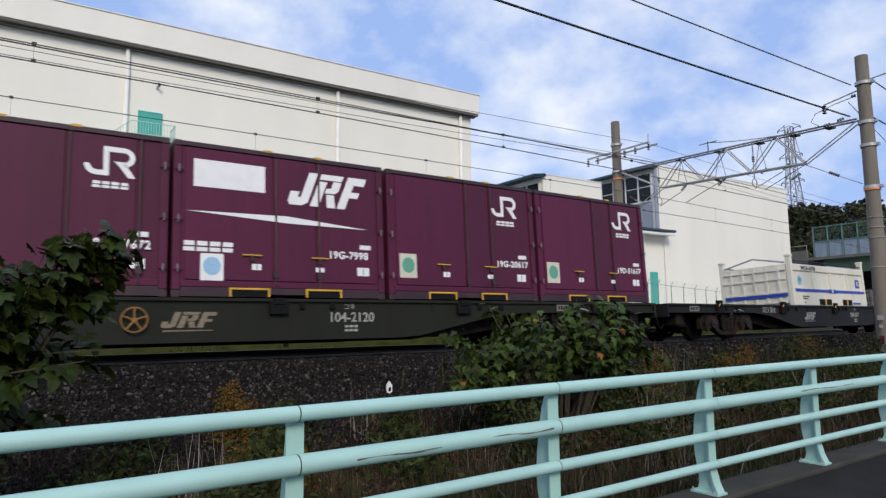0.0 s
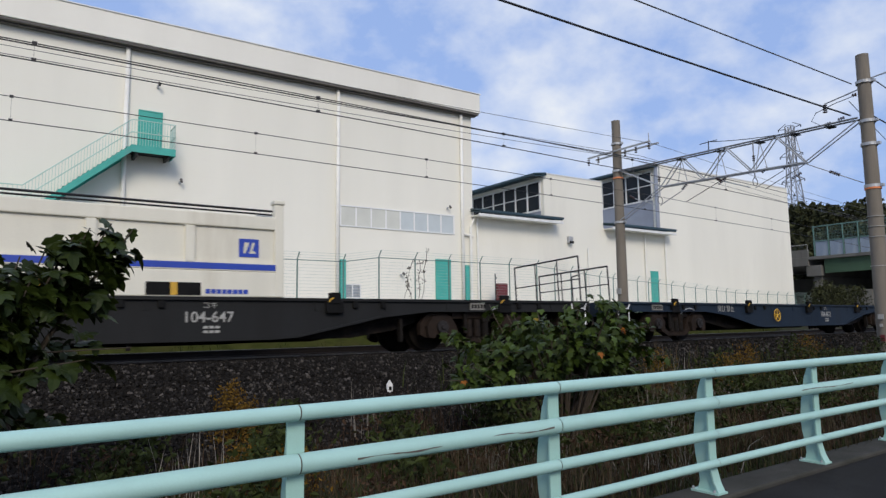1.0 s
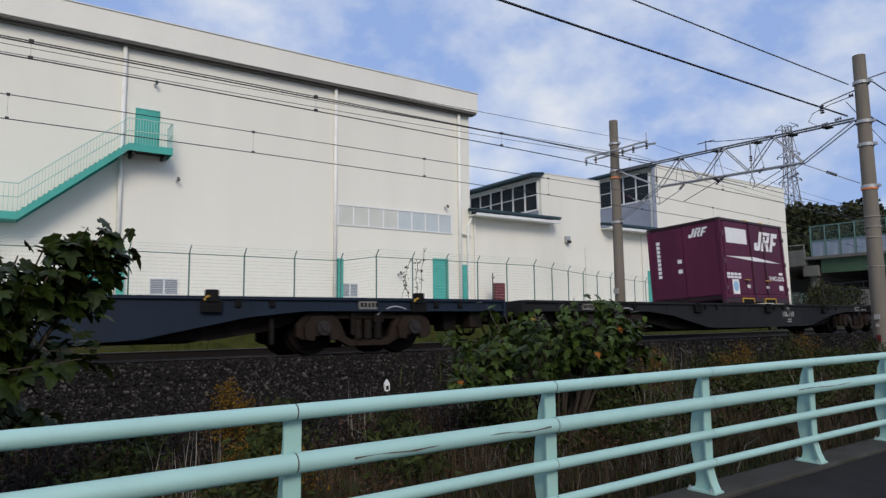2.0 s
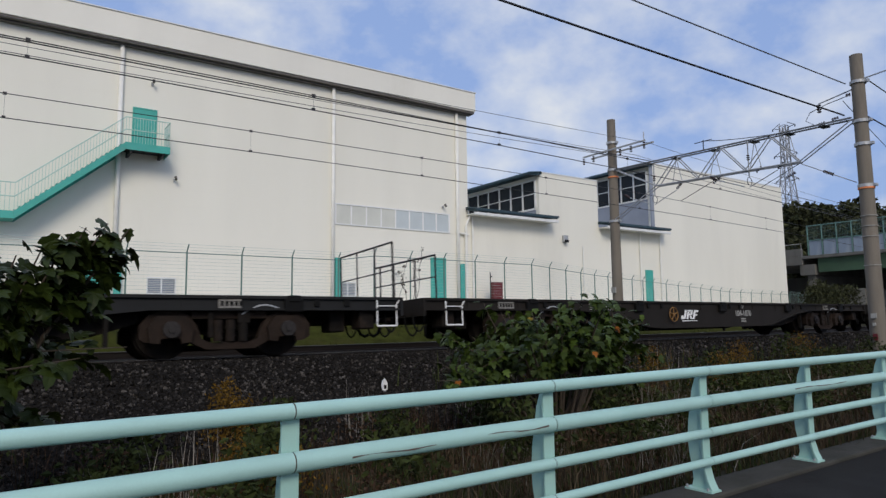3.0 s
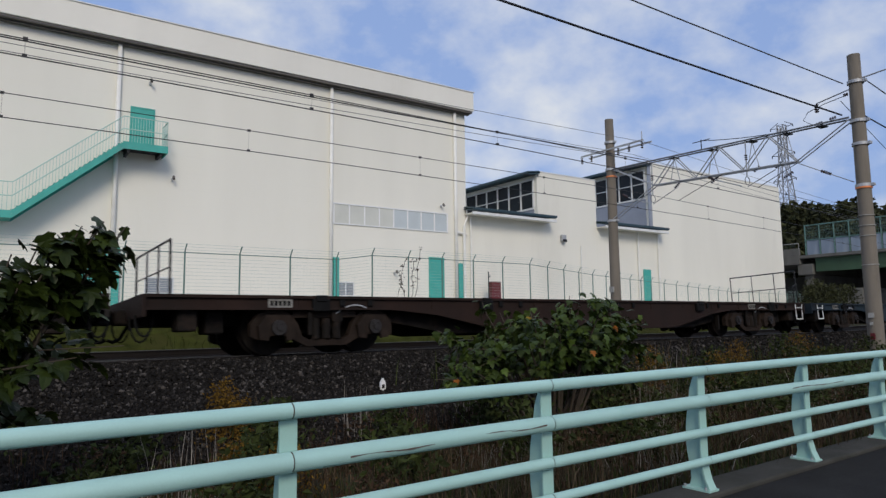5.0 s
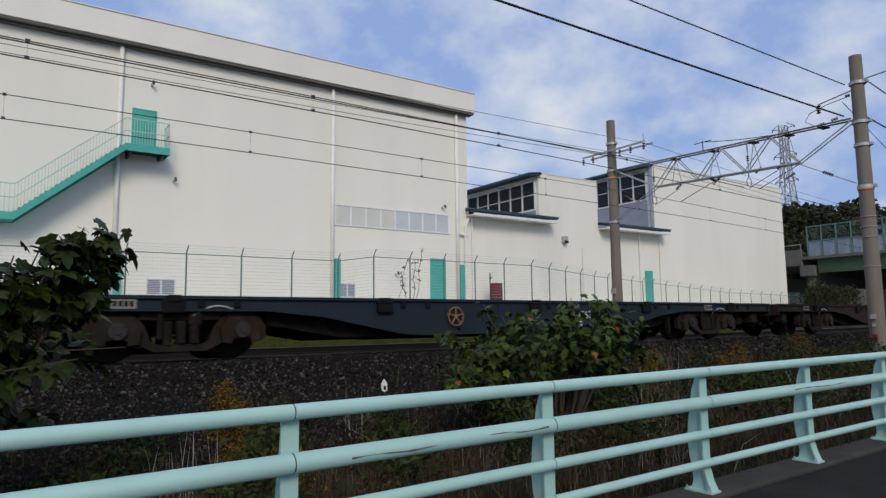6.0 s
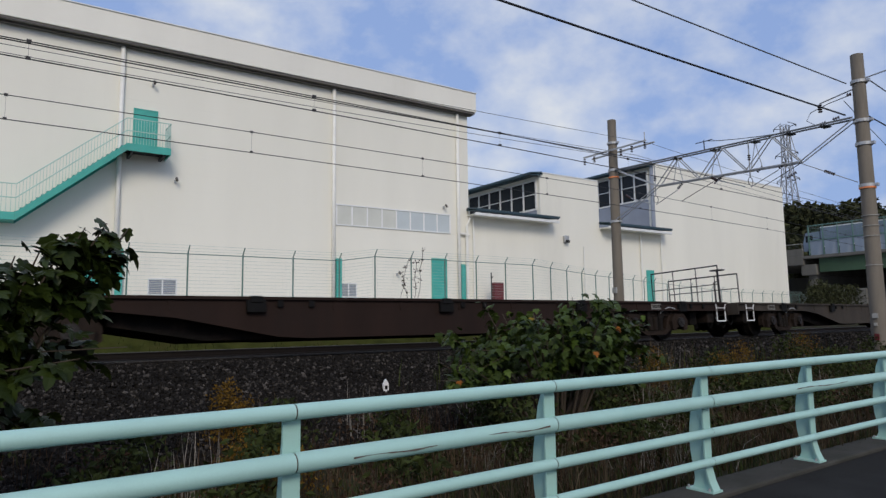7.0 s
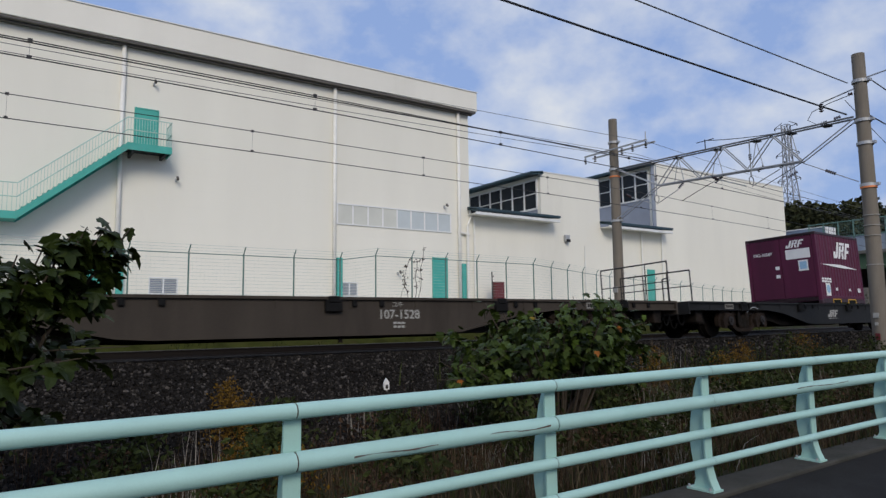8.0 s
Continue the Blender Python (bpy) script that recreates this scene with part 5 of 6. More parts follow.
    if number:
        lettering(number, 0.235, M_WHITEWORN, w, pose(0.74 + off, Y - 0.004, 0.57), bold=0.003)
        lettering("コキ", 0.12, M_WHITEWORN, w, pose(1.03 + off, Y - 0.004, 0.79))
        poly_sign("data_bars", [rect(1.05 + 0.09 * i, 0.47, 1.12 + 0.09 * i, 0.51) for i in range(3)] + [rect(1.05 + 0.09 * i, 0.40, 1.12 + 0.09 * i, 0.44) for i in range(3)], M_WHITEWORN, w, pose(off, Y - 0.002, 0))
    if hazard:
        lettering("突放 禁止", 0.20, M_WHITEWORN, w, pose(-5.58 + off, Y - 0.004, 0.74))
    # steps and railings at the end
    def step(u):
        yy = Y - 0.03
        part("step", rods(((u, yy, D - 0.05), (u, yy, 0.44), 0.014), ((u + 0.40, yy, 0.82), (u + 0.40, yy, 0.44), 0.014), ((u, yy, 0.44), (u + 0.40, yy, 0.44), 0.018), ((u, yy, 0.80), (u + 0.40, yy, 0.80), 0.010), ((u + 0.40, yy, 0.82), (u + 0.46, yy, D - 0.05), 0.012)), M_WHITE, w, "white steel step")

    def cross_railing(u, h):
        """Pipe railing across the wagon's end, over the coupler."""
        rs = [((u, -1.12, D + h), (u, 1.12, D + h), 0.02), ((u, -1.12, D + h * 0.5), (u, 1.12, D + h * 0.5), 0.013)]
        rs += [((u, y, D), (u, y, D + h), 0.019 if abs(y) > 1 else 0.015) for y in (-1.12, -0.42, 0.35, 1.12)]
        part("railing", rods(*rs, seg=6), M_DARKSTEEL, w, "dark pipe railing across the end")
    if last_step:
        step(9.0)
    if first_step:
        step(-9.98)
    if rail:
        cross_railing(9.40, 1.05)
        part("grab_bar", rods(((9.40, -1.15, D + 0.62), (9.12, -1.15, D + 0.55), 0.016), ((9.12, -1.15, D + 0.55), (9.12, -1.15, D), 0.016)), M_DARKSTEEL, w)
    if front_rail:
        cross_railing(-10.12, 0.85)
    if stand:
        bm = bmesh.new()
        ring(bm, (-10.06, -0.5, D + 1.02), False, 0.20, 0.016, 20)
        for i in range(4):
            a = i * math.pi / 2
            rod(bm, (-10.06, -0.5, D + 1.02), (-10.06 + 0.2 * math.cos(a), -0.5 + 0.2 * math.sin(a), D + 1.02), 0.012, 6)
        part("brake_wheel", bm, M_DARKSTEEL, w, "dark horizontal brake wheel")
        part("brake_post", rods(((-10.06, -0.5, 0.9), (-10.06, -0.5, D + 1.02), 0.035)), M_DARKSTEEL, w)
    MOVERS.append((w, c, 0.0))
    return w


def logo_mark(parent, m, width, height, material, underline=False, name="logo_mark"):
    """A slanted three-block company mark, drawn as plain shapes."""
    W, h = width * 0.90, height
    blocks = [
        [(0, 0.10 * h), (0.03 * W, 0), (0.20 * W, 0), (0.27 * W, 0.10 * h), (0.30 * W, h), (0.18 * W, h), (0.155 * W, 0.24 * h), (0.115 * W, 0.24 * h), (0.12 * W, 0.40 * h), (0.0, 0.40 * h)],
        [(0.31 * W, 0), (0.43 * W, 0), (0.46 * W, 0.77 * h), (0.34 * W, 0.77 * h)],
        [(0.345 * W, 0.83 * h), (0.66 * W, 0.83 * h), (0.67 * W, h), (0.35 * W, h)],
        [(0.545 * W, 0.80 * h), (0.66 * W, 0.80 * h), (0.652 * W, 0.52 * h), (0.61 * W, 0.43 * h), (0.465 * W, 0.43 * h), (0.47 * W, 0.57 * h), (0.535 * W, 0.59 * h)],
        [(0.49 * W, 0.39 * h), (0.60 * W, 0.39 * h), (0.67 * W, 0.0), (0.55 * W, 0.0)],
        [(0.69 * W, 0), (0.81 * W, 0), (0.825 * W, 0.36 * h), (0.95 * W, 0.36 * h), (0.96 * W, 0.54 * h), (0.835 * W, 0.54 * h), (0.845 * W, 0.76 * h), (1.0 * W, 0.76 * h), (1.01 * W, h), (0.735 * W, h)]]
    shapes = [[(x + z * 0.30, z) for x, z in b] for b in blocks]
    if underline:
        shapes.append([(0.05 * W, -0.24 * height), (W, -0.20 * height), (W, -0.15 * height), (0.05 * W, -0.15 * height)])
    return poly_sign(name, shapes, material, parent, m)


def round_mark(parent, m, s, material, name="round_mark"):
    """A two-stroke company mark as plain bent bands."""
    def arc(cx, cz, r0, r1, a0, a1, n=8):
        o = [(cx + r1 * math.cos(a0 + (a1 - a0) * i / n), cz + r1 * math.sin(a0 + (a1 - a0) * i / n)) for i in range(n + 1)]
        o += [(cx + r0 * math.cos(a1 + (a0 - a1) * i / n), cz + r0 * math.sin(a1 + (a0 - a1) * i / n)) for i in range(n + 1)]
        return o
    shapes = [arc(0.30 * s, 0.32 * s, 0.16 * s, 0.30 * s, math.pi, 1.5 * math.pi), rect(0.301 * s, 0.02 * s, 0.46 * s, 0.16 * s), rect(0.461 * s, 0.02 * s, 0.60 * s, 0.83 * s),
              rect(0.601 * s, 0.69 * s, 0.98 * s, 0.83 * s), arc(0.98 * s, 0.56 * s, 0.13 * s, 0.27 * s, -0.5 * math.pi, 0.5 * math.pi), [(0.72 * s, 0.43 * s), (0.98 * s, 0.43 * s), (1.26 * s, 0.0), (1.08 * s, 0.0), (0.86 * s, 0.29 * s)]]
    return poly_sign(name, shapes, material, parent, m)


def glyph_bars(x, z, width, height, n):
    """Unreadable writing: n signs, each of two bars."""
    w = width / n
    out = []
    for i in range(n):
        a = x + i * w
        b = a + 0.84 * w
        out += [rect(a, z, b, z + 0.40 * height), rect(a + 0.04 * w, z + 0.55 * height, b, z + height)]
    return out


def fork_pocket(parent, x0, x1, Y, material=M_YELLOW):
    p = part("fork_pocket", quick((x0 - 0.035, x1 + 0.035, Y - 0.012, Y + 0.02, 0.135, 0.165), (x0 - 0.035, x0, Y - 0.012, Y + 0.02, 0.02, 0.132), (x1, x1 + 0.035, Y - 0.012, Y + 0.02, 0.02, 0.132)), material, parent, "yellow edged fork pocket")
    # solid black block; its colour stands for the dark inside the pocket
    part("black_pocket_fill", quick((x0 + 0.002, x1 - 0.002, Y - 0.006, Y + 0.02, 0.02, 0.132)), M_BLACK, p)


def purple_container(wagon_index, u, label, style, number, end_number=False):
    """A twelve-foot container; u is its centre along the wagon."""
    c = empty("freight_container", Matrix(), label, "freight container", "purple containers")
    L, H, Wd = 3.715, 2.5, 1.225
    a = L / 2
    y = -Wd
    bm = quick((-a + 0.04, a - 0.04, -Wd + 0.035, Wd - 0.035, 0.10, H - 0.03))
    part("shell", bm, M_PURPLE, c)
    for sx in (-1, 1):
        for sy in (-1, 1):
            x0, x1 = sorted((sx * a, sx * (a - 0.12)))
            y0, y1 = sorted((sy * Wd, sy * (Wd - 0.12)))
            part("corner_post", quick((x0, x1, y0, y1, 0.12, H - 0.10), bevel=0.012), M_PURPLE, c)
            for z0, z1 in ((0.0, 0.118), (H - 0.098, H)):
                part("corner_casting", quick((x0 - 0.004, x1 + 0.004, y0 - 0.004, y1 + 0.004, z0, z1), bevel=0.012), M_PURPLEDARK, c)
    for s in (-1, 1):
        y0, y1 = sorted((s * Wd, s * (Wd - 0.09)))
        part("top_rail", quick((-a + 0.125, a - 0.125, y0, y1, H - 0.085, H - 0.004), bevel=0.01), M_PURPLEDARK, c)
        part("bottom_rail", quick((-a + 0.125, a - 0.125, y0, y1, 0.17, 0.27), bevel=0.01), M_PURPLE, c)
        for x0, x1, z0 in ((-a + 0.125, -0.99, 0.02), (-0.30, 0.30, 0.06), (0.99, a - 0.125, 0.02)):
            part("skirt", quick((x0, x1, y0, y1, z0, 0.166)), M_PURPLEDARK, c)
        for x in (-a + 0.004, a - 0.004):
            x0, x1 = sorted((x, x - math.copysign(0.08, x)))
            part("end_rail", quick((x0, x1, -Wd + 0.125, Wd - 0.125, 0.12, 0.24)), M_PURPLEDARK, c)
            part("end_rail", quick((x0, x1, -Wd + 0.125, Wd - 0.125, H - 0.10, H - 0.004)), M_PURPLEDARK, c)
    # roof
    part("roof", quick((-a + 0.1, a - 0.1, -Wd + 0.1, Wd - 0.1, H - 0.028, H - 0.012)), M_PURPLEDARK, c)
    # side wall: panels, ribs and doors
    if style == "ribbed":
        n = 15
        for i in range(n):
            x = -a + 0.2 + (L - 0.4) * i / (n - 1)
            bm = bmesh.new()
            prism(bm, [(x - 0.065, -Wd + 0.036), (x - 0.035, -Wd + 0.006), (x + 0.035, -Wd + 0.006), (x + 0.065, -Wd + 0.036)], "z", 0.275, H - 0.09)
            part("rib", bm, M_PURPLE, c)
    else:
        doors = {"left_door": ((-0.50, 0.45), (0.454, 1.40)), "mid": ((-1.68, -0.05), (-0.045, 0.60), (0.605, 1.68)), "logo": ((-1.68, -0.26), (-0.255, 0.52), (0.525, 1.68))}[style]
        for x0, x1 in doors:
            part("panel", quick((x0 + 0.012, x1 - 0.012, -Wd + 0.008, -Wd + 0.036, 0.285, H - 0.10), bevel=0.008), M_PURPLE, c)
        for x in (doors[0][1], doors[1][1]):
            bar = part("lock_bar", rods(((x + 0.05, y - 0.005, 0.2), (x + 0.05, y - 0.005, H - 0.1), 0.016)), M_PURPLEDARK, c, "dark locking bar")
            part("bar_keeper", quick((x - 0.0, x + 0.10, y - 0.02, y + 0.01, 0.34, 0.46), (x - 0.0, x + 0.10, y - 0.02, y + 0.01, H - 0.09, H - 0.03)), M_PURPLEDARK, bar)
        for x in (-a + 0.07, a - 0.07):
            for z in (0.42, 1.2, 2.0):
                hg = part("hinge", quick((x - 0.06, x + 0.06, y - 0.035, y - 0.003, z, z + 0.06), bevel=0.01), M_PURPLE, c)
                part("hinge_pin", rods(((x, y - 0.04, z - 0.03), (x, y - 0.04, z + 0.09), 0.014), seg=6), M_STEELGREY, hg)
        for x in (-0.62, 0.58):
            hd = part("door_handle", rods(((x - 0.16, y - 0.025, 0.70), (x + 0.16, y - 0.025, 0.70), 0.013)), M_YELLOW, c, "yellow door handle")
            part("handle_catch", quick((x - 0.03, x + 0.03, y - 0.03, y - 0.002, 0.60, 0.69)), M_PURPLEDARK, hd)
        for x in (-0.42, 0.50):
            part("roof_lug", quick((x, x + 0.14, y - 0.004, y + 0.06, H - 0.02, H + 0.015)), M_YELLOW, c, "yellow lug")
    for x0, x1 in ((-0.95, -0.35), (0.35, 0.95)):
        fork_pocket(c, x0, x1, y)
    S = lambda x, z: pose(x, y + 0.002, z)
    if style == "logo" or style == "ribbed":
        logo_mark(c, S(-0.02 if style == "logo" else -0.5, 1.62), 1.50, 0.60, M_WHITE)
        if style == "logo":
            poly_sign("white_panel", [rect(-1.56, 1.77, -0.40, 2.22)], M_WHITE, c, S(0, 0))
        poly_sign("white_flash", [[(-1.68, 1.37), (-0.02, 1.28), (1.52, 1.27), (-0.02, 1.40)]], M_WHITE, c, S(0, 0), 0.005)
        poly_sign("writing_bars", glyph_bars(-1.70, 0.73, 0.80, 0.16, 4), M_WHITE, c, S(0, 0), 0.005)
        s = poly_sign("sticker", [rect(-1.44, 0.27, -1.08, 0.70)], M_WHITE, c, S(0, 0), 0.006)
        d = [(-1.26 + 0.14 * math.cos(i * math.pi / 8), 0.50 + 0.15 * math.sin(i * math.pi / 8)) for i in range(16)]
        poly_sign("emblem", [d], M_SKYBLUE, s, pose(0, -0.0065, 0), 0.002)
    else:
        round_mark(c, S(0.68, 1.78), 0.55, M_WHITE)
        poly_sign("writing_bars", glyph_bars(0.80, 1.60, 0.50, 0.10, 4), M_WHITE, c, S(0, 0), 0.005)
        s = poly_sign("sticker", [rect(-1.62, 0.42, -1.24, 0.88)], M_STICKER if style == "mid" else M_WHITE, c, S(0, 0), 0.006)
        d = [(-1.43 + 0.14 * math.cos(i * math.pi / 8), 0.66 + 0.15 * math.sin(i * math.pi / 8)) for i in range(16)]
        poly_sign("emblem", [d], M_LEAFMARK, s, pose(0, -0.0065, 0), 0.002)
    if number:
        lettering(number, 0.18, M_WHITE, c, pose(0.74, y - 0.002, 0.72), spread=1.08, bold=0.006)
        poly_sign("weight_bars", [rect(1.36, 0.90, 1.58, 0.98)], M_WHITE, c, S(0, 0), 0.005)
    for x0, z0, x1, z1 in ((1.30, 0.42, 1.54, 0.57), (-0.62, 0.46, -0.46, 0.56), (0.50, 0.46, 0.66, 0.54)):
        p = poly_sign("data_label", [rect(x0, z0, x1, z1)], M_WHITE, c, S(0, 0), 0.005)
        poly_sign("print_bar", [rect((x0 + x1) / 2 - 0.01, z0 + 0.01, (x0 + x1) / 2 + 0.01, z1 - 0.01)], M_GREYPANEL, p, pose(0, -0.0055, 0), 0.001)
    # end wall that faces back along the train
    E = lambda yy, z: pose(-a + 0.040, 0, 0) @ pose(0, yy, z, 0, 0, -90)
    part("end_panel", quick((-a + 0.012, -a + 0.04, -Wd + 0.13, -0.01, 0.26, H - 0.11), (-a + 0.012, -a + 0.04, 0.01, Wd - 0.13, 0.26, H - 0.11), bevel=0.006), M_PURPLE, c)
    if end_number:
        logo_mark(c, pose(-a + 0.010, -0.20, 2.02, 0, 0, -90), 0.62, 0.26, M_WHITE)
        if style == "ribbed":
            poly_sign("white_panel", [rect(0.18, 1.62, 1.0, 1.96)], M_WHITE, c, pose(-a + 0.010, 0, 0, 0, 0, -90))
            s = poly_sign("sticker", [rect(0.58, 1.18, 0.90, 1.55)], M_WHITE, c, pose(-a + 0.010, 0, 0, 0, 0, -90))
            poly_sign("emblem", [rect(0.62, 1.24, 0.86, 1.5)], M_SKYBLUE, s, pose(0, -0.0055, 0), 0.002)
            lettering("19G-10347", 0.15, M_WHITE, c, pose(-a + 0.008, 0.98, 1.84, 0, 0, -90), bold=0.003)
        else:
            poly_sign("writing_bars", [rect(-0.92, 1.95 - 0.13 * i, -0.80, 2.05 - 0.13 * i) for i in range(9)], M_WHITE, c, pose(-a + 0.010, 0, 0, 0, 0, -90))
        for z in (1.0, 1.3):
            poly_sign("data_label", [rect(-0.22, z, -0.08, z + 0.12)], M_WHITE, c, pose(-a + 0.010, 0, 0, 0, 0, -90))
    MOVERS.append((c, 4.05 + PITCH * wagon_index + u, 0.962))
    return c


def cream_container(wagon_index, u):
    c = empty("open_top_container", Matrix(), "cream half-height open-top container with a blue stripe", "freight container")
    a, Wd, H = 2.9, 1.22, 1.35
    for s in (-1, 1):
        y0, y1 = sorted((s * Wd, s * (Wd - 0.06)))
        part("side_wall", quick((-a + 0.15, a - 0.15, y0 + (0.05 if s < 0 else -0.02), y1 + (0.02 if s < 0 else -0.05), 0.12, H)), M_CREAM, c)
        yy = s * Wd
        part("upper_rail", quick((-a + 0.15, a - 0.15, min(yy, yy - 0.1 * s), max(yy, yy - 0.1 * s), H - 0.22, H), bevel=0.02), M_CREAM, c)
        part("lower_rail", quick((-a + 0.15, a - 0.15, min(yy, yy - 0.1 * s), max(yy, yy - 0.1 * s), 0.0, 0.42), bevel=0.02), M_CREAM, c)
        for x in (-1.38, 0.0, 1.38):
            part("rib", quick((x - 0.07, x + 0.07, min(yy, yy - 0.05 * s), max(yy, yy - 0.05 * s), 0.424, H - 0.224)), M_CREAM, c)
        part("stripe", quick((-a + 0.15, a - 0.15, min(yy + 0.004 * s, yy - 0.002 * s), max(yy + 0.004 * s, yy - 0.002 * s), 0.44, 0.54)), M_BLUE, c, "blue stripe")
        part("stripe_backing", quick((-a + 0.15, a - 0.15, min(yy, yy - 0.04 * s), max(yy, yy - 0.04 * s), 0.424, 0.56)), M_CREAM, c)
        part("grab_rail", rods(((-a + 0.2, yy - 0.02 * s, H + 0.10), (a - 0.2, yy - 0.02 * s, H + 0.10), 0.02), ((-a + 0.2, yy - 0.02 * s, H + 0.04), (a - 0.2, yy - 0.02 * s, H + 0.04), 0.015)), M_DARKSTEEL, c, "dark rope rail")
        for x0, x1 in ((-1.1, -0.15), (0.75, 1.55)):
            # no recess here: the pocket's inner dark is put in as black
            p = part("fork_pocket", quick((x0, x1, min(yy + 0.004 * s, yy - 0.02 * s), max(yy + 0.004 * s, yy - 0.02 * s), 0.02, 0.22)), M_BLACK, c, "fork pocket as a black block for its dark hollow")
            part("pocket_post", quick(((x0 + x1) / 2 - 0.05, (x0 + x1) / 2 + 0.05, min(yy + 0.01 * s, yy), max(yy + 0.01 * s, yy), 0.02, 0.22)), M_YELLOW, p, "orange post")
    for sx in (-1, 1):
        for sy in (-1, 1):
            x0, x1 = sorted((sx * a, sx * (a - 0.16)))
            y0, y1 = sorted((sy * Wd, sy * (Wd - 0.16)))
            part("corner_post", quick((x0, x1, y0, y1, 0, H + 0.22), bevel=0.02), M_CREAM, c)
            part("corner_cap", quick((x0 - 0.02, x1 + 0.02, y0 - 0.02, y1 + 0.02, H + 0.224, H + 0.30), bevel=0.02), M_CREAM, c)
        x = sx * (a - 0.03)
        part("end_wall", quick((x - 0.03, x + 0.03, -Wd + 0.17, Wd - 0.17, 0.1, H)), M_CREAM, c)
        for y in np.linspace(-0.8, 0.8, 5):
            part("end_rib", quick((min(x, x + 0.06 * sx), max(x, x + 0.06 * sx), y - 0.04, y + 0.04, 0.1, H - 0.05)), M_CREAM, c)
        for z in (0.42, 0.85, 1.15):
            part("end_rib", quick((min(x, x + 0.07 * sx), max(x, x + 0.07 * sx), -Wd + 0.17, Wd - 0.17, z, z + 0.05)), M_CREAM, c)
        part("stripe", quick((min(x + 0.066 * sx, x + 0.074 * sx), max(x + 0.066 * sx, x + 0.074 * sx), -Wd + 0.17, Wd - 0.17, 0.30, 0.40)), M_BLUE, c, "blue stripe")
        part("gate_bar", rods(((x, -Wd + 0.2, H + 0.05), (x, 0, H + 0.28), 0.03), ((x, 0, H + 0.28), (x, Wd - 0.2, H + 0.05), 0.03)), M_GALV, c)
    part("floor", quick((-a + 0.1, a - 0.1, -Wd + 0.1, Wd - 0.1, 0.05, 0.16)), M_CREAM, c)
    Y = -Wd
    lettering("UM12A-105786", 0.17, M_DARKSTEEL, c, pose(-2.25, Y - 0.004, 1.17), bold=0.004)
    lettering("23", 0.15, M_WHITE, c, pose(-0.075, Y - 0.012, 0.44), bold=0.002)
    poly_sign("number_ground", [rect(-0.10, 0.42, 0.12, 0.56)], M_BLUE, c, pose(0, Y - 0.004, 0), 0.005)
    poly_sign("chevrons", [[(x, 0.41), (x + 0.06, 0.41), (x + 0.13, 0.49), (x + 0.06, 0.57), (x, 0.57), (x + 0.07, 0.49)] for x in (-0.32, -0.20, 0.08, 0.20)], M_BLUE, c, pose(0, Y - 0.005, 0))
    d = [(-2.3 + 0.17 * math.cos(i * math.pi / 8), 0.82 + 0.17 * math.sin(i * math.pi / 8)) for i in range(16)]
    em = poly_sign("emblem", [d], M_SKYBLUE, c, pose(0, Y + 0.046, 0), 0.006)
    poly_sign("emblem_crown", [[(-2.3 + 0.115 * math.cos(i * math.pi / 6), 0.85 + 0.075 * math.sin(i * math.pi / 6)) for i in range(12)], rect(-2.33, 0.70, -2.28, 0.80)], M_LEAFMARK, em, pose(0, -0.0065, 0), 0.003)
    q = poly_sign("blue_plate", [rect(2.15, 0.66, 2.48, 0.96)], M_BLUE, c, pose(0, Y + 0.046, 0), 0.008)
    poly_sign("plate_mark", [[(2.22, 0.72), (2.26, 0.72), (2.32, 0.90), (2.24, 0.90)], [(2.32, 0.72), (2.42, 0.72), (2.42, 0.76), (2.37, 0.76), (2.41, 0.90), (2.37, 0.90)]], M_STICKER, q, pose(0, -0.0085, 0), 0.002)
    poly_sign("writing_bars", [rect(1.62 + 0.085 * i, 0.05, 1.69 + 0.085 * i, 0.12) for i in range(8)], M_BLUE, c, pose(0, Y - 0.003, 0))
    poly_sign("writing_bars", [rect(-2.3 + 0.10 * i, 0.27, -2.23 + 0.10 * i, 0.31) for i in range(5)] + [rect(-2.3 + 0.10 * i, 0.20, -2.23 + 0.10 * i, 0.24) for i in range(4)] + [rect(-2.2, 0.08, -2.1, 0.11)], M_DARKSTEEL, c, pose(0, Y - 0.003, 0))
    MOVERS.append((c, 4.05 + PITCH * wagon_index + u, 0.962))
    return c


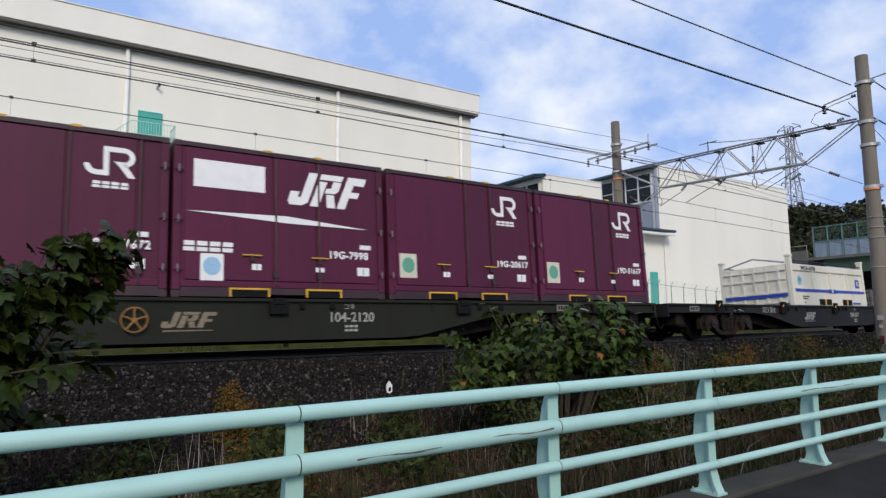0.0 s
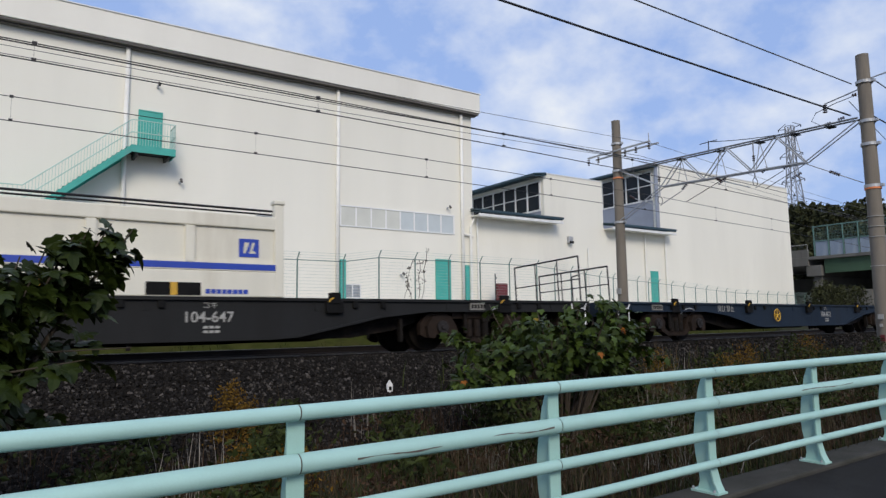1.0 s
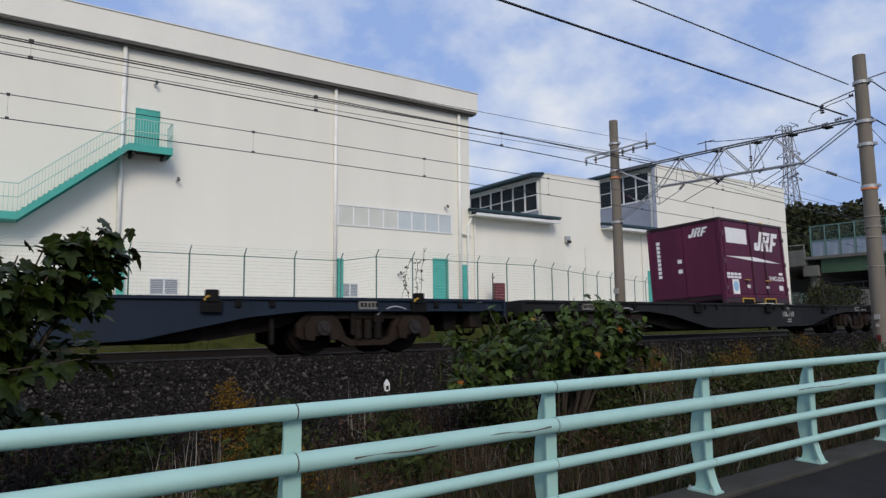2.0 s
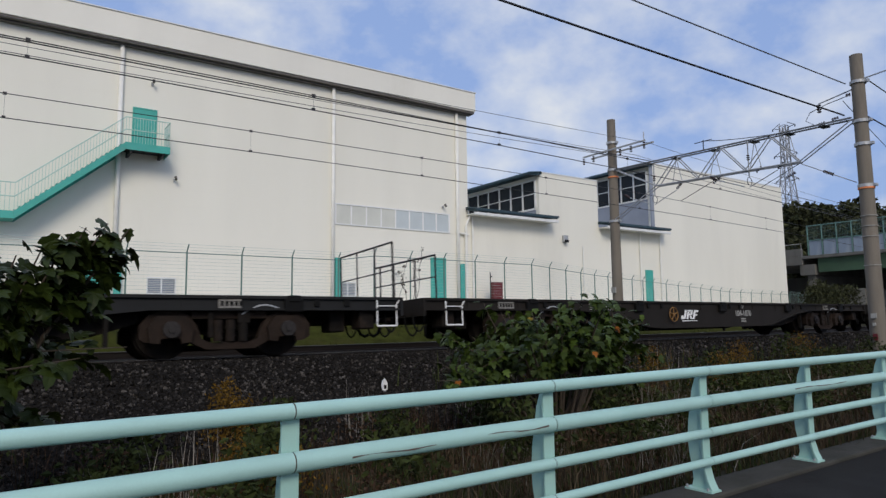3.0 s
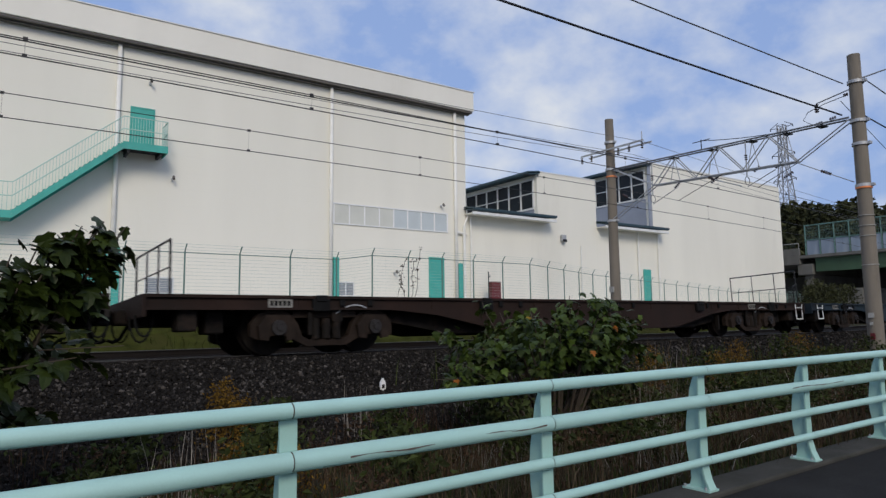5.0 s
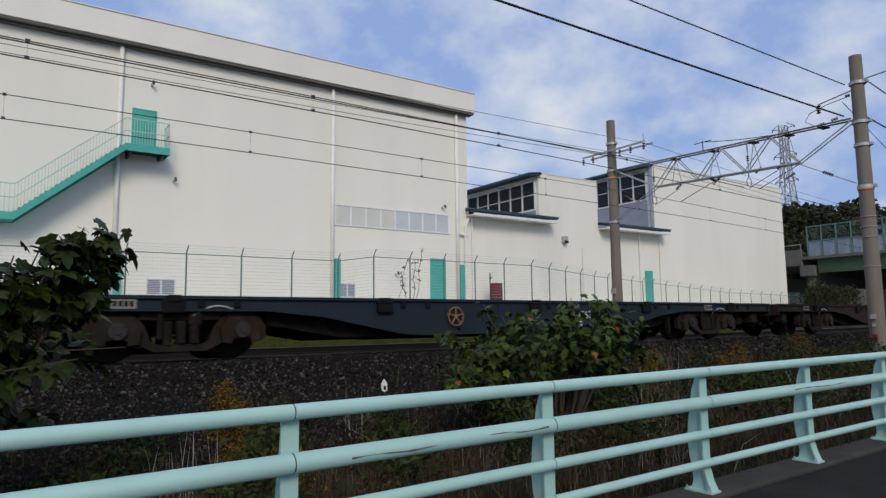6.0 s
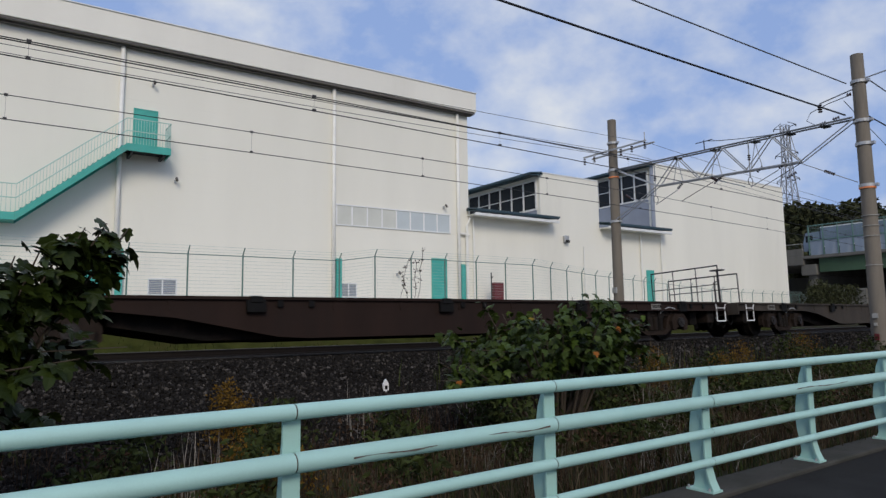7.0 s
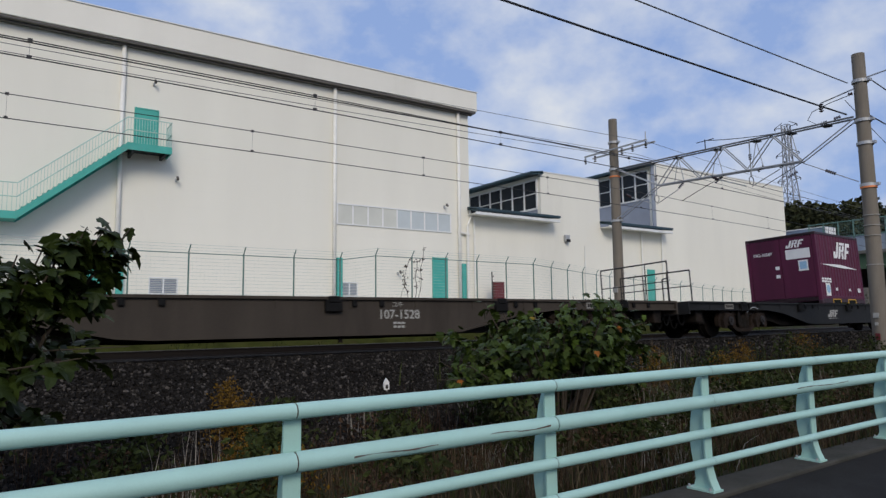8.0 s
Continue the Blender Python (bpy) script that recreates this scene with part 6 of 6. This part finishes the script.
def build_train():
    wagon(0, "olive", "104-2120", wheel="ochre", label="olive-grey flat wagon loaded with purple containers", rail=False, jrf=M_TANMARK, logo_x=-2.0)
    purple_container(0, -3.77, "purple steel freight container with white marks", "left_door", "19G-17672")
    purple_container(0, 0.0, "purple freight container with white panel and flash", "logo", "19G-7998")
    purple_container(0, 3.80, "purple steel freight container with a cream sticker", "mid", "19G-20617")
    purple_container(0, 7.60, "purple steel freight container with a green emblem", "mid", "19D-51617")
    wagon(1, "grey", "104-647", label="dark grey flat wagon carrying a cream container", wheel=None, blocks=True, last_step=True, logo_x=-2.85, plate_u=-9.45, lock_off=-0.6)
    cream_container(1, -0.55)
    wagon(2, "blue", "104-812", logo=False, label="dark blue empty flat wagon with yellow hand wheel", rail=False, blocks=True, first_step=True, front_rail=True)
    wagon(3, "grey", "106-169", logo=False, wheel=None, hazard=False, label="dark grey flat wagon with one purple container", last_step=True)
    purple_container(3, -0.6, "purple freight container with white marks on side and end", "logo", "V19C-5210", True)
    wagon(4, "brown", "104-1076", wheel="ochre", label="grimy grey-brown empty flat wagon with white mark", rail=False, jrf=M_WHITE, first_step=True, logo_x=-2.16, front_rail=True, off=-0.2)
    wagon(5, "brown", "104-2082", wheel=None, logo_x=-2.9, label="grimy brown empty flat wagon with pipe railing")
    wagon(6, "rust", "", label="rusty brown empty flat wagon", hazard=False, wheel=None, logo=False, front_rail=True, last_step=True)
    wagon(7, "steel_blue", "104-1763", wheel="ochre", logo=False, label="faded blue empty flat wagon with ochre hand wheel", rail=False, first_step=True, hazard=False)
    wagon(8, "rust", "", label="rust-brown empty flat wagon with white steps", hazard=False, wheel=None, logo=False, last_step=True)
    wagon(9, "tan", "107-1528", label="dusty brown empty flat wagon with railing and brake wheel", wheel=None, hazard=False, logo=False, first_step=True, front_rail=True, stand=True)
    wagon(10, "grey", "", label="dark grey flat wagon with one ribbed purple container", wheel=None, hazard=False, logo=True, front_rail=True)
    purple_container(10, -0.35, "ribbed purple freight container with white marks", "ribbed", "", True)


def motions():
    for thing, s, z in MOVERS:
        walk(thing, [(t, on_track(s - SPEED * t, 0.0, z)) for t in [i * 0.5 for i in range(17)]])
    walk(lorry, [(t, pose(78.6, 29.6 + 7.5 * (t - 7.0), 7.5)) for t in (0.0, 2.0, 4.0, 6.0, 8.0)])
    for thing, (x, y, z), rows in SWAYS:
        walk(thing, [(t, pose(x, y, z, a, b, 0)) for t, a, b in rows])


build_ground()
build_road()
build_tracks()
build_guardrail()
build_factory()
build_annex()
build_wire_fence()
build_gantry()
build_wires()
build_bridge()
lorry = build_truck()
build_pylon()
build_hill_trees()
build_train()


# ---------------------------------------------------------------- plants and stones by the line
def build_stones():
    rng = np.random.default_rng(11)
    cube = np.array([(-1, -1, -1), (1, -1, -1), (1, 1, -1), (-1, 1, -1), (-1, -1, 1), (1, -1, 1), (1, 1, 1), (-1, 1, 1)], float) * 0.5
    faces = np.array([(0, 3, 2, 1), (4, 5, 6, 7), (0, 1, 5, 4), (1, 2, 6, 5), (2, 3, 7, 6), (3, 0, 4, 7)])
    n1, n2 = 76000, 19000
    xs = np.concatenate([rng.uniform(-1.5, 14, n1), rng.uniform(14, 42, n2)])
    n = n1 + n2
    dys = np.concatenate([rng.uniform(-4.1, -0.64, n1), rng.uniform(-4.1, -0.64, n2)])
    cols = [(-4.3, -1.12), (-3.95, -1.04), (-3.6, -0.92), (-3.0, -0.70), (-2.4, -0.46), (-1.9, -0.22), (-1.5, -0.05), (-0.9, -0.03), (-0.64, -0.045)]
    zs = np.interp(dys, [c[0] for c in cols], [c[1] for c in cols])
    ys = 11.83 + 0.0015 * xs * xs + dys
    size = rng.uniform(0.018, 0.044, n) * np.where(xs > 14, 1.35, 1.0)
    v = cube[None] * size[:, None, None] * rng.uniform(0.6, 1.15, (n, 1, 3)) + rng.normal(0, 0.16, (n, 8, 3)) * size[:, None, None]
    ax = rng.normal(size=(n, 3))
    ax /= np.linalg.norm(ax, axis=1)[:, None]
    an = rng.uniform(0, 6.28, n)[:, None, None]
    a3 = ax[:, None, :]
    v = v * np.cos(an) + np.cross(np.broadcast_to(a3, v.shape), v) * np.sin(an) + a3 * (v * a3).sum(-1, keepdims=True) * (1 - np.cos(an))
    v += np.stack([xs, ys, zs + rng.uniform(-0.01, 0.025, n)], -1)[:, None, :]
    f = (faces[None] + 8 * np.arange(n)[:, None, None]).reshape(-1, 4)
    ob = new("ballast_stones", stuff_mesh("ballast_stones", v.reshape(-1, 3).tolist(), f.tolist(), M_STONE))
    tagged(ob, "loose dark crushed stones of the track shoulder", "ballast", kind="stuff")


def blades(n, place, height, width, lean, rng):
    """Thin tapering blades, each bent once; place gives n (x, y) pairs."""
    xy = place(n)
    h = rng.uniform(*height, n)
    w = rng.uniform(*width, n)
    a = rng.uniform(0, 2 * np.pi, n)
    l = rng.uniform(0, lean, n) * h
    d = np.stack([np.cos(a), np.sin(a)], -1)
    s = np.stack([-d[:, 1], d[:, 0]], -1)
    z0 = np.array([ground_z(x, y) for x, y in xy]) - 0.08
    P = np.zeros((n, 5, 3))
    for j, (k, b) in enumerate(((0.0, 0.0), (0.55, 0.35))):
        c = xy + d * (l * b)[:, None]
        ww = (w * (1 - 0.35 * j) / 2)[:, None] * s
        P[:, 2 * j, :2], P[:, 2 * j + 1, :2] = c - ww, c + ww
        P[:, 2 * j, 2] = P[:, 2 * j + 1, 2] = z0 + h * k
    P[:, 4, :2] = xy + d * l[:, None]
    P[:, 4, 2] = z0 + h * (1 - 0.25 * (l / h))
    base = 5 * np.arange(n)[:, None]
    f = np.concatenate([base + np.array([[0, 1, 3]]), base + np.array([[0, 3, 2]]), base + np.array([[2, 3, 4]])])
    return P.reshape(-1, 3).tolist(), f.tolist()


def build_weeds():
    rng = np.random.default_rng(21)

    def area(x0, x1, y0, y1, clump=0.0, curve=True):
        def place(n):
            if clump:
                m = max(3, n // 60)
                cx, cy = rng.uniform(x0, x1, m), rng.uniform(y0, y1, m)
                i = rng.integers(0, m, n)
                x, y = cx[i] + rng.normal(0, clump, n), cy[i] + rng.normal(0, clump, n)
            else:
                x, y = rng.uniform(x0, x1, n), rng.uniform(y0, y1, n)
            if curve:
                y = y + 0.0015 * x * x * np.clip((y - 5) / 4, 0, 1)
            return np.stack([x, np.maximum(y, 4.15)], -1)
        return place

    def sow(name, label, material, *lots):
        vs, fs = [], []
        for n, place, height, width, lean in lots:
            v, f = blades(n, place, height, width, lean, rng)
            k = len(vs)
            vs += v
            fs += [tuple(i + k for i in t) for t in f]
        ob = new(name, stuff_mesh(name, vs, fs, material))
        tagged(ob, label, "weeds", kind="stuff")

    sow("dry_grass", "brown dry grass beside the guard rail", M_DRY,
        (6500, area(-1.5, 12, 4.2, 8.2, 0.25), (0.12, 0.42), (0.004, 0.010), 0.9),
        (5000, area(2, 24, 4.3, 8.6, 0.3), (0.2, 0.65), (0.005, 0.012), 1.1),
        (2500, area(8, 40, 4.4, 9.0, 0.5), (0.2, 0.8), (0.008, 0.016), 1.0))
    sow("reddish_weeds", "reddish brown withered weeds", M_DRYRED,
        (7000, area(-1.5, 14, 4.4, 8.4, 0.22), (0.10, 0.55), (0.005, 0.014), 0.7),
        (3500, area(5, 32, 4.6, 8.8, 0.35), (0.2, 0.75), (0.006, 0.016), 0.7))
    sow("green_weeds", "low dark green weeds", M_WEED,
        (6000, area(-1.5, 12, 4.2, 8.0, 0.3), (0.08, 0.35), (0.010, 0.022), 1.0),
        (6000, area(6, 40, 5.2, 9.2, 0.45), (0.15, 0.80), (0.010, 0.026), 0.8),
        (6000, area(-1, 40, 19.3, 23.2, 0.4), (0.12, 0.5), (0.012, 0.03), 0.9))
    sow("pale_stalks", "pale dead stalks of tall weeds", M_PALESTALK,
        (500, area(5, 15, 4.8, 8.0, 0.35), (0.3, 0.8), (0.004, 0.008), 1.3),
        (350, area(-1.2, 6, 4.3, 7.2, 0.3), (0.2, 0.6), (0.003, 0.006), 1.2),
        (90, area(-1, 9, 6.2, 8.6, 0.25), (0.45, 1.0), (0.006, 0.012), 0.25),
        (120, area(-1.2, 2.5, 4.8, 6.8, 0.2), (0.3, 0.75), (0.004, 0.008), 0.9),
        (60, area(9, 24, 6.5, 8.8, 0.3), (0.5, 1.15), (0.008, 0.016), 0.3),
        (14, lambda n: np.stack([rng.normal(6.35, 0.12, n), rng.normal(8.4, 0.1, n)], -1), (0.7, 1.05), (0.012, 0.02), 0.1),
        (12, lambda n: np.stack([rng.normal(4.2, 0.12, n), rng.normal(8.2, 0.1, n)], -1), (0.5, 0.85), (0.010, 0.016), 0.1))
    # leafy weeds: clumps of small leaves
    for name, label, material, spots, size, per in (
            ("golden_weeds", "yellow-brown feathery weeds in small clumps", M_GOLD, [(2.45, 8.35, 0.75, 0.16), (2.6, 8.3, 0.55, 0.2), (2.05, 6.6, 0.55, 0.2), (2.5, 6.4, 0.5, 0.2), (5.1, 8.0, 0.55, 0.2), (7.6, 8.2, 0.7, 0.22), (10.5, 8.2, 0.9, 0.3), (12.6, 8.0, 0.8, 0.3), (13.8, 8.3, 0.85, 0.25), (16.5, 8.2, 1.0, 0.3)], 0.019, 950),
            ("leafy_weeds", "dark green leafy weeds along the trackside", M_WEED, [(x, 5.2 + 3.4 * ((x * 0.618) % 1.0), 0.35 + 0.6 * ((x * 0.37) % 1.0) * min(1, x / 9 + 0.3), 0.30) for x in np.arange(-1.0, 30, 0.30)], 0.042, 260),
            ("trackside_shrubs", "green shrubs at the foot of the far bank", M_TREE, [(59, 24.2, 2.0, 0.7), (61.5, 24.6, 2.5, 0.8), (64, 24.4, 2.2, 0.8), (66.5, 24.4, 1.9, 0.8), (69, 24.0, 2.3, 0.9)], 0.13, 700),
            ("red_leaf_weeds", "rust red leafy weeds", M_DRYRED, [(x, 5.0 + 3.3 * ((x * 0.731) % 1.0), 0.25 + 0.45 * ((x * 0.53) % 1.0), 0.26) for x in np.arange(-0.8, 24, 0.9)], 0.024, 200)):
        vs, fs = [], []
        for x, y, h, r in spots:
            y = y + 0.0015 * x * x * (1 if y > 7 else 0.4)
            if abs(x - 5.1) < 0.6 and y > 6.8 and h < 0.8:
                continue
            z = ground_z(x, y) - 0.05

            def spot(g, x=x, y=y, z=z, h=h, r=r):
                k = g.random() ** 0.7
                return np.array((x + g.normal(0, r * (1.1 - 0.7 * k)), y + g.normal(0, r * (1.1 - 0.7 * k)), z + h * k * (0.85 + 0.3 * g.random())))
            v, f = leaf_cloud(per, size, spot, rng)
            k = len(vs)
            vs += v
            fs += [tuple(i + k for i in t) for t in f]
        tagged(new(name, stuff_mesh(name, vs, fs, material)), label, "weeds", kind="stuff")


def leaf_mesh(name, s, droop, material):
    """A palmate leaf with five pointed lobes, folded along its midrib; the stalk end is at the origin and the blade runs along +x."""
    half = [(0.0, 0.0), (-0.06, 0.22), (0.12, 0.50), (0.28, 0.34), (0.50, 0.56), (0.56, 0.24), (0.78, 0.20), (1.0, 0.0)]
    bm = bmesh.new()

    def lift(x, y):
        return -droop * x * x * s + 0.18 * abs(y) * s - 0.5 * y * y * s
    mid = [bm.verts.new((x * s, 0, lift(x, 0))) for x in (0.0, 0.28, 0.56, 1.0)]
    for side in (1, -1):
        o = [bm.verts.new((x * s, side * y * s, lift(x, y))) for x, y in half[1:-1]]
        seq = [(mid[0], o[0], o[1]), (mid[0], o[1], o[2]), (mid[0], o[2], mid[1]), (mid[1], o[2], o[3]), (mid[1], o[3], o[4]), (mid[1], o[4], mid[2]), (mid[2], o[4], o[5]), (mid[2], o[5], mid[3])]
        for t in seq:
            bm.faces.new(t if side > 0 else tuple(reversed(t)))
    me = mesh_of(name, bm, material)
    return me


def build_bush(name_pose, label, spread, height, low, stems, n_single, n_rest, size, rng, sprigs=(), odd_share=0.03, material=None):
    """A shrub of lobed leaves: stems, single leaves, and the inner leaves joined."""
    b = empty("bush", name_pose, label, "bush", "trackside bushes")
    bm = bmesh.new()
    tips = []
    for i in range(stems):
        a = 2 * math.pi * (i + 0.5 * rng.random()) / stems
        r = spread[0] * (0.25 + 0.75 * rng.random())
        ry = spread[1] * (0.25 + 0.75 * rng.random())
        top = Vector((math.cos(a) * r, math.sin(a) * ry, height * (1.0 - 0.42 * (abs(math.cos(a)) * r / spread[0]) ** 2 - 0.22 * rng.random())))
        base = Vector((math.cos(a) * 0.12, math.sin(a) * 0.1, -0.1))
        m1 = base.lerp(top, 0.5) + Vector((0, 0, 0.12 * height))
        rod(bm, base, m1, 0.022, 6, 0.015)
        rod(bm, m1, top, 0.015, 6, 0.006)
        tips += [(m1, top)]
        for _ in range(3):
            p = m1.lerp(top, rng.random())
            q = p + Vector((rng.normal(0, 0.28), rng.normal(0, 0.24), rng.normal(0.08, 0.14)))
            rod(bm, p, q, 0.008, 5, 0.004)
            tips.append((p, q))
    for top in sprigs:
        top = Vector(top)
        base = Vector((0.05, 0, 0.3))
        m1 = base.lerp(top, 0.55) + Vector((0, 0, 0.15))
        rod(bm, base, m1, 0.02, 6, 0.014)
        rod(bm, m1, top, 0.014, 6, 0.005)
        tips += [(m1, top)] * 4
    part("branchwork", bm, M_STEM, b)
    kinds = [leaf_mesh("leaf", size * k, d, material or M_LEAF) for k, d in ((1.0, 0.35), (0.8, 0.2), (1.2, 0.5))]
    odd = [leaf_mesh("leaf", size * 0.9, 0.4, M_LEAFYELLOW), leaf_mesh("leaf", size * 0.8, 0.5, M_LEAFORANGE)]

    def leaf_pose(outer):
        p, q = tips[rng.integers(len(tips))]
        k = 0.35 + 0.65 * rng.random() if outer else 0.1 + 0.8 * rng.random()
        c = p.lerp(q, k) + Vector((rng.normal(0, 0.07), rng.normal(0, 0.07), rng.normal(0, 0.055)))
        if c.z < low:
            c.z = low + 0.3 * rng.random()
        a = math.degrees(math.atan2(c.y, c.x)) + rng.normal(0, 60)
        return pose(*c, rng.normal(0, 22), 25 + rng.normal(0, 22), a)
    for i in range(n_single):
        me = kinds[rng.integers(3)]
        if rng.random() < odd_share:
            me = odd[rng.integers(2)]
        share("leaf", me, b, leaf_pose(True))
    vs, fs = [], []
    src = [([v.co.copy() for v in me.vertices], [tuple(p.vertices) for p in me.polygons]) for me in kinds]
    for i in range(n_rest):
        v, f = src[rng.integers(3)]
        m = leaf_pose(False)
        k = len(vs)
        vs += [tuple(m @ p) for p in v]
        fs += [tuple(j + k for j in t) for t in f]
    o = new("inner_leaves", stuff_mesh("inner_leaves", vs, fs, material or M_LEAF))
    o.parent = b
    tagged(o, "dense dark green inner leaves", kind="stuff")
    return b


def build_plants():
    rng = np.random.default_rng(3)
    left = build_bush(pose(-0.35, 6.0, -1.15), "dark green bush with large lobed leaves beside the track", (0.95, 0.7), 2.12, 0.85, 18, 298, 1100, 0.150, rng, [(1.26, 0, 2.52), (1.20, 0.1, 2.44), (1.10, 0, 2.56), (0.95, 0.05, 2.52), (0.82, -0.1, 2.42), (0.65, 0, 2.33), (0.48, 0, 2.26), (0.27, 0, 2.26), (0.05, 0.05, 2.22), (-0.15, 0, 2.25), (-0.4, 0, 2.2), (0.55, -0.1, 2.05), (0.3, 0.1, 2.05), (0.0, 0.0, 2.05)], 0.0)
    right = build_bush(pose(6.45, 6.75, -1.15), "broad dark green bush with a few yellow leaves beside the track", (2.15, 1.0), 1.95, 0.75, 34, 295, 2500, 0.105, rng, [(-1.9, 0, 1.6), (1.5, 0, 1.75), (0.3, 0, 1.95), (1.8, 0, 1.7)], 0.035, M_LEAFLIGHT)
    sway = [(0.0, 0.3, 0.2), (0.5, -0.2, -0.2), (1.0, 0.4, 0.1), (1.5, 0.5, 0.2), (2.2, -0.3, 0.4), (3.0, -0.6, 0.6), (3.5, -1.2, 1.2), (4.0, -0.9, 0.8), (4.5, -0.5, 0.6), (5.2, -0.1, 0.2), (6.0, -0.2, 0.3), (6.5, -0.1, 0.1), (7.0, -0.3, 0.2), (7.5, 0.0, 0.2), (8.0, -0.2, 0.4)]
    SWAYS.append((left, (-0.35, 6.0, -1.15), sway))
    SWAYS.append((right, (6.45, 6.75, -1.15), [(t, 0.5 * b, 0.6 * a) for t, a, b in sway]))
    v = empty("dead_vine", pose(0, 0, 0), "thin dead vine climbing the wire fence", "vine")
    for x, lean, top in ((14.35, 0.55, 3.3), (15.3, 0.35, 3.75), (15.15, 0.15, 3.2), (14.9, -0.3, 2.6)):
        pts = [(x + lean * k / 6 + 0.06 * math.sin(k * 2.1 + x), 24.45 + 0.02 * k, 1.1 + (top - 1.1) * k / 6) for k in range(7)]
        part("twig", tube(bmesh.new(), pts, 0.012, 5), M_STEM, v)
        vs, fs = leaf_cloud(26, 0.05, lambda g, pts=pts: np.array(pts[g.integers(3, 7)]) + g.normal(0, 0.06, 3), rng)
        o = new("withered_leaves", stuff_mesh("withered_leaves", vs, fs, M_STEM))
        o.parent = v
        tagged(o, kind="stuff")
    m = empty("distance_marker", pose(5.24, 9.35, -0.60), "small white marker post in the ballast", "marker post")
    bm = bmesh.new()
    prism(bm, [(-0.045, -0.35), (0.045, -0.35), (0.045, 0.21), (0.0, 0.28), (-0.045, 0.21)], "y", -0.02, 0.02)
    part("post", bm, M_WHITE, m)
    part("figure_bar", quick((-0.022, 0.022, -0.026, -0.021, 0.12, 0.18)), M_BLACK, m)
    part("figure_bar", quick((-0.022, 0.022, -0.026, -0.021, 0.02, 0.08)), M_BLACK, m)


SWAYS = []
build_stones()
build_weeds()
build_plants()

motions()
